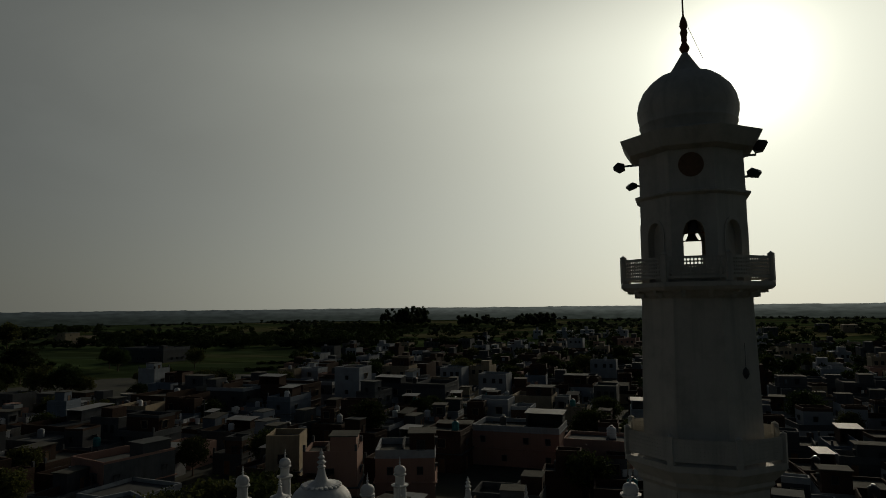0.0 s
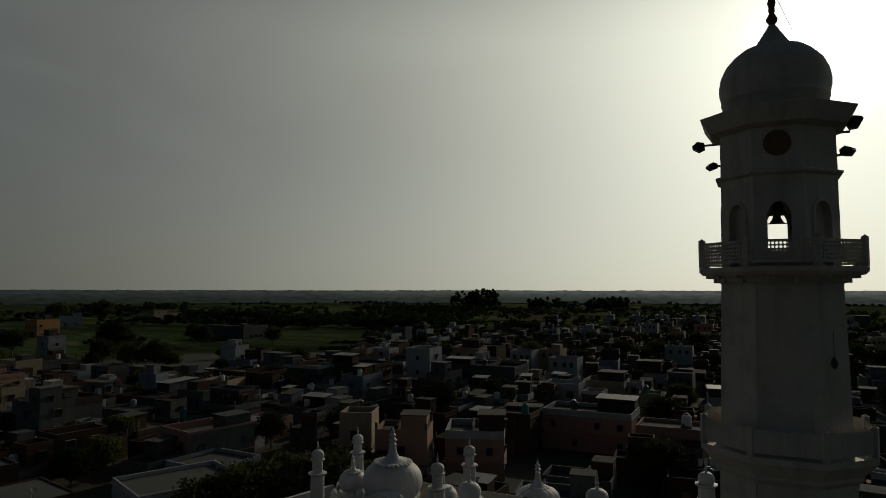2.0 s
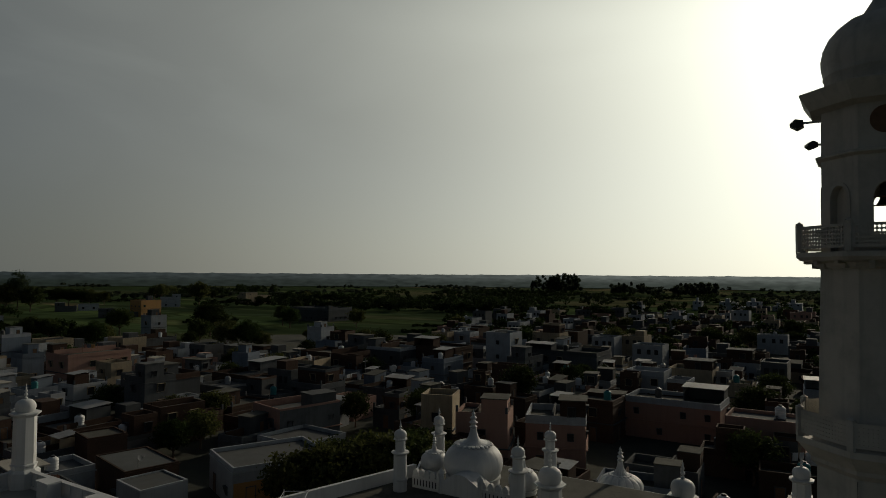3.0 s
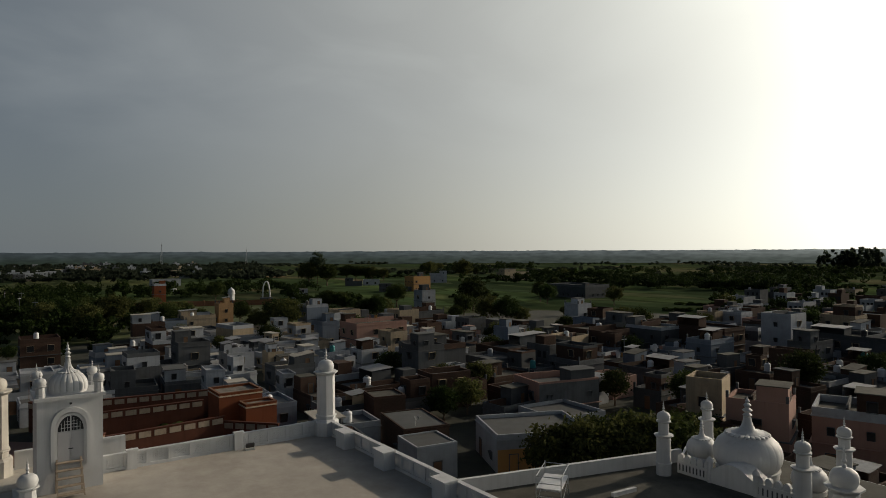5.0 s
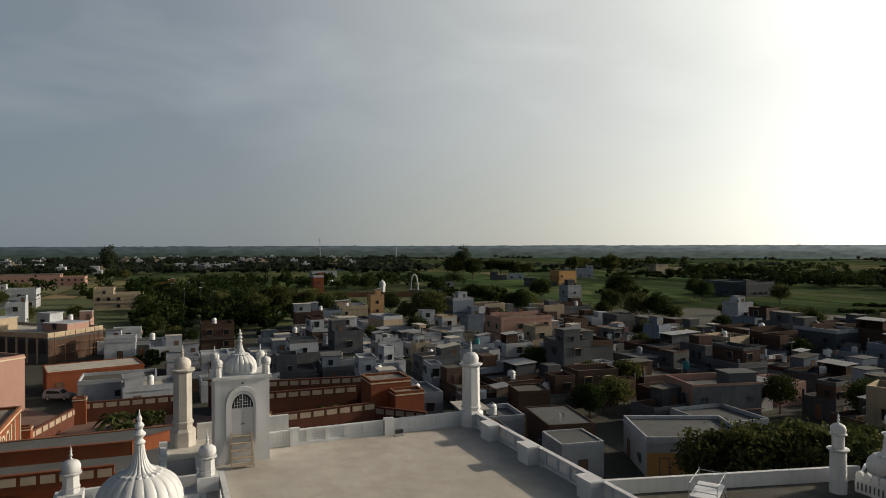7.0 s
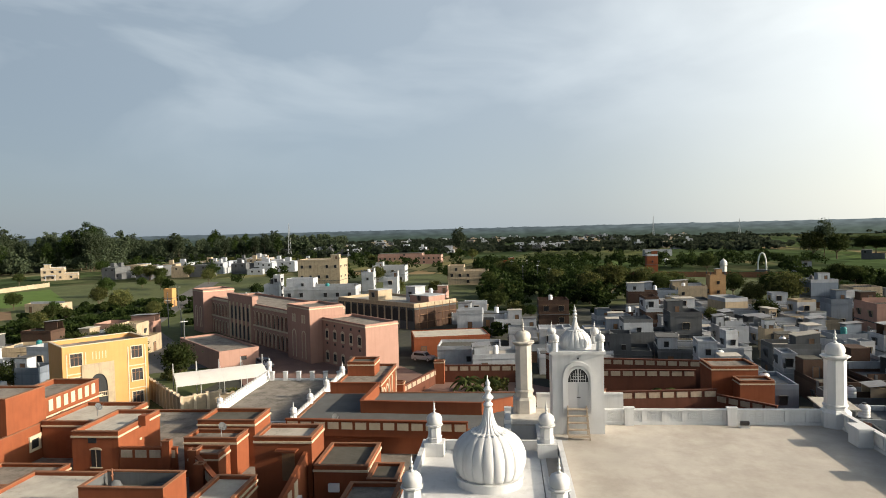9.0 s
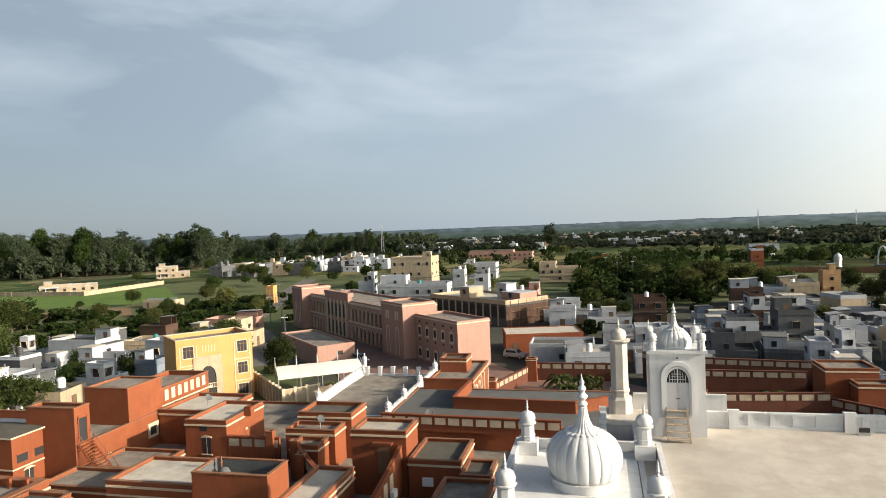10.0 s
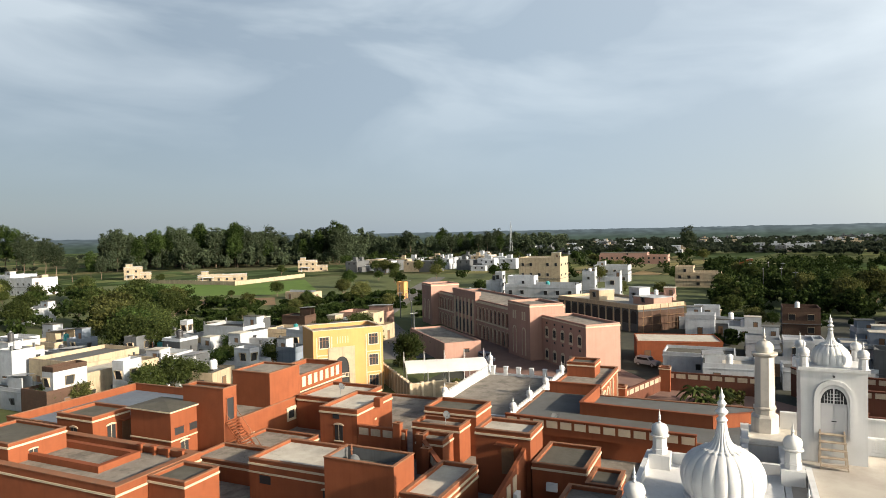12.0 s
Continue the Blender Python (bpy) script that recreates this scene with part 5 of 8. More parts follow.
# the shade on these walls is put into their paint
for a, b, h, z in (((-92, -16), (-98, -22), 2.8, 0), ((-104.7, -11.5), (-104.7, 2.0), 3.0, 0), ((-92.0, -15.5), (-104.5, -11.6), 2.6, 0), ((-81.0, 11.5), (-82.3, 25.0), 4.6, 0), ((-95.5, 12.5), (-95.0, 26.0), 4.2, 0), ((-101.8, 14.0), (-99.5, 28.0), 4.6, 0), ((-95.5, 12.5), (-108, 6.0), 4.2, 0), ((-82.3, 25), (-77, 30), 4.0, 0), ((-69.2, 1.2), (-81, 11.5), 5.0, 0)):
    panel_wall("compound_wall", a, b, z, h, "weathered red compound wall with cream panels, coloured darker for shade", 1.6, wall=MAROON)
wide_sheet("pavement", [(-104.5, -15.4), (-67, -15.4), (-67, 1.0), (-81, 11.3), (-95, 12.4), (-104.5, 2)], 0.3, PAVING, "reddish brick paving of the gate court", "pavement", thick=0.3)
wide_sheet("pavement", [(-126, -56), (-86, -34), (-86, -22), (-104, -10), (-118, -20), (-150, -60), (-140, -75)], 0.2, PAVING, "reddish brick paving of the school yard", "pavement", thick=0.2)
redhouse = block(-89, -84.2, 25.0, 30.6, 7.0, COURTROOF, label="small terracotta house with scalloped eaves")
block(-84.1, -81.5, 27.5, 31.5, 5.8, COURTROOF, label="small terracotta house with a grey roof")
for post in ((-104.2, -11.2, 3.9), (-92.0, -15.8, 3.4)):
    block(post[0] - 0.8, post[0] + 0.8, post[1] - 0.8, post[1] + 0.8, post[2], TERRA, label="square terracotta gate pier with a cap", name="gate_pier", category="pier", rise=0.1, band=0.12)


# ---- yellow building ----
def yellow_building():
    t = thing("yellow_building", -87.0, -56.4, 0, 49, "bright yellow three-storey building with a white arch", "building")
    # local +x is the front
    w, d, h = 5.6, 3.6, 10.2
    part("wall", Geo().box(-2 * d, 0, -w, w, 0, h - 0.6), YELLOW, t)
    part("roof", Geo().box(-2 * d + 0.2, -0.2, -w + 0.2, w - 0.2, h - 0.62, h - 0.55), COURTROOF, t)
    part("parapet", Geo().ring(-2 * d, 0, -w, w, h - 0.6, h, 0.22), YELLOW, t)
    part("coping", Geo().ring(-2 * d - 0.08, 0.08, -w - 0.08, w + 0.08, h, h + 0.1, 0.4), BAND, t, "cream coping")
    g = Geo()
    wall_arch_frame(g, 2.3, 6.0, 1.8, 0.01, (0, -1.2, 0), (0, 1, 0), (1, 0, 0), 0.1)
    inner = arch(2.3, 6.0, 1.8)
    for sx in (-1, 1):
        pts = [(sx * 2.1, 0), (sx * 1.15, 0)] + [(sx * abs(x), y) for x, y in inner[1:8]] + [(0, 7.5), (sx * 2.1, 7.5)]
        g.extrude(pts[::-1] if sx < 0 else pts, (0.004, -1.2, 0), (0, 1, 0), (1, 0, 0), 0.15)
    part("arch_surround", g, CREAM, t, "pale cream surround of a tall pointed arch")
    # no passage behind: its shade is a near-black sheet on the wall
    part("arch_opening", Geo().extrude(inner, (0.004, -1.2, 0), (0, 1, 0), (1, 0, 0), 0.01), GLASS_AND_SHADE, t, "dark sheet painted as the shade in the arch")
    part("balcony_rail", Geo().box(0.05, 0.12, -2.35, -0.05, 3.3, 3.4).box(0.05, 0.12, -2.35, -0.05, 2.7, 2.8), BAND, t)
    for i in range(9):
        part("baluster", Geo().box(0.06, 0.11, -0.03, 0.03, 2.8, 3.3), BAND, t, at=(0, -2.25 + i * 0.26, 0))
    wm = framed_pane("window", 1.45, 1.65, 0.08, (BAND, GLASS_AND_SHADE), 0.13, 0.0, 0.06)
    for y in (-3.9, 4.0):
        for z in (0.9, 4.2, 7.5):
            pane = part("window", wm, YELLOW, t, at=(0, y, z))
            for q in (-0.25, 0.25):
                part("mullion", Geo().box(0.013, 0.05, q - 0.04, q + 0.04, 0, 1.65), TIMBER, pane)
            part("transom", Geo().box(0.014, 0.045, -0.72, 0.72, 1.1, 1.17), TIMBER, pane)
        part("pilaster", Geo().box(0, 0.06, y - 1.25, y - 1.1, 0, 9.2).box(0, 0.06, y + 1.1, y + 1.25, 0, 9.2), BAND, t)
        for z in (3.0, 6.3):
            part("string_course", Geo().box(0.0, 0.05, y - 1.1, y + 1.1, z, z + 0.15), BAND, t)
    for i in range(5):
        part("lettering_bar", Geo().box(0.003, 0.03, -0.05, 0.05, 8.05, 9.1), BAND, t, at=(0, -1.8 + i * 0.42, 0))
    return t


yellow_building()


# ---- pink school ----
def pink_school():
    """The long two-storey school, turned 44 degrees: towers at both ends, arcaded front, pediment and a lower wing."""
    t = thing("pink_school", -120, -37, 0, 224.3, "long pink two-storey school with arcades and towers", "school")
    # local x runs along the front, local y = -p (front faces +y)
    H = 9.2

    def lump(name, s0, s1, p0, p1, h, rise=0.5):
        ob = part(name, Geo().box(s0, s1, -p1, -p0, 0, h - rise), PINK, t)
        part("roof", Geo().box(s0 + 0.3, s1 - 0.3, -p1 + 0.3, -p0 - 0.3, h - rise, h - rise + 0.05), COURTROOF, ob)
        part("parapet", Geo().ring(s0, s1, -p1, -p0, h - rise, h, 0.3), PINK, ob)
        part("cornice", Geo().ring(s0 - 0.12, s1 + 0.12, -p1 - 0.12, -p0 + 0.12, h - rise - 0.05, h - rise + 0.15, 0.3), BAND, ob, "cream cornice")
        return ob

    lump("end_tower", 0, 9.6, -0.2, 7.0, 10.9)
    lump("far_tower", 56, 64, -1.0, 7.0, 11.0)
    lump("main_range", 9.7, 55.9, 1.6, 13, H)
    lump("low_wing", -15.4, -0.1, 2.4, 9.2, 8.8)
    for s in (2.6, 6.6):
        g = Geo()
        wall_arch_frame(g, 1.3, 5.2, 0.9, 0.16, (s, 0.2, 0.8), (1, 0, 0), (0, 1, 0), 0.08)
        part("blind_arch", g, BAND, t, "cream blind arch frame")
        for q in (-0.45, 0.45):
            part("slit", Geo().box(-0.28, 0.28, 0.2, 0.26, 7.6, 9.2), BAND, t, at=(s + q, 0, 0))
    for s in (58.2, 61.4):
        g = Geo()
        wall_arch_frame(g, 1.1, 5.2, 0.9, 0.15, (s, 1.0, 1.4), (1, 0, 0), (0, 1, 0), 0.08)
        part("blind_arch", g, BAND, t, "cream blind arch frame")
    # arcaded front, two storeys of pointed openings
    n = 22
    step = 46.0 / n
    bay = Geo()
    inner = arch(1.35, 3.1, 0.75)
    for sx in (-1, 1):
        pts = [(sx * step / 2, 0), (sx * 0.675, 0)] + [(sx * abs(x), y) for x, y in inner[1:8]] + [(0, 3.9), (sx * step / 2, 3.9)]
        bay.extrude(pts[::-1] if sx < 0 else pts, (0, 0, 0), (1, 0, 0), (0, 1, 0), 0.4)
    wall_arch_frame(bay, 1.35, 3.1, 0.75, 0.1, (0, 0.4, 0), (1, 0, 0), (0, 1, 0), 0.05, 1)
    bay = bay.mesh("arcade_bay", PINK, BAND)
    # near-black sheets stand in for the shade behind the arcade
    back = Geo().box(-0.675, 0.675, 0.004, 0.02, 0, 3.05).mesh("arcade_shade", GLASS_AND_SHADE)
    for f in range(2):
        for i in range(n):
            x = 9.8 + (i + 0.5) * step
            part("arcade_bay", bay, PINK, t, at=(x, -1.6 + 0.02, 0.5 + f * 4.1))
            part("arcade_opening", back, GLASS_AND_SHADE, t, at=(x, -1.6, 0.5 + f * 4.1))
    for z in (4.4, 8.5):
        part("string_course", Geo().box(9.7, 55.9, -1.15, -0.95, z, z + 0.3), BAND, t, "cream string course")
    part("pediment", Geo().box(29.5, 44.0, -1.9, -0.9, 0.5, 10.0).box(29.2, 44.3, -2.2, -0.8, 10.0, 10.9), PINK, t)
    for i in range(6):
        x = 30.8 + i * 2.38
        part("column", Geo().box(-0.16, 0.16, -0.9, -0.6, 0.5, 9.0), BAND, t, "white column strip", at=(x, 0, 0))
        if i < 5:
            for z in (0.8, 5.0):
                # shade in the pediment arches drawn as dark sheets
                part("arcade_opening", Geo().extrude(arch(1.5, 3.2, 0.8), (0, -0.9, z), (1, 0, 0), (0, 1, 0), 0.012), GLASS_AND_SHADE, t, at=(x + 1.19, 0, 0))
    wm = Geo().box(0.003, 0.02, -0.5, 0.5, 0, 1.3, 1).box(0, 0.07, -0.62, -0.5, -0.1, 1.3).box(0, 0.07, 0.5, 0.62, -0.1, 1.3).box(0, 0.1, -0.62, 0.62, -0.45, -0.1)
    wm.extrude([(-0.66, 0), (0.66, 0), (0.5, 0.32), (0, 0.5), (-0.5, 0.32)], (0, 0, 1.3), (0, 1, 0), (1, 0, 0), 0.08)
    wm = wm.mesh("window", BAND, GLASS_AND_SHADE)
    vent = Geo().box(0.003, 0.02, -0.28, 0.28, 0, 0.42, 0).mesh("vent", GLASS_AND_SHADE)
    for i in range(5):
        x = -1.8 - i * 2.9
        for z in (1.0, 5.1):
            part("window", wm, BAND, t, at=(x, -2.4, z, 0, 0, 90))
        for z in (3.9, 7.3):
            part("vent", vent, GLASS_AND_SHADE, t, at=(x, -2.4, z, 0, 0, 90))
    return t


pink_school()
# low pink annexe in the school yard
t = thing("pink_annexe", -120, -37, 0, 224.3, "low pink annexe with a grey flat roof", "building")
part("wall", Geo().box(5.5, 28, 8.0, 15.5, 0, 3.5), PINK, t)
part("roof", Geo().box(5.8, 27.7, 8.3, 15.2, 3.5, 3.55), COURTROOF, t)
part("parapet", Geo().ring(5.5, 28, 8.0, 15.5, 3.5, 3.9, 0.25), PINK, t)
part("window", SLOT, TERRA, t, at=(5.5, 11, 1.8, 0, 0, 180))


def canopy():
    """White fabric canopy of four arched bays on steel posts with stays."""
    t = thing("fabric_canopy", -93.8, -42.8, 0, 123, "white vaulted fabric canopy in four bays on posts", "canopy")
    L, D = 13.0, 4.6
    for i in range(4):
        g = Geo()
        v, f = [], []
        m, k = 8, 6
        for a in range(m + 1):
            for b in range(k + 1):
                u, w = a / m, b / k
                v.append((-L / 2 + (i + u) * L / 4 - 0.01, -D / 2 + w * D, 3.5 + 0.03 * math.sin(math.pi * u) + 1.1 * math.sin(w * math.pi / 2 * 0.95)))
        f = [(a * (k + 1) + b, (a + 1) * (k + 1) + b, (a + 1) * (k + 1) + b + 1, a * (k + 1) + b + 1) for a in range(m) for b in range(k)]
        n = len(v)
        g.add(v + [(x, y, z - 0.03) for x, y, z in v], f + [tuple(n + q for q in reversed(r)) for r in f])
        g.smooth = True
        part("fabric_bay", g, CANVAS, t)
    for i in range(5):
        x = -L / 2 + i * L / 4
        part("post", Geo().rod((x, -D / 2, 0), (x, -D / 2, 3.6), 0.07, 8), STEEL, t)
        part("mast", Geo().rod((x, D / 2 + 0.2, 0), (x, D / 2 + 0.2, 6.0), 0.08, 8), STEEL, t)
        part("stay", Geo().rod((x, D / 2 + 0.2, 5.9), (x, -D / 2, 3.7), 0.02, 4), STEEL, t)
    return t


canopy()


def pilaster_wall(a, b, h, label):
    a, b = Vector((*a, 0)), Vector((*b, 0))
    d = b - a
    t = thing("garden_wall", a.x, a.y, 0, math.degrees(math.atan2(d.y, d.x)), label, "wall")
    part("wall", Geo().box(0, d.length, -0.12, 0.12, 0, h), CREAM, t)
    part("coping", Geo().box(0, d.length, -0.22, 0.22, h, h + 0.14), BAND, t)
    n = round(d.length / 1.7)
    for i in range(n + 1):
        part("pilaster", Geo().box(-0.2, 0.2, -0.2, 0.2, 0, h + 0.3), BAND, t, at=(i * d.length / n, 0, 0))
    return t


pilaster_wall((-96.0, -55.6), (-84.2, -44.2), 3.0, "cream garden wall with pilasters")
pilaster_wall((-84.2, -44.2), (-88.0, -40.5), 3.0, "cream garden wall with pilasters")
pilaster_wall((-88.0, -40.5), (-90.0, -34.0), 2.6, "cream garden wall with pilasters")


# ---- town houses ----
SANDBRICK = material("sandy_brick", (0.38, 0.24, 0.12), 0.92, 0.12, 3.0, 0.3, (0.2, 0.13, 0.08), 0.5, 0.2, 14)
# greyer, lower-contrast leaves that pass more light: distance haze imitated in the material
LEAF_FAR = leaf_material("hazed_distant_leaves", (0.036, 0.05, 0.036), 0.6, 0.5)
rng = random.Random(7)


WINDOW_MESHES = [framed_pane("window", 0.95, 1.2, 0.04, (CEMENT, GLASS_AND_SHADE), 0.06, 0.4), framed_pane("window", 1.25, 1.3, 0.04, (CREAM, GLASS_AND_SHADE), 0.05, 0.4), framed_pane("window", 0.7, 0.9, 0.04, (CEMENT, GLASS_AND_SHADE), 0.05, 0.3)]
DOOR_MESH = framed_pane("door", 0.95, 2.1, 0.05, (CEMENT, TIMBER), 0.1)
WALL_WORDS = {WHITE: "white painted", LIME: "limewashed white", CEMENT: "grey cement-rendered", BRICK: "bare red-brown brick", CREAM: "pale cream painted", PINK: "faded pink painted", BLUEWASH: "pale blue washed", YELLOW: "yellow-ochre painted", TERRA: "terracotta painted", SANDBRICK: "sandy brick"}
TAKEN = []


def free(x, y, r):
    return all(abs(x - a) > p + r or abs(y - b) > q + r for a, b, p, q in TAKEN)


def house(x, y, wx, wy, h, wall, storeys=1, stair_room=False, turn=0.0, far=False, plain=False, rim=0.0):
    """A flat-roofed town house: wall, roof slab, parapet, windows, door, perhaps a stair room on top."""
    TAKEN.append((x, y, wx / 2, wy / 2))
    word = ("single-storey", "two-storey", "three-storey")[storeys - 1]
    # darker roofs by azimuth towards the sun: backlit shade put into the colour
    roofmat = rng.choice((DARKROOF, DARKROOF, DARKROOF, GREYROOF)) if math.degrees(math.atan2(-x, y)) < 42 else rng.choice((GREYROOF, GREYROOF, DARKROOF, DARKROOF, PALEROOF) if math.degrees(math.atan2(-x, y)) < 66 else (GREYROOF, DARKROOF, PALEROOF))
    t = thing("town_house", x, y, 0, turn, f"{WALL_WORDS[wall]} {word} flat-roofed town house" + (" with stair room" if stair_room else ""), "house", "town houses")
    a, b = wx / 2, wy / 2
    rise = rim or rng.uniform(0.35, 0.95)
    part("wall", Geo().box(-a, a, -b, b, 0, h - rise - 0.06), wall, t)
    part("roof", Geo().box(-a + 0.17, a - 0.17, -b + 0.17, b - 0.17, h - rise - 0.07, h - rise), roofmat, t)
    raw, grey = (BRICK, CEMENT) if math.degrees(math.atan2(-x, y)) < 64 else (wall, LIME)     # dark bare additions deepen the backlit sector by colour, limewashed ones elsewhere
    pm = wall if plain or rng.random() < 0.7 else rng.choice((raw, grey, LIME))
    g = Geo().ring(-a, a, -b, b, h - rise - 0.06, h, 0.2)
    if rng.random() < 0.5:
        g.ring(-a - 0.1, a + 0.1, -b - 0.1, b + 0.1, h - rise - 0.2, h - rise - 0.05, 0.3)
    part("parapet", g, pm, t)
    sx, sy = (1 if x < 0 else -1), (1 if y < 0 else -1)
    floor = (h - rise) / storeys
    faces = [("x", sx, b), ("y", sy, a)] if not far else [("x" if abs(x) > abs(y) else "y", sx if abs(x) > abs(y) else sy, b if abs(x) > abs(y) else a)]
    for axis, s, half in faces:
        n = max(1, int(half * 2 / 3.4)) if not far else max(1, int(half * 2 / 5))
        me = rng.choice(WINDOW_MESHES)
        for f in range(storeys):
            for i in range(n):
                if rng.random() < 0.25:
                    continue
                off = -half + (i + 0.5) * 2 * half / n
                z = f * floor + min(1.0, floor * 0.32)
                if axis == "x":
                    m = pose(s * a, off, z, 0, 0, 0 if s > 0 else 180)
                else:
                    m = pose(off, s * b, z, 0, 0, 90 * s)
                if f == 0 and i == 0 and not far:
                    part("door", DOOR_MESH, CEMENT, t, at=m @ pose(0, 0, -z))
                else:
                    part("window", me, LIME, t, at=m)
    if storeys > 1 and not far:
        part("ledge", Geo().ring(-a - 0.28, a + 0.28, -b - 0.28, b + 0.28, floor - 0.05, floor + 0.07, 0.3), rng.choice((wall, CEMENT)), t)
    lot = 1.0 if plain else rng.random()
    if lot < 0.34 and min(a, b) > 2.0:            # part of an upper floor, with its own parapet or slab
        q, r, k = a * rng.uniform(0.4, 0.85), b * rng.uniform(0.35, 0.7), rng.uniform(2.3, 3.0)
        ox, oy = rng.choice((-1, 1)) * (a - q), rng.choice((-1, 1)) * (b - r)
        up = part("upper_room", Geo().box(-q + 0.02, q - 0.02, -r + 0.02, r - 0.02, 0, k), rng.choice((wall, raw, grey)), t, at=(ox, oy, h - rise))
        if lot < 0.2:
            part("parapet", Geo().ring(-q + 0.01, q - 0.01, -r + 0.01, r - 0.01, k, k + rng.uniform(0.3, 0.8), 0.16), rng.choice((wall, raw)), up)
        else:
            o = rng.uniform(0.05, 0.4)
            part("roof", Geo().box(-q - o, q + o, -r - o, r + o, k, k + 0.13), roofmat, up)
        me = rng.choice(WINDOW_MESHES)
        part("window", me, LIME, up, at=pose(sx * (q - 0.02), rng.uniform(-0.3, 0.3) * r, 0.8, 0, 0, 0 if sx > 0 else 180))
        part("window", me, LIME, up, at=pose(rng.uniform(-0.3, 0.3) * q, sy * (r - 0.02), 0.8, 0, 0, 90 * sy))
    elif stair_room or lot < 0.5:
        q, r, k = min(rng.uniform(1.1, 1.6), a * 0.5), min(rng.uniform(1.4, 2.2), b * 0.5), rng.uniform(2.1, 2.6)
        ox, oy = rng.choice((-1, 1)) * (a - q - 0.1), rng.choice((-1, 1)) * (b - r - 0.1)
        o, low = rng.uniform(0.02, 0.2), rng.choice((0.0, 0.05, 0.1, 0.5))
        up = Geo().extrude([(-r, 0), (r, 0), (r, k), (-r, k - low)], (-q, 0, 0), (0, 1, 0), (1, 0, 0), 2 * q)
        m = part("stair_room", up, rng.choice((wall, wall, raw, grey)), t, at=(ox, oy, h - rise))
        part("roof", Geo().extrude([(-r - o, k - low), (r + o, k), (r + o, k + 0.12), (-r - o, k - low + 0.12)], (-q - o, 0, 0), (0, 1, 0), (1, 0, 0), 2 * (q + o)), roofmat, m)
        part("door", DOOR_MESH, CEMENT, m, at=pose(q if sx > 0 else -q, 0.3 * r, 0.02, 0, 0, 0 if sx > 0 else 180) @ Matrix.Diagonal((1, 0.8, 0.7, 1)))
    elif lot < 0.72 and not far and min(a, b) > 1.9:            # open-fronted lean-to under a tilted metal sheet
        q, r, k = a * rng.uniform(0.35, 0.6), b * rng.uniform(0.3, 0.5), rng.uniform(1.9, 2.4)
        ox, oy = rng.choice((-1, 1)) * (a - q - 0.2), rng.choice((-1, 1)) * (b - r - 0.2)
        g = Geo().box(-q, q, -r * sy, (-r + 0.15) * sy, 0, k).box(-q, -q + 0.15, -r, r, 0, k - 0.1).box(q - 0.15, q, -r, r, 0, k - 0.1)
        m = part("lean_to", g, rng.choice((raw, grey, wall)), t, at=(ox, oy, h - rise))
        part("sheet_roof", Geo().extrude([(-r - 0.25, k + 0.02), (r + 0.25, k + 0.3), (r + 0.25, k + 0.34), (-r - 0.25, k + 0.06)], (-q - 0.2, 0, 0), (0, 1, 0), (1, 0, 0), 2 * q + 0.4), SHEET, m, "grey metal sheet")
    if not far and not plain and rng.random() < 0.4:            # a wall that parts the roof
        u = rng.uniform(-0.5, 0.5) * a
        part("roof_wall", Geo().box(u - 0.1, u + 0.1, -b + 0.2, b - 0.2, h - rise, h - rise + rng.uniform(0.6, 1.5)), rng.choice((raw, grey, wall)), t)
    if not far and not plain and rng.random() < 0.3:            # column stubs left for a later storey
        for u, v in ((-1, -1), (1, -1), (-1, 1), (1, 1)):
            part("column_stub", Geo().box(u * a - 0.15 * (1 + u), u * a + 0.15 * (1 - u), v * b - 0.15 * (1 + v), v * b + 0.15 * (1 - v), h, h + 0.75), CEMENT, t)
    if not plain:
        HOUSES.append((x, y, a, b, h - rise, turn))
    return t


HOUSES = []
TAKEN += [(-286, -339, 10, 10), (-276, -267, 14, 14), (-370, -271, 12, 12)]


def water_tank(x, y, z, r, h, mat, label):
    """A ribbed roof tank with a shouldered top and a screw lid, on a low stand."""
    t = thing("water_tank", x, y, z, 0, label, "water tank", "roof water tanks")
    part("stand", Geo().box(-r, r, -r, r, 0, 0.3), CEMENT, t)
    prof = [(r, 0.3)]
    for i in range(4):
        k = 0.3 + h * i / 4
        prof += [(r, k + 0.03), (r * 1.04, k + h * 0.08), (r * 1.04, k + h * 0.14), (r, k + h * 0.2)]
    prof += [(r * 0.98, 0.3 + h), (r * 0.6, 0.3 + h * 1.14), (r * 0.4, 0.3 + h * 1.17)]
    part("body", soften(Geo().lathe(prof, 14).mesh("body", mat), 50), mat, t)
    part("lid", Geo().lathe([(r * 0.42, 0.3 + h * 1.15), (r * 0.42, 0.3 + h * 1.26), (r * 0.3, 0.3 + h * 1.3)], 12), BLACK if mat is not BLACK else STEEL, t)
    return t


TAKEN.append((-176, -33, 14, 17))
house(-204.3, 62.2, 4.4, 4.4, 9.3, SANDBRICK, 3)
house(-345.7, 225.6, 10.4, 12.5, 9.3, YELLOW, 2, stair_room=True)
house(-228.9, 152.9, 6.5, 6.5, 8.8, LIME, 2, stair_room=True)
house(-145.8, 81.8, 8.9, 14.2, 7.5, PINK, 2, stair_room=True)
house(-122.8, 67.7, 5.4, 5.4, 4.8, LIME, 2)
house(-98.1, 65.1, 5.5, 5.5, 8.5, CEMENT, 3, stair_room=True)
house(-94.6, 69.3, 3.0, 3.0, 4.9, BRICK, 2)
house(-194.0, 87.0, 7.2, 7.2, 8.4, BLUEWASH, 2, stair_room=True)
house(-189.7, 96.0, 7.4, 7.4, 6.6, CREAM, 2)
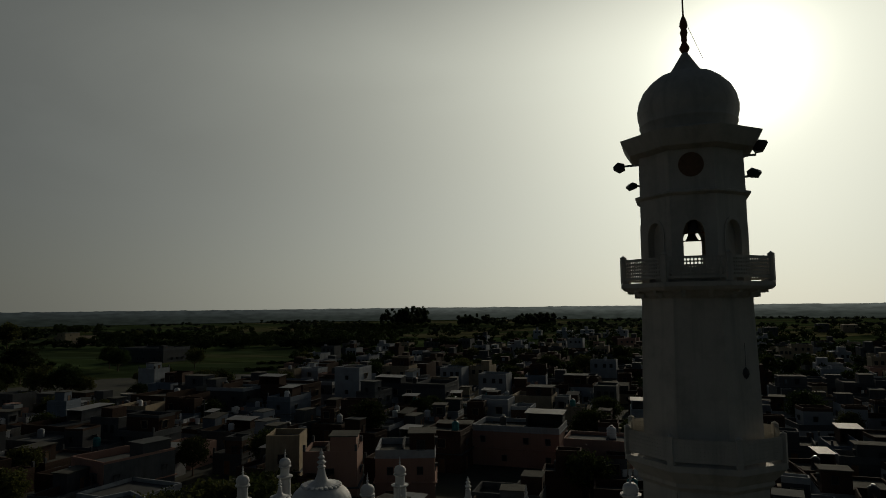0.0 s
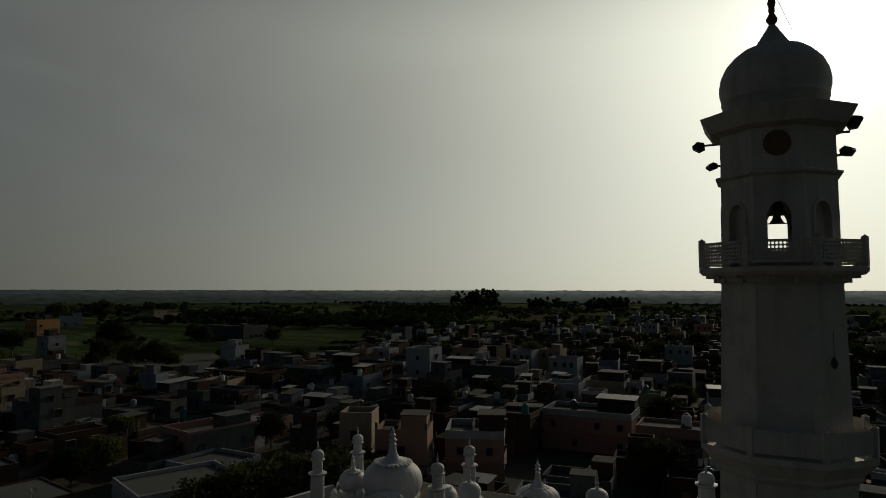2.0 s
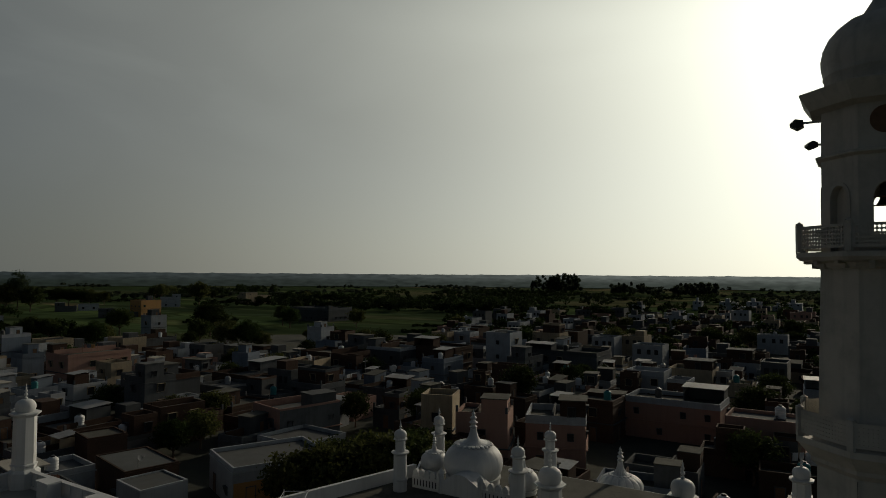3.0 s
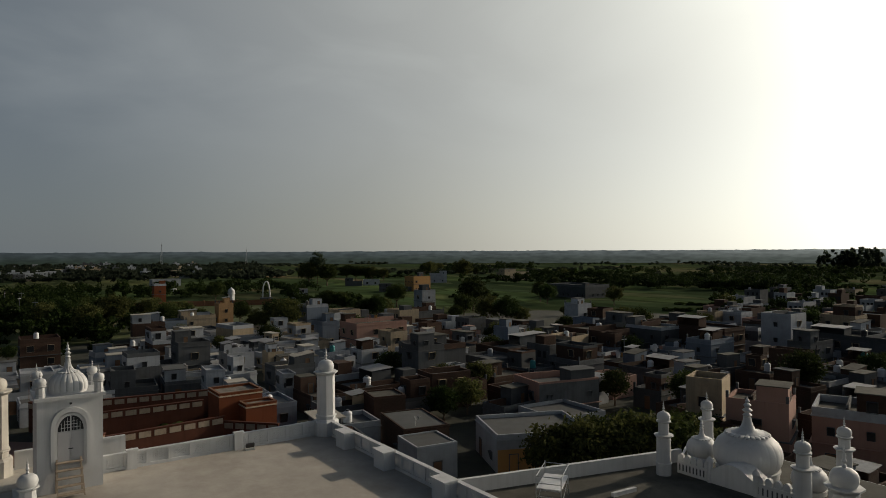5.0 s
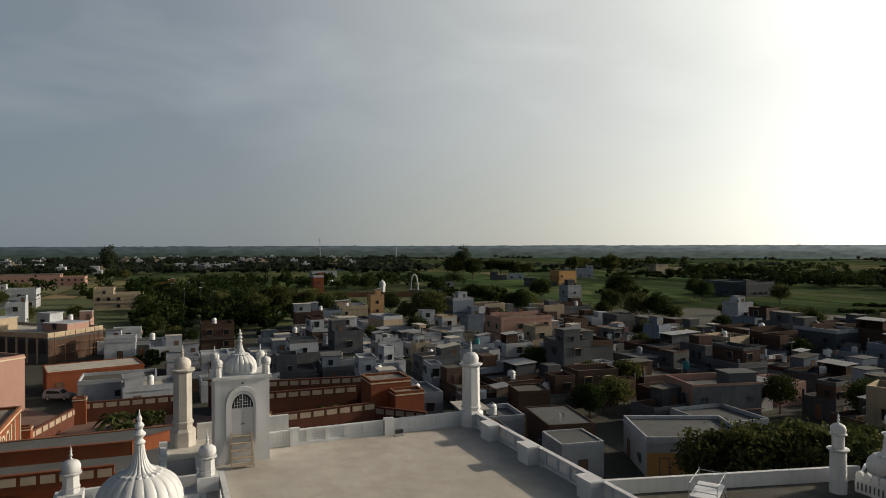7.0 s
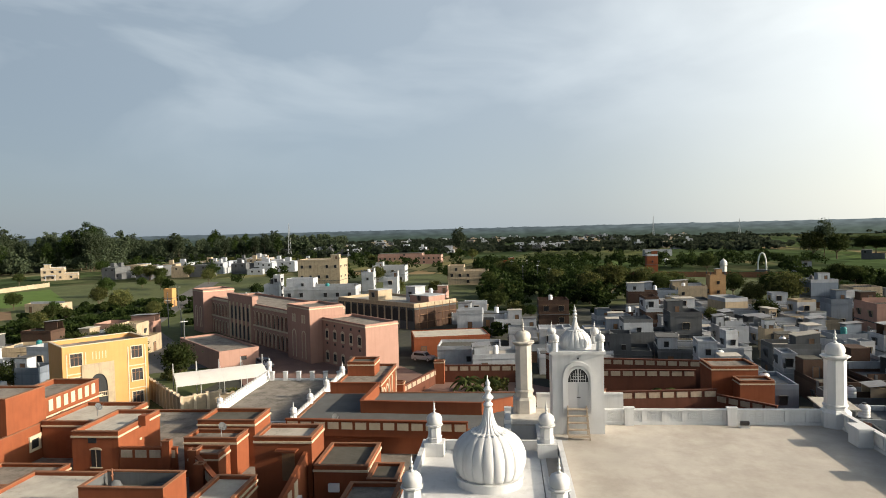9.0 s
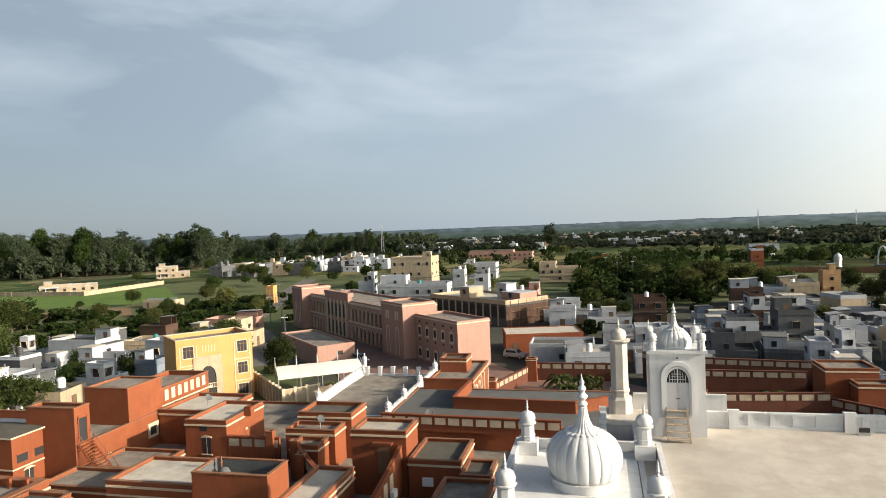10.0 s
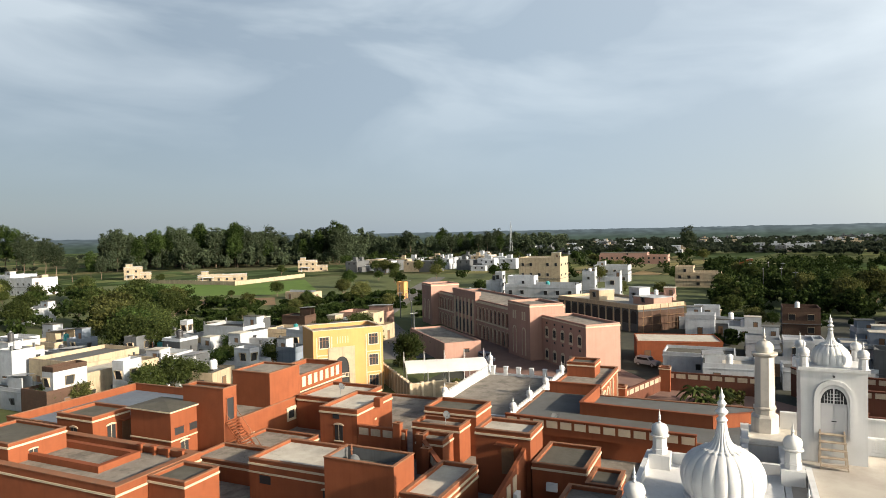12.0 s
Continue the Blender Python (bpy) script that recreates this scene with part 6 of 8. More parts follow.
house(-131.4, 33.6, 5.8, 5.8, 8.0, CEMENT, 2, stair_room=True)
house(-129.1, 41.7, 5.3, 5.3, 5.5, LIME, 2)
house(-108.2, 44.2, 4.8, 7.2, 5.8, CEMENT, 2)
house(-130.1, 49.6, 3.4, 3.4, 4.7, CREAM, 2)
house(-202.6, 53.6, 7.1, 9.2, 6.4, CREAM, 2)
house(-169.5, 11.3, 7.5, 7.5, 6.5, BRICK, 2)
house(-162.5, -9.4, 6.2, 6.2, 5.0, LIME, 1)
house(-121.1, -7.3, 7.1, 11.3, 3.8, LIME, 1, plain=True, rim=0.5)
house(-186.8, -22.4, 8.6, 10.3, 7.0, PINK, 2, stair_room=True)
house(-294.8, -17.4, 12.6, 17.7, 6.3, CREAM, 2)
house(-130.6, 26.3, 6.5, 9.1, 4.4, CEMENT, 1)
house(-199.9, 44.4, 7.8, 9.4, 5.5, BLUEWASH, 1)
house(-137.4, 146.9, 5.6, 5.6, 9.2, LIME, 2, stair_room=True)
house(-107.0, 119.7, 13.4, 9.6, 6.7, BRICK, 2)
house(-87.1, 92.1, 8.5, 6.6, 4.9, CEMENT, 2, stair_room=True)
house(-154.6, 119.5, 6.3, 6.3, 5.1, LIME, 2)
house(-106.5, 96.3, 10.5, 16.8, 5.0, BRICK, 1)
house(-98.9, 131.5, 10.1, 7.7, 7.2, CEMENT, 2, stair_room=True)
house(-88.5, 138.4, 12.3, 8.2, 7.5, BRICK, 2)
house(-85.6, 133.8, 4.7, 3.6, 3.6, CREAM, 1)
house(-116.1, 192.4, 5.0, 5.0, 5.9, LIME, 2)
house(-422.7, 372.6, 10.8, 26.9, 6.8, CREAM, 2)
house(-247.2, 264.4, 27.5, 18.4, 6.9, CEMENT, 1)
house(-186.3, 123.5, 8.2, 12.3, 5.0, CEMENT, 1)
house(-342.5, 72.8, 5.4, 5.4, 9.6, TERRA, 2)
house(-371.4, 0.7, 6.3, 6.3, 6.3, TERRA, 2)
house(-76.3, 147.7, 6.7, 6.7, 10.8, LIME, 3)
house(-81.9, 189.5, 8.9, 6.9, 7.5, CREAM, 2)
house(-62.5, 155.4, 18.5, 10.3, 6.7, CEMENT, 2)
house(-36.6, 133.8, 7.3, 6.1, 6.4, LIME, 2)
house(-29.7, 141.7, 8.4, 7.0, 6.4, CREAM, 2, stair_room=True)
house(-24.9, 106.8, 13.9, 7.7, 6.3, PINK, 2)
house(-34.8, 99.5, 6.1, 6.1, 6.3, BRICK, 2)
house(-19.9, 135.8, 4.4, 4.4, 5.1, CREAM, 2)
house(-24.5, 173.7, 7.2, 7.2, 5.4, LIME, 1)
house(-11.1, 96.3, 9.2, 6.1, 6.8, PINK, 2)
house(-110.7, 187.4, 6.0, 6.0, 6.3, LIME, 2)
house(-89.7, 120.4, 7.0, 5.0, 3.0, BLUEWASH, 1)
house(-104.9, 72.2, 7.4, 9.7, 7.3, CEMENT, 2)
house(-119.4, 65.9, 5.1, 6.1, 5.2, LIME, 2)
house(-278.5, -79.5, 13.9, 18.1, 13.3, CREAM, 3, stair_room=True)
house(-236.4, -50.6, 4.4, 4.4, 10.0, LIME, 3)
house(-212.1, -77.5, 5.1, 5.1, 8.2, LIME, 3)
house(-207.4, -59.6, 7.8, 23.4, 7.6, LIME, 2)
house(-213.2, -38.1, 4.6, 4.6, 9.8, LIME, 3)
house(-477.1, -70.4, 15.3, 46.0, 6.2, PINK, 2)
house(-316.2, -56.8, 10.4, 15.7, 7.8, LIME, 2, stair_room=True)
house(-210.7, -156.8, 6.4, 12.7, 3.0, CREAM, 1)
house(-220.0, -118.1, 3.0, 3.0, 6.5, YELLOW, 2)
house(-202.9, -319.2, 13.2, 10.1, 8.8, LIME, 2, stair_room=True)
house(-200.5, -295.7, 7.1, 7.1, 7.7, CREAM, 2)
house(-129.6, -196.2, 8.8, 6.8, 4.5, LIME, 1)
house(-79.3, -106.3, 14.6, 9.1, 5.0, CREAM, 1, plain=True, rim=0.7)
house(-74.4, -95.0, 14.5, 7.3, 4.6, CREAM, 1, rim=0.6)
house(-71.8, -113.9, 4.1, 4.1, 6.6, LIME, 1)
house(-93.2, -126.0, 4.0, 4.0, 4.6, BLUEWASH, 2)
house(-96.2, -101.6, 4.6, 4.6, 5.4, CEMENT, 1)
house(-111.3, -101.5, 6.9, 11.0, 5.9, LIME, 1)
house(-100.4, -86.5, 6.1, 7.9, 4.7, LIME, 1)
house(-99.3, -76.7, 4.2, 4.2, 4.5, BLUEWASH, 1, stair_room=True)
house(-155.8, -94.9, 6.7, 13.5, 3.7, PINK, 1)
house(-139.9, -105.8, 4.8, 7.2, 4.3, BRICK, 1)
house(-173.4, -10.2, 7.0, 9.1, 3.1, LIME, 1)
house(-50.2, 78.0, 4.4, 5.0, 8.6, CREAM, 2, turn=20)
house(-41.0, 74.2, 6.5, 6.0, 8.0, PINK, 2, True, turn=20)
house(-34.5, 82.0, 7.5, 8.0, 7.2, PINK, 2, turn=20)
house(-66.5, 33.0, 6.0, 5.5, 4.4, CEMENT, 1, turn=-8)
house(-74.0, 38.0, 6.0, 6.0, 4.2, LIME, 1, turn=-8)

base = house(-58.4, 54.4, 9.1, 11.5, 4.4, LIME, 1, turn=-23, plain=True, rim=0.45)
part("painted_base", Geo().box(4.55, 4.59, -5.7, 5.7, 0, 2.7), YELLOW, base, "yellow painted lower wall")
house(-68.0, 43.7, 8.8, 5.7, 4.5, BRICK, 1, turn=-12, plain=True, rim=0.12)
house(-80.7, 47.0, 4.7, 4.6, 5.0, BRICK, 1, turn=-12, plain=True, rim=0.2)
house(-61.2, 41.1, 5.2, 4.9, 4.0, LIME, 1, turn=-8, plain=True, rim=0.12)
pink = house(-70.8, 70.8, 7.4, 10.2, 6.2, PINK, 2, turn=-13, plain=True, rim=1.0)
part("rendered_wall", Geo().box(3.7, 3.76, -5.0, 5.1, 0, 5.9), CEMENT, pink, "bare grey cement-rendered side wall")
part("roof_room", Geo().box(0.4, 3.4, 0.5, 4.6, 5.2, 7.4).box(0.2, 3.6, 0.3, 4.8, 7.4, 7.52), CEMENT, pink)
house(-86.6, 61.5, 5.0, 7.0, 5.8, BRICK, 2, turn=-6)
house(-197, -300, 12, 20, 8.0, LIME, 2)
house(-184, -312, 8, 10, 7.0, CREAM, 2)
house(-138, -209, 8, 10, 3.9, LIME, 1)
house(-79, -126, 6, 6.5, 6.3, LIME, 2)
house(-94, -134, 9, 9, 3.8, CREAM, 1)
house(-87, -139, 7, 7, 5.0, LIME, 1)
house(-100, -141, 6, 7, 3.8, LIME, 1)
house(-132, -12, 9, 15, 4.0, TERRA, 1, turn=12, plain=True, rim=0.15)


def in_town(x, y):
    d, az = math.hypot(x, y), math.degrees(math.atan2(-x, y))
    if -62 > x > -94 and -64 < y < 30 or -112 < x < -5 and -78 < y < 31 or -175 < x < -5 and -78 < y < -6 or -37 < x < 12 and y < 52 or -62 < x < -40 and 46 < y < 73 or -80 < x < -50 and 24 < y < 62:
        return False
    if az >= 112:
        return 112 < d < 165 and az < 158
    return 66 < d < np.interp(az, EDGE_AZ, EDGE_D)


# how far the town reaches, by azimuth
EDGE_AZ = (-29, -28, 8, 14, 22, 28, 31, 33, 38, 43, 51, 57, 62, 66, 74, 79, 83, 88, 92, 108, 109)
EDGE_D = (0, 430, 440, 450, 430, 390, 340, 225, 198, 190, 198, 235, 225, 212, 206, 196, 150, 146, 178, 172, 0)
count = 0
GRID = sorted(((i, j) for i in range(-28, 26) for j in range(-28, 50)), key=lambda c: math.hypot(*c))
for i, j in GRID:
    if count < 300:
        px, py = i * 8.6 + rng.uniform(-1.6, 1.6), j * 8.2 + rng.uniform(-1.6, 1.6)
        x, y = px * math.cos(0.16) - py * math.sin(0.16), px * math.sin(0.16) + py * math.cos(0.16)
        wx, wy = rng.uniform(4.2, 8.8), rng.uniform(4.2, 8.8)
        d = math.hypot(x, y)
        if not in_town(x, y) or not free(x, y, max(wx, wy) / 2 - 1.4) or rng.random() < (0.1 if math.degrees(math.atan2(-x, y)) > 62 else 0.32):
            continue
        storeys = rng.choice((1, 1, 1, 1, 2)) if d > 150 else 1
        if math.degrees(math.atan2(-x, y)) > 82:
            storeys = 1
        # near walls towards the sun drawn from dark materials to stand in for shade
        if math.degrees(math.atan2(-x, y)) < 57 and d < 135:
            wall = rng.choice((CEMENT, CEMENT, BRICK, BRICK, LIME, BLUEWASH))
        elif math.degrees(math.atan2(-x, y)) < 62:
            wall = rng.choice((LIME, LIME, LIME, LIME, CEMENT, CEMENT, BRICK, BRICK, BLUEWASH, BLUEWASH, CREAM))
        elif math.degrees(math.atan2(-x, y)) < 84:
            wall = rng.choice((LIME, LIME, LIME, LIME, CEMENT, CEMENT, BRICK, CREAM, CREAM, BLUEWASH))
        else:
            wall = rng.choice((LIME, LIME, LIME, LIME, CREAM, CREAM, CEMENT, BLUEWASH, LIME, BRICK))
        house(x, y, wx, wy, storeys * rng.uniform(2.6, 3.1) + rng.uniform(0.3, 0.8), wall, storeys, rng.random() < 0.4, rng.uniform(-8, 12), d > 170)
        count += 1

k = 0
for x, y, a, b, z, turn in HOUSES:
    if k < 170 and math.hypot(x, y) < 260 and rng.random() < 0.6 and min(a, b) > 1.6:
        mat, label = rng.choice(((TANKWHITE, "white ribbed plastic water tank on a roof"), (TANKWHITE, "white ribbed plastic water tank on a roof"), (TANKWHITE, "white ribbed plastic water tank on a roof"), (BLACK, "black ribbed plastic water tank on a roof"), (TANKWHITE, "white ribbed plastic water tank on a roof"), (BLACK, "black ribbed plastic water tank on a roof"), (TANKBLUE, "teal plastic water tank on a roof")))
        water_tank(x + rng.uniform(-0.45, 0.45) * a, y + rng.uniform(-0.45, 0.45) * b, z, rng.uniform(0.5, 0.65), rng.uniform(1.1, 1.4), mat, label)
        k += 1


# ---- trees ----
def crown_mesh(name, seed, rx, rz, z0, clumps, leaves, leaf, mat, lean=0.0, hollow=0.45):
    """A crown of many small leaf cards gathered in uneven clumps with gaps between."""
    r = np.random.default_rng(seed)
    verts, faces = [], []
    for c in range(clumps):
        while True:
            p = r.uniform(-1, 1, 3)
            n = np.linalg.norm(p)
            if hollow < n < 1 and p[2] > -0.75:
                break
        centre = np.array((p[0] * rx, p[1] * rx, z0 + p[2] * rz))
        size = rx * r.uniform(0.2, 0.42)
        q = centre + r.normal(0, 0.5, (leaves, 3)) * size * np.array((1, 1, 0.75))
        u = r.normal(0, 1, (leaves, 3))
        u /= np.linalg.norm(u, axis=1)[:, None]
        w = np.cross(u, r.normal(0, 1, (leaves, 3)))
        w /= np.linalg.norm(w, axis=1)[:, None]
        s = (leaf * r.uniform(0.6, 1.3, leaves))[:, None]
        quad = np.stack((q - u * s, q - w * s * 0.55, q + u * s, q + w * s * 0.55), 1).reshape(-1, 3)
        base = len(verts)
        verts.extend(map(tuple, quad))
        faces.extend((base + 4 * i, base + 4 * i + 1, base + 4 * i + 2, base + 4 * i + 3) for i in range(leaves))
    me = bpy.data.meshes.new(name)
    me.from_pydata(verts, [], faces)
    me.materials.append(mat)
    return me


def trunk_mesh(seed, h, r, spread, limbs=6):
    rr = random.Random(seed)
    g = Geo()
    p = Vector((0, 0, -0.1))
    steps = 5
    for i in range(steps):
        q = p + Vector((rr.uniform(-0.12, 0.12) * h * 0.2, rr.uniform(-0.12, 0.12) * h * 0.2, h / steps))
        g.rod(p, q, r * (1 - 0.12 * i), 8, r2=r * (1 - 0.12 * (i + 1)))
        p = q
    for i in range(limbs):
        a = 2 * math.pi * i / limbs + rr.uniform(-0.4, 0.4)
        s = Vector((0, 0, h * rr.uniform(0.55, 0.95)))
        e = s + Vector((math.cos(a) * spread, math.sin(a) * spread, spread * rr.uniform(0.5, 1.1)))
        m = s.lerp(e, 0.5) + Vector((0, 0, -0.1 * spread))
        g.rod(s, m, r * 0.45, 6, r2=r * 0.3)
        g.rod(m, e, r * 0.3, 6, r2=r * 0.1)
    return g.mesh("trunk", BARK)


LEAF_GREY = leaf_material("grey_green_leaves", (0.034, 0.048, 0.029), spread=0.45)
TREES = []
for s in range(4):
    TREES.append((trunk_mesh(s, 3.0, 0.28, 2.2), crown_mesh("crown", 10 + s, 3.6, 2.9, 5.6, 80, 52, 0.28, (LEAF, LEAF_PALE, LEAF_DARK, LEAF)[s]), "leafy round-crowned green tree", 8.3))
TALL = []
for s in range(3):
    TALL.append((trunk_mesh(20 + s, 11, 0.3, 2.2, 9), crown_mesh("crown", 30 + s, 4.4, 9.0, 13.5, 95, 46, 0.4, (LEAF_GREY, LEAF_DARK, LEAF_GREY)[s], hollow=0.25), "tall slender grey-green eucalyptus tree", 23))
SHRUB = (crown_mesh("foliage", 50, 1.4, 0.9, 0.8, 22, 30, 0.22, LEAF, hollow=0.2), crown_mesh("foliage", 51, 1.8, 1.1, 0.9, 24, 30, 0.25, LEAF_PALE, hollow=0.2))


def tree(x, y, height=None, kinds=TREES, group="town trees", name="tree"):
    trunk, crown, label, size = rng.choice(kinds)
    s = (height or rng.uniform(6, 10)) / size
    t = thing(name, x, y, 0, rng.uniform(0, 360), label, "tree", group)
    t.matrix_basis = t.matrix_basis @ Matrix.Diagonal((s * rng.uniform(0.9, 1.15), s * rng.uniform(0.9, 1.15), s, 1))
    part("trunk", trunk, BARK, t)
    part("crown", crown, LEAF, t)
    return t


# clump behind the old mosque
for x, y, h in ((-47.8, 47.6, 7.4), (-46.2, 50.0, 8.0), (-47.4, 53.2, 7.4), (-44.2, 53.0, 7.7), (-43.0, 55.6, 8.2), (-41.4, 58.0, 8.0), (-40.0, 60.4, 7.4), (-45.4, 57.0, 7.6), (-42.6, 61.5, 7.6)):
    tree(x, y, h * 0.94, TREES[:2])
for x, y, h in ((-105.5, -55.5, 6.5), (-116, -70, 6.0), (-128, -80, 6.5), (-71.5, -82.5, 5.5), (-75.5, -82.0, 6.0), (-79.5, -81.5, 5.0), (-62.7, -92, 4.2), (-65.5, -90.2, 4.0), (-94, -114, 9.0), (-97, -109, 8.5), (-103, -129, 10.5), (-101, -121, 9.5), (-88, -84, 5.0), (-117, -78, 5.5), (-112, -83, 4.5)):
    tree(x, y, h)
EDGE_TREES = ((-250, 119, 8.3), (-248, 124, 7.6), (-264, 122, 6.2), (-208, 118, 8.6), (-209, 115, 7.5), (-210, 122, 7.3), (-250, 152, 9.9), (-214, 167, 12.4), (-190, 144, 8.9), (-170, 139, 9.4), (-164, 142, 9.4), (-162, 146, 6.2), (-188, 139, 5.3), (-123, 150, 8.1), (-123, 156, 7.8), (-126, 149, 6.0), (-126, 163, 6.2), (-170, 188, 4.9), (-177, 182, 3.6), (-332, 97, 9.4), (-189, 46, 4.9), (-168, 50, 3.7))
MORE_TREES = ((-163, 61, 6.0), (-196, 70, 7.1), (-217, 83, 8.0), (-237, 99, 6.2), (-222, 73, 8.0), (-229, 35, 11.0), (-237, 40, 9.6), (-240, 32, 7.0), (-289, 32, 7.2), (-194, -3, 6.1), (-171, 2, 5.4), (-179, 6, 3.6), (-208, -7, 4.1), (-234, 224, 9.1), (-197, 234, 8.2), (-246, 290, 5.8), (-221, 216, 8.6), (-152, 160, 5.5), (-140, 172, 6.0))
FIELD_TREES = ((-429, 324, 17.0), (-536, 365, 13.7), (-564, 377, 12.0), (-496, 253, 12.9), (-493, 260, 11.9), (-489, 268, 11.0), (-487, 272, 11.4), (-483, 281, 10.0), (-442, 195, 16.6), (-437, 207, 14.5), (-470, 330, 7.0), (-520, 410, 8.0), (-380, 340, 7.5), (-330, 330, 6.0), (-410, 420, 9.0), (-560, 300, 10.0), (-600, 420, 11.0))
GARDEN_TREES = ((-216, -174, 5.8), (-206, -189, 3.0), (-258, -166, 7.8), (-165, -126, 5.2), (-222, -146, 6.8), (-186, -133, 3.8), (-205, -127, 7.2), (-193, -225, 4.1), (-178, -201, 5.3), (-154, -165, 9.0), (-139, -150, 8.9), (-131, -157, 11.1), (-122, -152, 10.5), (-117, -135, 8.4), (-120, -125, 5.5), (-290, -160, 6.5), (-300, -175, 5.0), (-318, -150, 7.5), (-345, -190, 7.0), (-362, -168, 8.0), (-330, -262, 6.0), (-262, -290, 5.0))
for row in (EDGE_TREES, MORE_TREES, FIELD_TREES, GARDEN_TREES):
    for x, y, h in row:
        tree(x, y, h)
def in_garden(x, y):
    """The walled garden with the arch and the kiosk."""
    d, az = math.hypot(x, y), math.degrees(math.atan2(-x, y))
    return 67.5 < az < 81 and 252 < d < 374


# azimuth from, to, distance from, to, how many, lowest, highest
for a0, a1, d0, d1, n, h0, h1 in ((67, 92, 205, 330, 30, 5.0, 10.0), (136, 150, 172, 330, 22, 5.0, 9.0), (118, 133, 185, 255, 12, 3.0, 5.5), (-20, 34, 75, 300, 50, 4.5, 8.0), (34, 64, 90, 195, 26, 4.0, 6.5), (93, 112, 290, 560, 16, 5, 9), (94, 112, 118, 260, 9, 4, 6.5), (112, 134, 118, 160, 7, 3.5, 5.5), (108, 124, 330, 520, 12, 5, 9)):
    count = tries = 0
    while count < n and tries < 4000:
        tries += 1
        az, d = rng.uniform(a0, a1), rng.uniform(d0, d1)
        x, y = -math.sin(radians(az)) * d, math.cos(radians(az)) * d
        if in_garden(x, y) or not free(x, y, 1.0) or (-97 < x < -5 and -78 < y < 24) or (-160 < x < -5 and -78 < y < -6) or (-345 < x < -195 and -345 < y < -150) or math.hypot(x + 258, y + 78) < 22 and d < 275:
            continue
        tree(x, y, rng.uniform(h0, h1))
        count += 1
for i in range(96):
    az = rng.uniform(122, 142) if i < 76 else rng.uniform(109, 122)
    d = rng.uniform(540, 650) if i < 76 else rng.uniform(700, 800)
    tree(-math.sin(radians(az)) * d, math.cos(radians(az)) * d, rng.uniform(21, 37) * (1 if az > 122 else 0.85), TALL, "tall trees of the far wood", "eucalyptus_tree")
for x, y, h in ((-566, -41, 27), (-440, 201, 26), (-346, -559, 38), (-347, -546, 35), (-349, -527, 30), (-321, -472, 29), (-297, -426, 25), (-259, -357, 17), (-280, -369, 17.5), (-281, -361, 15.7), (-293, -453, 31), (-314, -528, 37)):
    tree(x, y, h, TALL, "lone tall trees", "eucalyptus_tree")


def woods(name, spots, leaves, leaf, mat, label, seed):
    """Woodland too far off to count: clumps of leaf cards of every size in one mesh."""
    r = np.random.default_rng(seed)
    q, size = [], []
    for x, y, w, h in spots:
        n = leaves
        blobs = r.uniform(-1, 1, (7, 3)) * (w * 0.5, w * 0.5, h * 0.3) + (x, y, h * 0.55)     # each crown a heap of rounded boughs
        size_of = r.uniform(0.22, 0.42, (7, 1)) * (w, w, min(w, h * 0.55))
        k = r.integers(0, 7, n)
        out = r.normal(0, 1, (n, 3))
        out *= (r.uniform(0.55, 1.0, n) / np.linalg.norm(out, axis=1))[:, None]
        p = blobs[k] + out * size_of[k]
        p[:, 2] = np.maximum(p[:, 2], 0.3)
        q.append(p)
        size.append(np.full(n, leaf * max(1.0, w / 6)))
    q, size = np.concatenate(q), np.concatenate(size)
    n = len(q)
    u = r.normal(0, 1, (n, 3))
    u /= np.linalg.norm(u, axis=1)[:, None]
    w = np.cross(u, r.normal(0, 1, (n, 3)))
    w /= np.linalg.norm(w, axis=1)[:, None]
    s = (size * r.uniform(0.6, 1.4, n))[:, None]
    quad = np.stack((q - u * s, q - w * s * 0.7, q + u * s, q + w * s * 0.7), 1).reshape(-1, 3)
    me = bpy.data.meshes.new(name)
    me.from_pydata(quad.tolist(), [], np.arange(4 * n).reshape(-1, 4).tolist())
    me.materials.append(mat)
    return tagged(part(name, me, mat), label, "trees", kind="stuff")


spots = []
r = random.Random(3)


def scatter(n, a0, a1, d0, d1, w0, w1, h0, h1):
    for i in range(n):
        az, d = r.uniform(a0, a1), r.uniform(d0, d1)
        x, y = -math.sin(radians(az)) * d, math.cos(radians(az)) * d
        if free(x, y, 5) and not in_garden(x, y) and not (-345 < x < -195 and -345 < y < -145):
            spots.append((x, y, r.uniform(w0, w1), r.uniform(h0, h1)))


scatter(60, 67, 92, 200, 270, 3, 5, 4, 9)
scatter(190, 66, 93, 260, 450, 4, 8, 6, 10)
scatter(22, 93, 124, 300, 540, 3, 5, 4, 8)
scatter(60, 24, 39, 420, 800, 5, 10, 5, 10)
scatter(55, 27, 40, 430, 560, 6, 10, 5, 9)
scatter(230, -24, 33, 190, 440, 3, 6, 4, 7.5)
scatter(170, -24, 30, 400, 760, 4, 9, 5, 10)
scatter(26, 47, 54, 800, 880, 5, 8, 8, 13)         # long copse among the fields
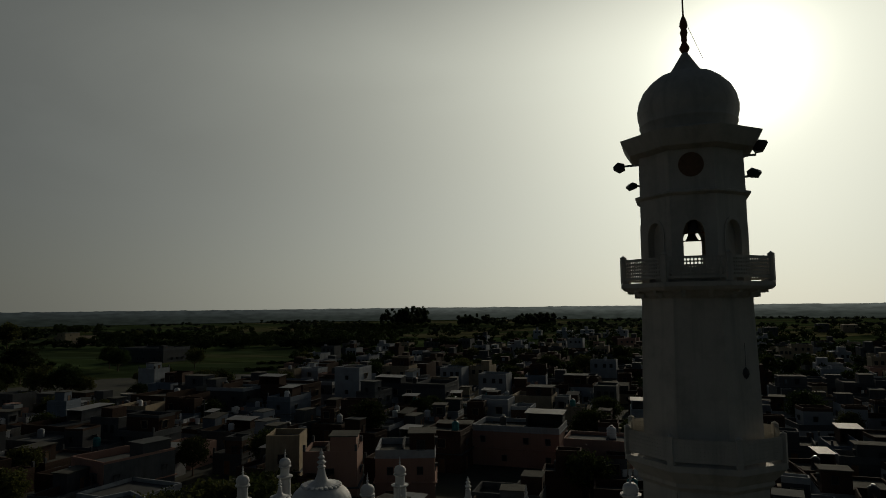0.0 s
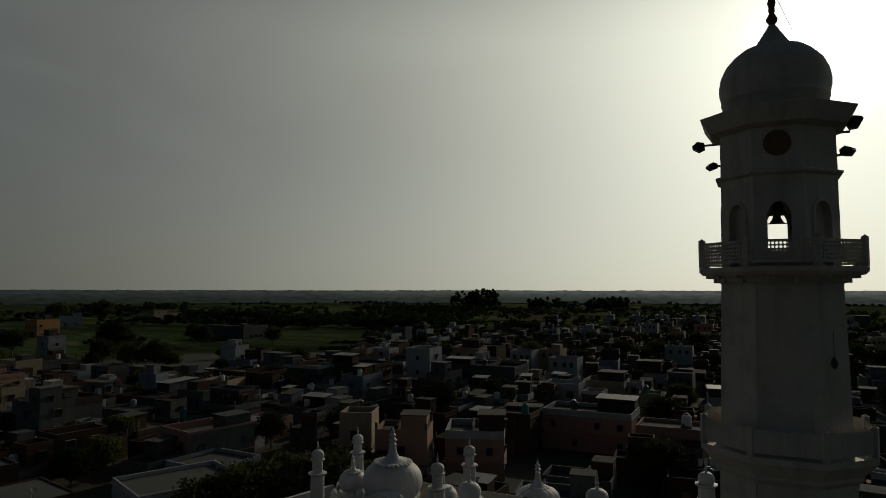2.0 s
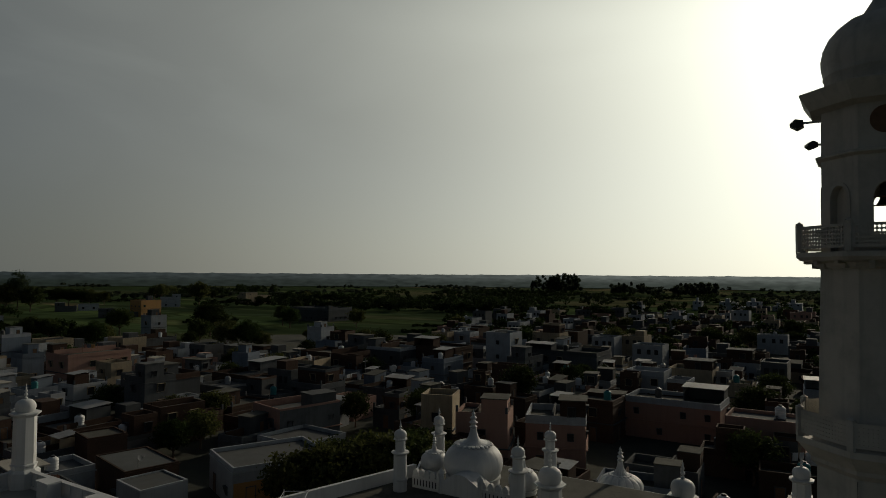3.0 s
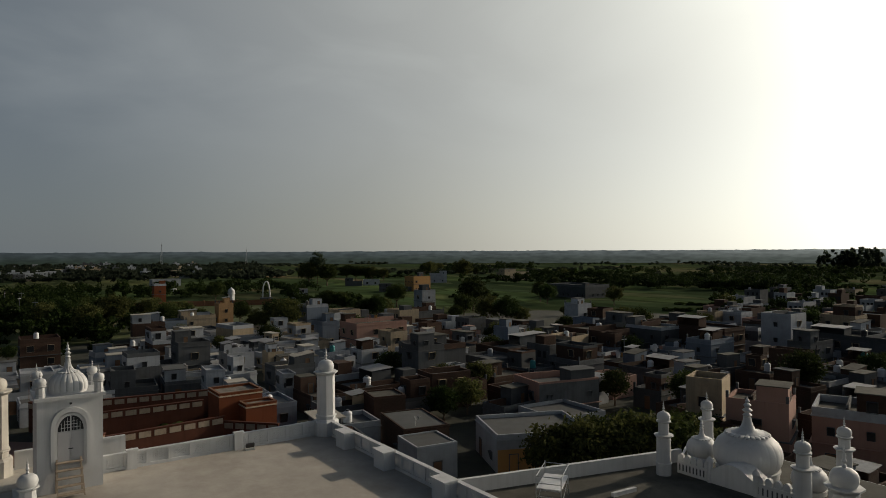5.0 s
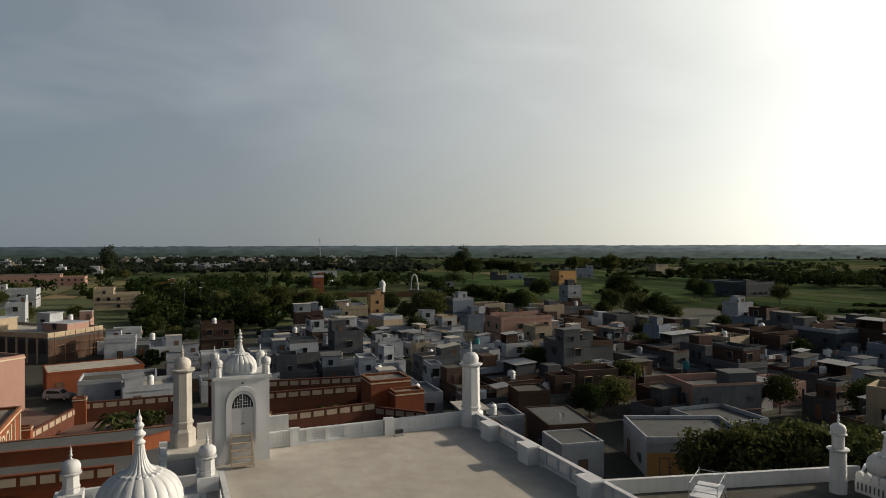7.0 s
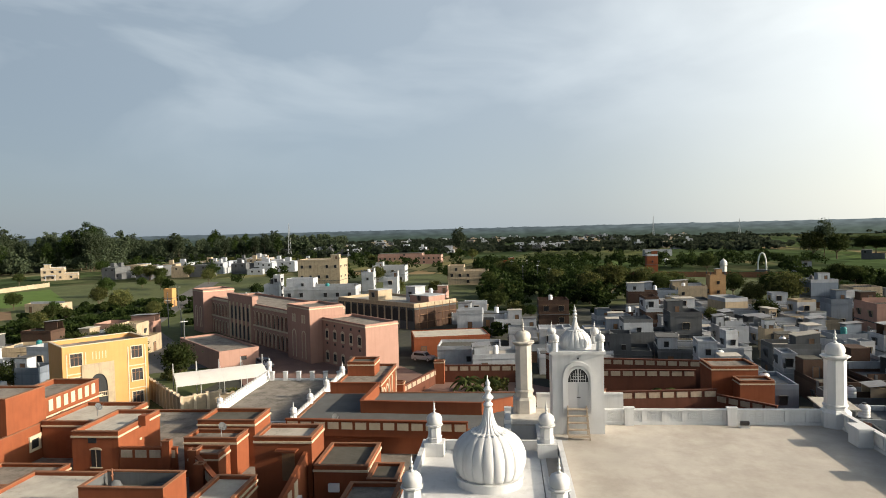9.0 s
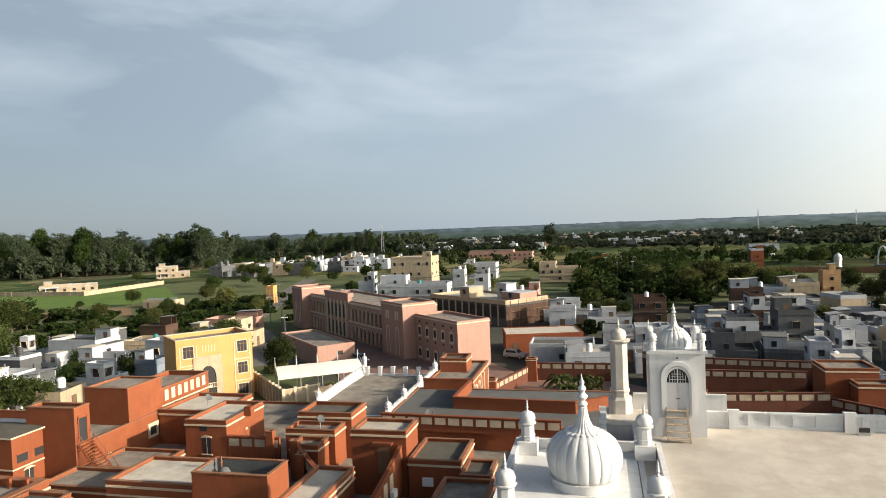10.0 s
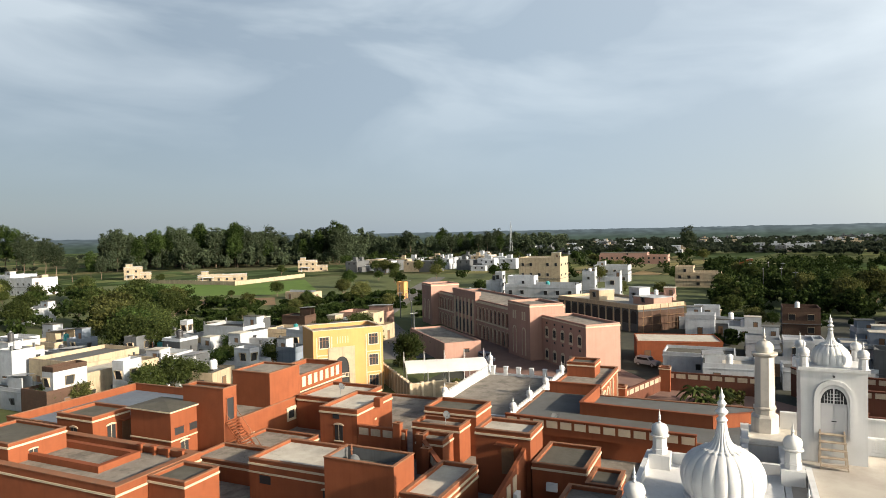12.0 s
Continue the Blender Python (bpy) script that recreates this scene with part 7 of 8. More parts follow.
for i in range(34):                                   # hedges and tree belts along the field edges
    far = i > 11
    az, d, lie = r.uniform(22, 66), r.uniform(430, 900) if far else r.uniform(270, 600), r.uniform(-0.25, 0.25)
    tall = r.uniform(3.5, 8.5) if far else r.uniform(1.0, 2.6)
    for k in range(r.choice((6, 10, 16))):
        x, y = -math.sin(radians(az)) * d + k * 4.5 * math.cos(radians(az) + lie), math.cos(radians(az)) * d + k * 4.5 * math.sin(radians(az) + lie)
        if free(x, y, 3):
            spots.append((x, y, r.uniform(4.5, 7) if far else r.uniform(2.5, 4), tall * r.uniform(0.7, 1.2)))
scatter(90, 79, 93, 138, 260, 2, 4, 1.5, 4.0)
scatter(24, 62, 67, 240, 330, 3, 5, 3, 7)
scatter(16, 40, 66, 560, 900, 4, 8, 4, 8)
scatter(60, 93, 110, 330, 760, 4, 8, 5, 9)
scatter(40, 112, 122, 420, 700, 4, 8, 5, 9)
scatter(60, 134, 152, 190, 420, 4, 8, 5, 9)
scatter(150, 116, 136, 180, 268, 2, 5, 1.2, 3.2)
woods("grove", spots, 300, 0.5, LEAF_DARK, "dark groves between the town and the fields", 5)
spots = []
scatter(200, 121.5, 142, 535, 650, 5, 9, 7, 20)
scatter(210, 121.5, 142, 600, 760, 6, 11, 14, 34)
scatter(170, 104, 122, 720, 900, 6, 11, 12, 27)
woods("woodland", spots, 430, 0.58, LEAF_GREY, "tall mixed woodland along the skyline", 6)
spots = []
for i in range(150):      # hedges, orchards and copses out towards the horizon, in rows
    az, d = r.uniform(-25, 155), 620 + 660 * r.random() ** 0.8
    slope = r.uniform(-0.35, 0.35)
    c, q = math.cos(radians(az) + slope), math.sin(radians(az) + slope)
    for k in range(r.choice((1, 2, 4, 7, 11))):
        w = r.uniform(5, 9)
        spots.append((-math.sin(radians(az)) * d + k * 11 * c, math.cos(radians(az)) * d + k * 11 * q, w, r.uniform(3, 7)))
for i in range(330):      # the wooded plain beyond the groves
    az, d = r.uniform(70, 116), 600 + 680 * r.random() ** 0.9
    slope = r.uniform(-0.3, 0.3)
    c, q = math.cos(radians(az) + slope), math.sin(radians(az) + slope)
    for k in range(r.choice((1, 2, 3, 6))):
        spots.append((-math.sin(radians(az)) * d + k * 10 * c, math.cos(radians(az)) * d + k * 10 * q, r.uniform(5, 10), r.uniform(4, 9)))
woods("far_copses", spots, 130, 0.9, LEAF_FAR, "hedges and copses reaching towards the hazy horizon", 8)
spots = []
for i in range(90):       # big clump on the skyline beyond the town
    spots.append((*((-331 + r.gauss(0, 14), 790 + r.gauss(0, 22)) if i < 40 else (-250 + r.gauss(0, 10), 825 + r.gauss(0, 20)) if i < 58 else (-185 + r.gauss(0, 24), 830 + r.gauss(0, 20))), r.uniform(4, 9), r.uniform(12, 31) if i < 40 else r.uniform(9, 20)))
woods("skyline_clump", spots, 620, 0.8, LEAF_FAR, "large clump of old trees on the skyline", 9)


def far_houses():
    """Villages too far off to count, as plain flat-roofed blocks."""
    r = random.Random(11)
    g = Geo()
    villages = [(-404, -231, 14), (-409, -200, 16), (-395, -172, 12), (-440, -160, 16), (-372, -224, 8), (-480, -190, 10)]
    for v in range(40):
        az, d = (r.uniform(76, 114), 680 + 560 * r.random()) if v < 34 else (r.uniform(-25, 26), 480 + 300 * r.random())
        villages.append((-math.sin(radians(az)) * d, math.cos(radians(az)) * d, r.choice((3, 5, 9))))
    for vx, vy, n in villages:
        for i in range(n):
            x, y = vx + r.gauss(0, 17), vy + r.gauss(0, 17)
            if math.hypot(x, y) < 290 or -340 < x < -190 and -345 < y < -140:
                continue
            w, k, h = r.uniform(3, 6), r.uniform(3, 6), r.choice((3.4, 3.6, 6.6, 7))
            s = r.choice((0, 0, 1, 2))
            g.box(x - w, x + w, y - k, y + k, 0, h, s)
            if r.random() < 0.5:
                g.box(x - w * 0.4, x + w * 0.1, y - k * 0.4, y + k * 0.2, h, h + 2.4, s)
            for q in (-0.5, 0.4):
                g.box(x + w, x + w + 0.04, y + q * k, y + q * k + 1.1, h - 2, h - 0.9, 3)
                g.box(x + q * w, x + q * w + 1.1, y - k - 0.04, y - k, h - 2, h - 0.9, 3)
    return tagged(part("far_village", g, (LIME, CREAM, CEMENT, GLASS_AND_SHADE)), "pale flat-roofed village houses among far trees", "houses", kind="stuff")



def far_quarter():
    """The back of the town, too far off and too many to count: flat-roofed houses with parapets, roof rooms and windows."""
    r = random.Random(21)
    g = Geo()
    n = tries = 0
    while n < 330 and tries < 9000:
        tries += 1
        az, d = (r.uniform(-26, 34), 160 + 330 * r.random() ** 1.1) if tries % 3 else (r.uniform(34, 80), 110 + 125 * r.random())
        x, y = -math.sin(radians(az)) * d, math.cos(radians(az)) * d
        if not in_town(x, y):
            continue
        w, k = r.uniform(2.6, 5.0), r.uniform(2.6, 5.0)
        if not free(x, y, max(w, k) * 0.8):
            continue
        TAKEN.append((x, y, w, k))
        h = r.choice((3.0, 3.3, 3.6, 4.0, 4.2, 6.2))
        s = r.choice((0, 0, 0, 1, 2, 2, 2, 4, 4, 5))
        g.box(x - w, x + w, y - k, y + k, 0, h - 0.6, s)
        g.ring(x - w, x + w, y - k, y + k, h - 0.6, h, 0.2, s)
        g.box(x - w + 0.2, x + w - 0.2, y - k + 0.2, y + k - 0.2, h - 0.62, h - 0.55, 6)
        if r.random() < 0.5:
            a, b = r.uniform(-0.5, 0.5) * w, r.uniform(-0.5, 0.5) * k
            g.box(x + a - w * 0.4, x + a + w * 0.4, y + b - k * 0.4, y + b + k * 0.4, h - 0.6, h + r.uniform(1.2, 2.4), r.choice((s, 2, 4)))
        if r.random() < 0.35:
            a, b = r.uniform(-0.6, 0.6) * w, r.uniform(-0.6, 0.6) * k
            g.lathe([(0.55, h - 0.6), (0.55, h + 0.7), (0.25, h + 0.9)], 8, x + a, y + b, slot=0)
        for q in (-0.55, 0.1, 0.6):
            g.box(x + q * w - 0.5, x + q * w + 0.5, y - k - 0.03, y - k, h - 2.6, h - 1.3, 3)
        n += 1
    return tagged(part("far_town_quarter", g, (LIME, CREAM, CEMENT, GLASS_AND_SHADE, BRICK, PINK, GREYROOF)), "crowded flat-roofed houses at the back of the town", "houses", kind="stuff")


far_quarter()
far_houses()


def haze_backdrop(rad, base, strength, seed):
    """The far plain, far behind everything else: a low even ring with a faint uneven skyline, its haze painted as glow.
    """
    m = bpy.data.materials.new("painted_haze")
    m.use_nodes = True
    nt = m.node_tree
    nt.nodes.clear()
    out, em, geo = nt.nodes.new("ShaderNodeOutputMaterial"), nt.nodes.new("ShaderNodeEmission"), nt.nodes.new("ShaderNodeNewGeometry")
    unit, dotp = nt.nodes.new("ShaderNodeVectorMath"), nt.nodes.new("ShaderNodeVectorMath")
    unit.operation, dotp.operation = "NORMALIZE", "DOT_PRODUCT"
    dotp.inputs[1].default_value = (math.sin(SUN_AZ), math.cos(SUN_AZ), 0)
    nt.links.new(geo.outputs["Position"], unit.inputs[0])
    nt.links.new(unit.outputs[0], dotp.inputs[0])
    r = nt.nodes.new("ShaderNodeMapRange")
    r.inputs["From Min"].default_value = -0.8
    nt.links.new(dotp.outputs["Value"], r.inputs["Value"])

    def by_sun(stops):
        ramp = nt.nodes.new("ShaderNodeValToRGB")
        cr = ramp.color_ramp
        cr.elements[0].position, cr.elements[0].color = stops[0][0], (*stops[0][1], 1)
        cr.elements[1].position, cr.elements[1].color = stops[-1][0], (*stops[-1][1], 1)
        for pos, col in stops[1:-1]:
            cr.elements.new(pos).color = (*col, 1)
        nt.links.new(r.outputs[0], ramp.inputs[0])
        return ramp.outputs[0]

    # haze put into the emission: greener low, paler higher, brighter towards the sun
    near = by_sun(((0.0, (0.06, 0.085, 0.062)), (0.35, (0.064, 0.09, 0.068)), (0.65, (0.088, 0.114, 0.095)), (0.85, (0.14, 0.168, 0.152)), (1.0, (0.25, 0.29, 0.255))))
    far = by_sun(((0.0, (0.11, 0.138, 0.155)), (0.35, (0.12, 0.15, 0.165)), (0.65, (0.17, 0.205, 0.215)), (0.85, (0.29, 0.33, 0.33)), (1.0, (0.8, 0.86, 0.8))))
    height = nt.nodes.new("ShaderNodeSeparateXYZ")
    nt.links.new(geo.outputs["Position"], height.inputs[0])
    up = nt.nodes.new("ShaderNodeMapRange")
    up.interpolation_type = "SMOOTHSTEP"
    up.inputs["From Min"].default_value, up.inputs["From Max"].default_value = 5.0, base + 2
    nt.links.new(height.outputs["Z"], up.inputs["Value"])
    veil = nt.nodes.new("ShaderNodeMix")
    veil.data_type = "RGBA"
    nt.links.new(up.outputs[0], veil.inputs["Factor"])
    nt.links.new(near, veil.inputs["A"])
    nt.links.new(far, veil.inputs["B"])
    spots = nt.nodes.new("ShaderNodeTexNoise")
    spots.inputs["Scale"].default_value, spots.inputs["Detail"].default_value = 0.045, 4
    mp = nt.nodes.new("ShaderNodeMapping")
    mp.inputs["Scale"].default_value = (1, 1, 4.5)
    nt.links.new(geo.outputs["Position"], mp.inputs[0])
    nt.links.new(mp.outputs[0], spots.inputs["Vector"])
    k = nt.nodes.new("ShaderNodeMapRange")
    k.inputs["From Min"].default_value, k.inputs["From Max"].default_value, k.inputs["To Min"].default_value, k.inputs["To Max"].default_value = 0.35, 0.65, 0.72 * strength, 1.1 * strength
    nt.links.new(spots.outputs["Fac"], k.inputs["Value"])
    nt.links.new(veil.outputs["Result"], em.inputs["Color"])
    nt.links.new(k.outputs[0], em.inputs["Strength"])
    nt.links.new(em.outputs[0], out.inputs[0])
    v, f, n = [], [], 1400
    for i in range(n):
        a = 2 * math.pi * i / n
        x, y = rad * math.cos(a), rad * math.sin(a)
        h = base + 1.2 * max(0.0, noise.noise((x * 0.006, y * 0.006, seed))) + 1.6 * max(0.0, noise.noise((x * 0.03, y * 0.03, 5))) + 1.8 * max(0.0, noise.noise((x * 0.12, y * 0.12, 9)))
        v += [(x, y, 0), (x, y, h)]
        j = (i + 1) % n
        f.append((2 * i, 2 * i + 1, 2 * j + 1, 2 * j))
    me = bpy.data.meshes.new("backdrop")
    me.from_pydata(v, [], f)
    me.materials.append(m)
    tagged(new("backdrop", me), "glowing backdrop ring painted with blue-grey haze along the horizon", "backdrop", kind="structure")


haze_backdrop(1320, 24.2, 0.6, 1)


def arcaded_hall():
    """A long two-storey hall: arches along the front, cream cornice, brick side under scaffolding, rooms on the roof."""
    t = thing("arcaded_hall", -160.8, -23.2, 0, math.degrees(math.atan2(-26, -21)), "unfinished cream and brick hall with a row of arches", "building")
    L, W, H = 31, 15, 5.9
    part("body", Geo().box(0, L, -W, 0, 0, H), CEMENT, t)
    part("side_wall", Geo().box(-0.08, 0, -W, 0, 0, H - 0.9), BRICK, t)
    part("cornice", Geo().ring(-0.35, L + 0.3, -W - 0.3, 0.35, H - 0.35, H - 0.1, 0.6), CREAM, t)
    part("parapet", Geo().ring(-0.05, L + 0.05, -W - 0.05, 0.05, H - 0.1, H + 0.7, 0.25), CREAM, t)
    part("roof", Geo().box(0.2, L - 0.2, -W + 0.2, -0.2, H - 0.05, H + 0.05), PALEROOF, t)
    n = 11
    for i in range(n):
        x = (i + 0.5) * L / n
        # dark sheet on the solid body in place of a shaded arch
        part("arch_opening", Geo().extrude(arch(2.0, 3.0, 1.0), (x, 0.0, 2.1), (1, 0, 0), (0, 1, 0), 0.02), GLASS_AND_SHADE, t)
        part("pilaster", Geo().box(x + L / n / 2 - 0.2, x + L / n / 2 + 0.2, 0.0, 0.16, 0, H - 0.35), CREAM, t)
    for u, v, w, d, k, m in ((9, -9, 3.6, 3.6, 3.9, LIME), (20, -6, 4, 5, 2.8, CREAM), (4.5, -9, 7, 6, 1.9, PINK)):
        room = part("roof_room", Geo().box(u - w / 2, u + w / 2, v - d / 2, v + d / 2, H, H + k), m, t)
        part("roof", Geo().box(u - w / 2 - 0.2, u + w / 2 + 0.2, v - d / 2 - 0.2, v + d / 2 + 0.2, H + k, H + k + 0.15), LIME, room)
        part("window", WINDOW_MESHES[0], LIME, room, at=pose(u, v + d / 2, H + k * 0.35, 0, 0, 90))
    s = thing("scaffolding", -160.8, -23.2, 0, math.degrees(math.atan2(-26, -21)), "bamboo scaffolding against a brick wall", "scaffolding")
    for i in range(6):
        part("pole", Geo().rod((-1.0, -0.8 - 2.7 * i, 0), (-1.0, -0.8 - 2.7 * i, 6.6), 0.07, 5), TIMBER, s)
    for z in (1.9, 3.8, 5.6):
        part("ledger", Geo().rod((-1.0, -0.4, z), (-1.0, -W, z + 0.1), 0.06, 5), TIMBER, s)


arcaded_hall()


def boundary_wall(points, h, mat, label, post=0.0):
    """A garden wall that runs from point to point, with piers and a coping."""
    t = thing("boundary_wall", points[0][0], points[0][1], 0, 0, label, "wall")
    o = Vector(points[0])
    for p, q in zip(points, points[1:]):
        p, q = Vector(p) - o, Vector(q) - o
        run, turn = (q - p).length, math.degrees(math.atan2(q.y - p.y, q.x - p.x))
        part("wall", Geo().box(0, run, -0.12, 0.12, 0, h), mat, t, at=pose(p.x, p.y, 0, 0, 0, turn))
        part("coping", Geo().box(0, run, -0.2, 0.2, h, h + 0.12), mat, t, at=pose(p.x, p.y, 0, 0, 0, turn))
        if post:
            for i in range(int(run / post) + 1):
                part("pier", Geo().box(i * post - 0.22, i * post + 0.22, -0.22, 0.22, 0, h + 0.35), mat, t, at=pose(p.x, p.y, 0, 0, 0, turn))


def villa(x, y, turn, w, d, storeys, label, wing):
    """A cream villa: main block with white parapet band, lower wing, porch slab on posts, windows under small sunshades."""
    t = thing("villa", x, y, 0, turn, label, "house", "villas by the crop field")
    h = 3.4 * storeys
    for name, x0, x1, y0, y1, top in (("main_block", -d / 2, d / 2, -w / 2, w / 2, h), ("wing", -d / 2 + 1, d / 2 - 1, w / 2, w / 2 + wing, 3.3)):
        body = part(name, Geo().box(x0, x1, y0, y1, 0, top), CREAM, t)
        part("roof", Geo().box(x0 + 0.2, x1 - 0.2, y0 + 0.2, y1 - 0.2, top, top + 0.05), PALEROOF, body)
        part("parapet", Geo().ring(x0, x1, y0, y1, top, top + 0.7, 0.2), CREAM, body)
        part("coping", Geo().ring(x0 - 0.12, x1 + 0.12, y0 - 0.12, y1 + 0.12, top + 0.7, top + 0.82, 0.36), LIME, body, "white coping")
        part("band", Geo().ring(x0 - 0.3, x1 + 0.3, y0 - 0.3, y1 + 0.3, top - 0.3, top - 0.12, 0.4), LIME, body, "white slab edge")
        for f in range(max(1, round(top / 3.4))):
            n = max(1, int((y1 - y0) / 3.6))
            for i in range(n):
                part("window", WINDOW_MESHES[1], CREAM, body, at=(x1, y0 + (i + 0.5) * (y1 - y0) / n, f * 3.4 + 1.0))
            n = max(1, int((x1 - x0) / 4))
            for i in range(n):
                part("window", WINDOW_MESHES[1], CREAM, body, at=pose(x0 + (i + 0.5) * (x1 - x0) / n, y1, f * 3.4 + 1.0, 0, 0, 90))
    part("porch_slab", Geo().box(d / 2, d / 2 + 3.0, -w * 0.3, w * 0.15, 2.9, 3.15), LIME, t)
    for v in (-w * 0.28, w * 0.13):
        part("porch_post", Geo().box(-0.18, 0.18, -0.18, 0.18, 0, 2.9), LIME, t, at=(d / 2 + 2.7, v, 0))
    room = part("stair_room", Geo().box(-1.6, 1.6, -w * 0.25 - 1.7, -w * 0.25 + 1.7, h, h + 2.5), CREAM, t)
    part("roof", Geo().box(-1.9, 1.9, -w * 0.25 - 2.0, -w * 0.25 + 2.0, h + 2.5, h + 2.65), LIME, room)
    return t


villa(-286, -339, 42, 9, 11, 2, "cream two-storey villa with a white parapet band", 5)
villa(-275.7, -266.8, 38, 13, 10, 1, "long cream single-storey villa with a stair room", 12)
villa(-370, -271.3, 30, 12, 11, 2, "cream two-storey villa with a porch", 7)
boundary_wall([(-262, -302), (-258, -234), (-318, -236)], 2.0, CREAM, "cream garden wall with piers round the villa", 4.0)
boundary_wall([(-232, -100), (-236, -57)], 3.2, LIME, "long limewashed compound wall with piers", 4.5)


# ---- smaller things ----
def dish(x, y, z, turn):
    """A satellite dish: shallow bowl, feed arm and pole."""
    t = thing("satellite_dish", x, y, z, turn, "pale satellite dish on a short pole", "satellite dish", "satellite dishes")
    part("pole", Geo().rod((0, 0, 0), (0, 0, 0.9), 0.04, 6), STEEL, t)
    prof = [(0.02, 0.0), (0.16, 0.02), (0.28, 0.06), (0.38, 0.12), (0.39, 0.135), (0.28, 0.08), (0.02, 0.02)]
    part("bowl", soften(Geo().lathe(prof, 20).mesh("bowl", CEMENT), 60), CEMENT, t, at=pose(0.1, 0, 0.9, 0, 55, 0))
    part("feed_arm", Geo().rod((0.1, 0, 0.6), (0.75, 0, 1.25), 0.02, 5), STEEL, t)
    return t


for x, y, z, turn in ((-56.0, -25.8, 6.9, 60), (-48.6, -30.0, 4.55, 70), (-62.0, -17.0, 6.0, 40), (-59.8, -40.0, 7.6, 80), (-65.0, 42.0, 4.4, 20), (-98.0, 65.0, 8.2, 10)):
    dish(x, y, z, turn)


def car(x, y, z, turn, paint, label):
    """A parked estate car: body with bonnet and cabin, windows, lamps and four wheels."""
    t = thing("car", x, y, z, turn, label, "car")
    outline = [(-2.1, 0.35), (2.1, 0.35), (2.15, 0.75), (2.0, 0.95), (1.0, 1.05), (0.45, 1.6), (-1.75, 1.65), (-2.1, 1.0)]
    body = Geo().extrude(outline, (0, -0.86, 0), (1, 0, 0), (0, 1, 0), 1.72)
    part("body", soften(body.mesh("body", paint), 35), paint, t)
    for s in (-1, 1):
        part("side_window", Geo().extrude([(-1.55, 1.1), (0.75, 1.1), (0.38, 1.5), (-1.5, 1.54)], (0, s * 0.865, 0), (1, 0, 0), (0, s, 0), 0.01), GLASS_AND_SHADE, t)
        part("headlight", Geo().box(2.08, 2.16, s * 0.7 - 0.15, s * 0.7 + 0.15, 0.7, 0.85), TANKWHITE, t)
        for a in (-1.3, 1.35):
            w = part("wheel", Geo().lathe([(0.33, -0.1), (0.33, 0.1)], 18), BLACK, t, at=pose(a, s * 0.8, 0.33, 90, 0, 0))
            part("rim", Geo().lathe([(0.2, -0.11), (0.2, 0.11)], 12), STEEL, w)
    part("windscreen", Geo().add([(1.0, -0.72, 1.08), (1.0, 0.72, 1.08), (0.5, 0.68, 1.56), (0.5, -0.68, 1.56)], [(0, 1, 2, 3)]), GLASS_AND_SHADE, t, at=(0.02, 0, 0.01))
    return t


car(-122.5, -16.2, 0.2, 70, CARPAINT, "white estate car, greyed for shade, parked by the brown wall")
car(-117.0, -45.0, 0.2, 45, BLUEWASH, "small grey car parked before the school")


def palm(x, y, h, seed):
    """A low palm: stub trunk and arching feathered fronds, each frond a part."""
    r = random.Random(seed)
    t = thing("palm", x, y, 0.3, r.uniform(0, 360), "green garden palm with arching fronds", "palm", "garden palms")
    part("trunk", Geo().rod((0, 0, 0), (0, 0, h * 0.4), 0.16, 8, r2=0.12), BARK, t)
    for i in range(13):
        a = 2 * math.pi * i / 13 + r.uniform(-0.2, 0.2)
        lift = r.uniform(0.2, 1.0)
        g = Geo()
        prev = Vector((0, 0, h * 0.4))
        for k in range(1, 8):
            q = k / 7
            p = Vector((math.cos(a) * h * 0.55 * q, math.sin(a) * h * 0.55 * q, h * 0.4 + h * 0.55 * lift * q - h * 0.5 * q * q))
            side = Vector((-math.sin(a), math.cos(a), 0)) * h * 0.11 * (1 - 0.6 * q)
            drop = Vector((0, 0, -h * 0.05))
            g.add([prev, p, p + side + drop, prev + side + drop], [(0, 1, 2, 3)])
            g.add([prev, p, p - side + drop, prev - side + drop], [(3, 2, 1, 0)])
            prev = p
        part("frond", g, LEAF, t)
    return t


for i, (x, y, h) in enumerate(((-97.5, -6.5, 4.6), (-94.5, -5.2, 3.6), (-99.0, -3.5, 4.0), (-90.5, -3.0, 3.2), (-88.0, 15.5, 4.2), (-91.0, 21.0, 4.4), (-88.5, 24.0, 3.6))):
    palm(x, y, h, i)
for i, (x, y) in enumerate(((-91, -38), (-92, -40), (-95, -33), (-100, -2), (-86, 3), (-84, 7), (-90, 18), (-108, -58), (-104, -62), (-80, -66), (-75, -80), (-70, -84), (-88, -82))):
    t = thing("shrub", x, y, 0.2, i * 40, "rounded green garden shrub", "shrub", "garden shrubs")
    part("foliage", SHRUB[i % 2], LEAF, t)


def far_mast(x, y, h):
    """A lattice mast: three legs, cross braces and an aerial."""
    t = thing("lattice_mast", x, y, 0, 0, "thin grey lattice mast on the skyline", "mast", "skyline masts")
    top = h * 0.9
    for i in range(3):
        a = 2 * math.pi * i / 3
        part("leg", Geo().rod((2 * math.cos(a), 2 * math.sin(a), 0), (0.4 * math.cos(a), 0.4 * math.sin(a), top), 0.22, 4), STEEL, t)
    for k in range(8):
        z, r = top * k / 8, 2 - 1.6 * k / 8
        part("brace", Geo().rod((r, 0, z), (-r * 0.5, r * 0.87, z + top / 8), 0.1, 4), STEEL, t)
    part("aerial", Geo().rod((0, 0, top), (0, 0, h), 0.15, 4), STEEL, t)
    return t


far_mast(-1110, 240, 40)
far_mast(-1180, 400, 33)
far_mast(-620, -210, 34)


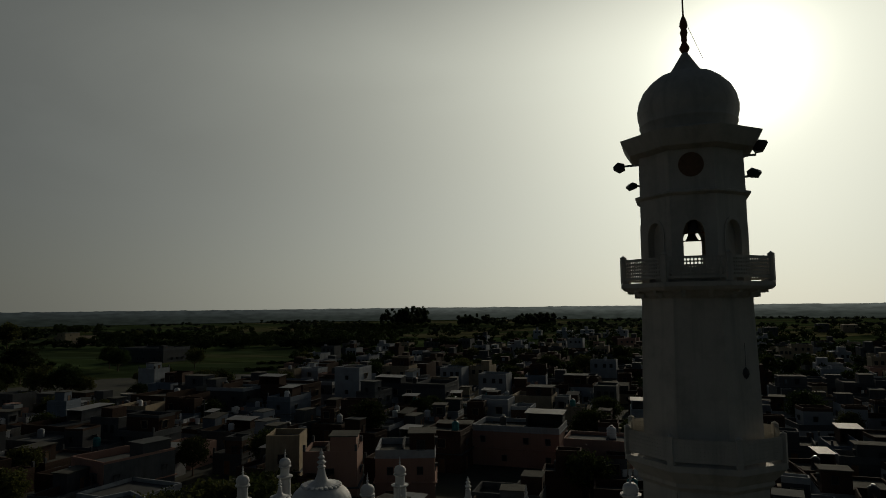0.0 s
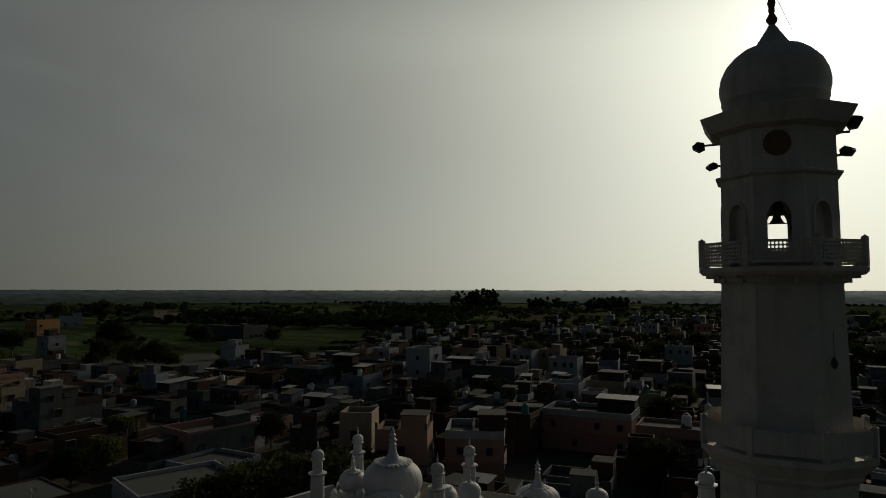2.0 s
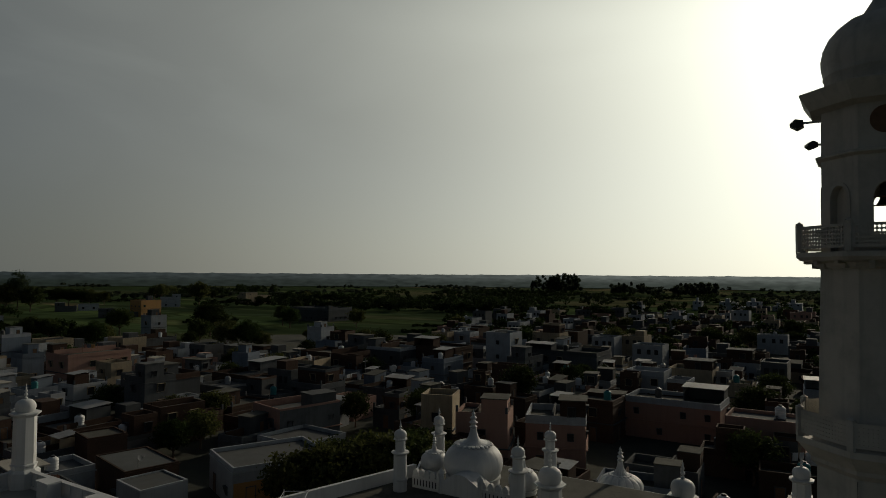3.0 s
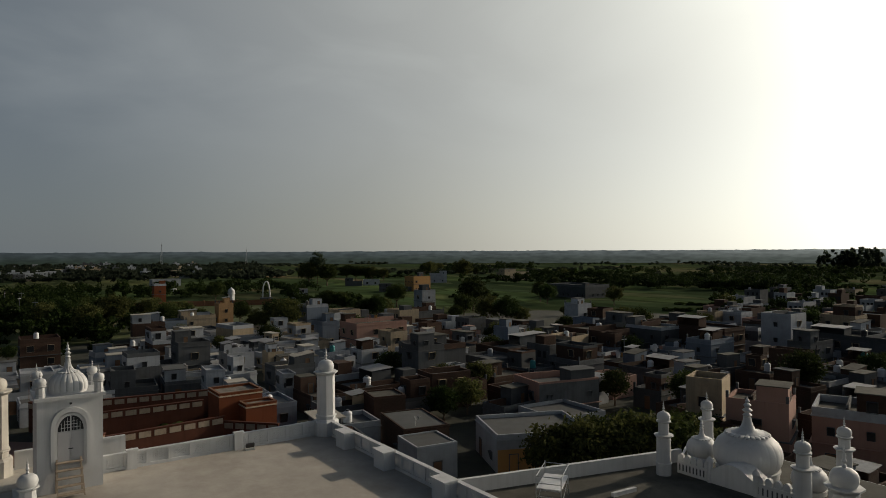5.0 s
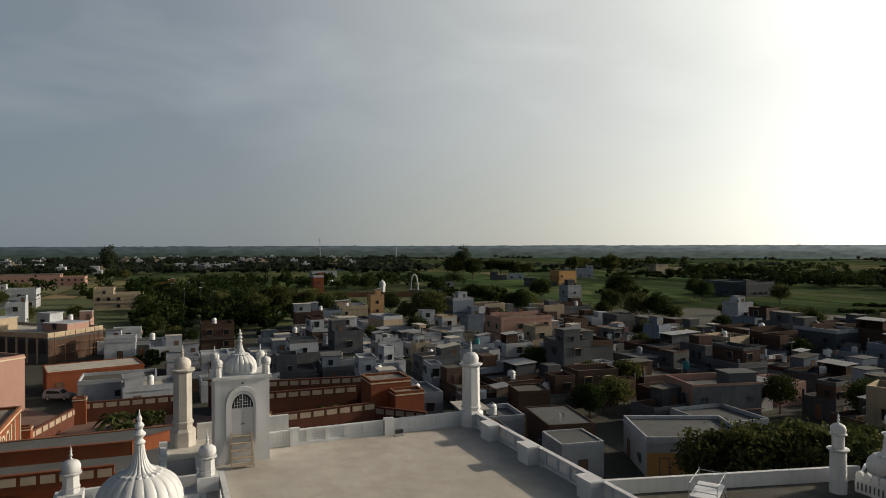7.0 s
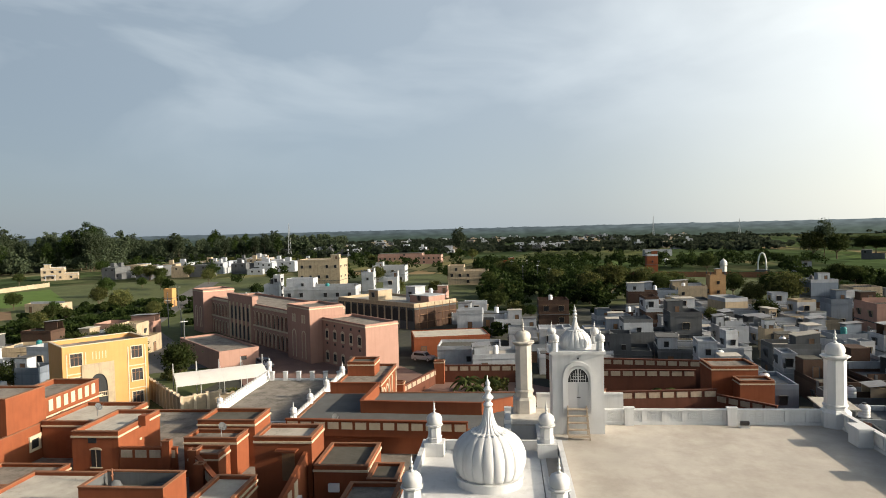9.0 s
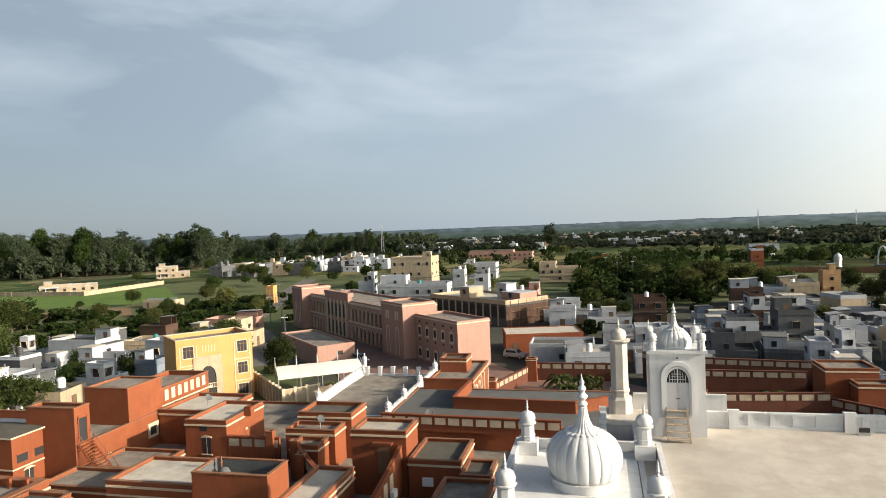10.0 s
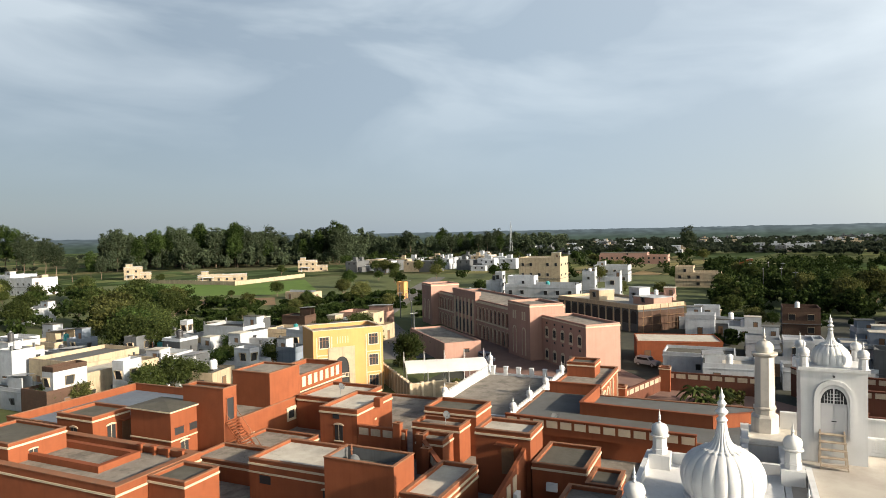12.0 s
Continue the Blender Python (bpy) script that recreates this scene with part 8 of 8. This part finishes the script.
def arch_monument():
    t = thing("arch_monument", -339, 125.5, 0, 80, "slender white parabolic arch on a plinth", "monument")
    g = Geo()
    n = 14
    pts = [Vector((1.9 * math.cos(math.pi * i / n), 0, 9.2 * math.sin(math.pi * i / n) ** 0.7)) for i in range(n + 1)]
    for a, b in zip(pts, pts[1:]):
        g.rod(a, b, 0.35, 6)
    part("arch", g, WHITE, t)
    part("plinth", Geo().box(-3, 3, -2, 2, 0, 0.8), CEMENT, t)
    return t


arch_monument()
t = thing("domed_kiosk", -339, 107, 0, 0, "white domed kiosk in the far garden", "kiosk")
part("base", Geo().lathe([(1.7, 0), (1.7, 3.2), (2.0, 3.4), (2.0, 3.7)], 8), WHITE, t)
part("dome", soften(Geo().lathe([(1.6, 3.7), (1.75, 4.5), (1.45, 5.5), (0.6, 6.2), (0.0, 6.9)], 24).mesh("dome", WHITE), 50), WHITE, t)


t = thing("white_canopy", -394, 92, 0, 0, "small white canopy in the far garden", "canopy")
part("post", Geo().rod((0, 0, 0), (0, 0, 2.8), 0.25, 6), WHITE, t)
part("roof", Geo().lathe([(2.6, 2.8), (2.2, 3.5), (1.2, 4.2), (0.0, 4.5)], 12), WHITE, t)
t = thing("garden_wall", 0, 0, 0, 0, "long low brown brick wall in front of the far garden", "wall")
ends = [Vector((-math.sin(radians(a)) * 322, math.cos(radians(a)) * 322, 0)) for a in (66.8, 69.4, 72.0, 74.6, 77.2, 79.8)]
for a, b in zip(ends, ends[1:]):
    u = (b - a).normalized()
    n = Vector((-u.y, u.x, 0)) * 0.15
    quad = [a + n, b + n, b - n, a - n]
    part("wall_panel", Geo().add([(p.x, p.y, z) for z in (0.0, 2.4) for p in quad], [(0, 1, 2, 3), (4, 5, 6, 7), (0, 1, 5, 4), (1, 2, 6, 5), (2, 3, 7, 6), (3, 0, 4, 7)]), WORN, t)
    part("pillar", Geo().box(a.x - 0.3, a.x + 0.3, a.y - 0.3, a.y + 0.3, 0, 2.8), WORN, t)
house(-520, 115, 10, 20, 5.0, LIME, 1, far=True, plain=True, rim=0.3)
house(-427, 298, 9, 13, 7.2, LIME, 2, True, turn=-30, far=True)
house(-424, 222, 7, 12, 3.6, CEMENT, 1, turn=-30, far=True)
house(-427, 238, 7, 12, 4.2, LIME, 1, turn=-30, far=True)
house(-350, 212, 5, 20, 3.0, CEMENT, 1, turn=-30, far=True)
house(-308, 131, 6, 8, 4.2, LIME, 1, turn=-20, far=True)


def bare_pole(x, y, h):
    t = thing("utility_pole", x, y, 0, x * 13 % 180, "grey concrete utility pole with a crossarm", "utility pole", "utility poles")
    part("pole", Geo().rod((0, 0, 0), (0, 0, h), 0.16, 8, r2=0.1), CEMENT, t)
    part("crossarm", Geo().box(-0.8, 0.8, -0.05, 0.05, h - 0.7, h - 0.58), STEEL, t)
    for i in (-0.7, 0, 0.7):
        part("insulator", Geo().lathe([(0.06, h - 0.58), (0.08, h - 0.5), (0.04, h - 0.38)], 8, i, 0), BLACK, t)
    return t


for x, y, h in ((-262, 6, 10), (-266, 12, 10), (-258, 16, 9), (-300, 2, 10), (-306, 9, 10), (-298, 14, 10), (-150, -78, 8), (-170, -92, 8), (-192, -104, 8), (-214, -112, 8), (-128, -66, 8), (-136, 52, 7), (-112, 84, 7), (-90, 110, 7), (-60, 128, 7)):
    bare_pole(x, y, h)


def roof_lamp(x, y, z, turn):
    t = thing("floodlight", x, y, z, turn, "small black floodlight on the roof edge", "floodlight", "roof floodlights")
    part("foot", Geo().box(-0.2, 0.2, -0.3, 0.3, 0, 0.05), STEEL, t)
    part("lamp_head", Geo().box(-0.06, 0.08, -0.27, 0.27, 0.2, 0.45), BLACK, t, at=(0, 0, 0, 0, -20, 0))
    for s in (-0.33, 0.33):
        part("yoke", Geo().box(-0.03, 0.03, s - 0.02, s + 0.02, 0.05, 0.4), STEEL, t)
    return t


roof_lamp(-42.6, 14.6, ROOF, 180)
roof_lamp(-31.0, 36.6, LOW, 200)
for x, z in ((2.35, 22.35), (-0.3, 16.6)):
    t = thing("bulkhead_lamp", x, 27.6, z, 0, "small dark lamp hanging by its wire on the shaft", "lamp", "minaret wall lamps")
    part("lamp_body", soften(Geo().lathe([(0.02, 0.3), (0.1, 0.2), (0.13, 0.05), (0.08, -0.08), (0.0, -0.16)], 10).mesh("lamp_body", BLACK), 50), BLACK, t)
    part("wire", Geo().rod((0, 0, 0.28), (0, 0.05, 1.2), 0.012, 4), BLACK, t)

# flower tubs and benches under the canopy
for i in range(5):
    x, y = -90.5 - i * 1.5, -43.5 + i * 2.0
    t = thing("planter", x, y, 0.2, 0, "round clay planter with a green plant", "planter", "planters by the canopy")
    part("pot", soften(Geo().lathe([(0.4, 0), (0.55, 0.7), (0.6, 0.75), (0.5, 0.72)], 14).mesh("pot", TERRA), 40), TERRA, t)
    part("plant", SHRUB[0], LEAF, t, at=Matrix.Translation((0, 0, 0.6)) @ Matrix.Scale(0.5, 4))


def washing_line(x, y, z, turn, w):
    t = thing("washing_line", x, y, z, turn, "washing hung on a roof line between poles", "washing line", "washing lines")
    for a in (-w / 2, w / 2):
        part("pole", Geo().rod((a, 0, 0), (a, 0, 1.9), 0.03, 6), RUST, t)
    part("line", Geo().rod((-w / 2, 0, 1.85), (w / 2, 0, 1.85), 0.01, 4), STEEL, t)
    r = random.Random(int(x * 7))
    k = -w / 2 + 0.3
    while k < w / 2 - 0.6:
        q = r.uniform(0.5, 1.0)
        h = r.uniform(0.6, 1.2)
        part("cloth", Geo().add([(k, 0.01, 1.84), (k + q, 0.01, 1.84), (k + q, 0.12, 1.84 - h), (k + q / 2, -0.06, 1.82 - h), (k, 0.1, 1.84 - h)], [(0, 1, 2, 3, 4), (4, 3, 2, 1, 0)]), r.choice((TANKWHITE, BLUEWASH, YELLOW, PINK)), t)
        k += q + 0.15
    return t


for i, (x, y, a, b, z, turn) in enumerate(HOUSES):
    if i % 14 == 3 and math.hypot(x, y) < 190 and min(a, b) > 2:
        washing_line(x, y, z, turn + 30, min(a, 2.4) * 1.4)


def tarpaulin(x, y, w, d, z, turn):
    """A blue tarpaulin sagging between four poles."""
    t = thing("tarpaulin", x, y, 0, turn, "blue tarpaulin sheet stretched over four poles", "tarpaulin")
    n, v = 8, []
    for i in range(n + 1):
        for j in range(n + 1):
            p, q = i / n, j / n
            v.append(((p - 0.5) * w, (q - 0.5) * d, z - 0.9 * p * (1 - p) - 0.5 * q * (1 - q) - 0.5 * p + 0.05 * math.sin(9 * p + 5 * q)))
    f = [(i * (n + 1) + j, (i + 1) * (n + 1) + j, (i + 1) * (n + 1) + j + 1, i * (n + 1) + j + 1) for i in range(n) for j in range(n)]
    k = len(v)
    part("sheet", Geo().add(v + [(a, b, c - 0.02) for a, b, c in v], f + [tuple(k + q for q in reversed(r)) for r in f]), TARP, t)
    for p in (-0.5, 0.5):
        for q in (-0.5, 0.5):
            part("pole", Geo().rod((p * w, q * d, 0), (p * w, q * d, z - 0.25 - 0.5 * p), 0.05, 6), TIMBER, t)
    return t


tarpaulin(-47.2, 71.5, 4.0, 4.0, 4.4, 25)
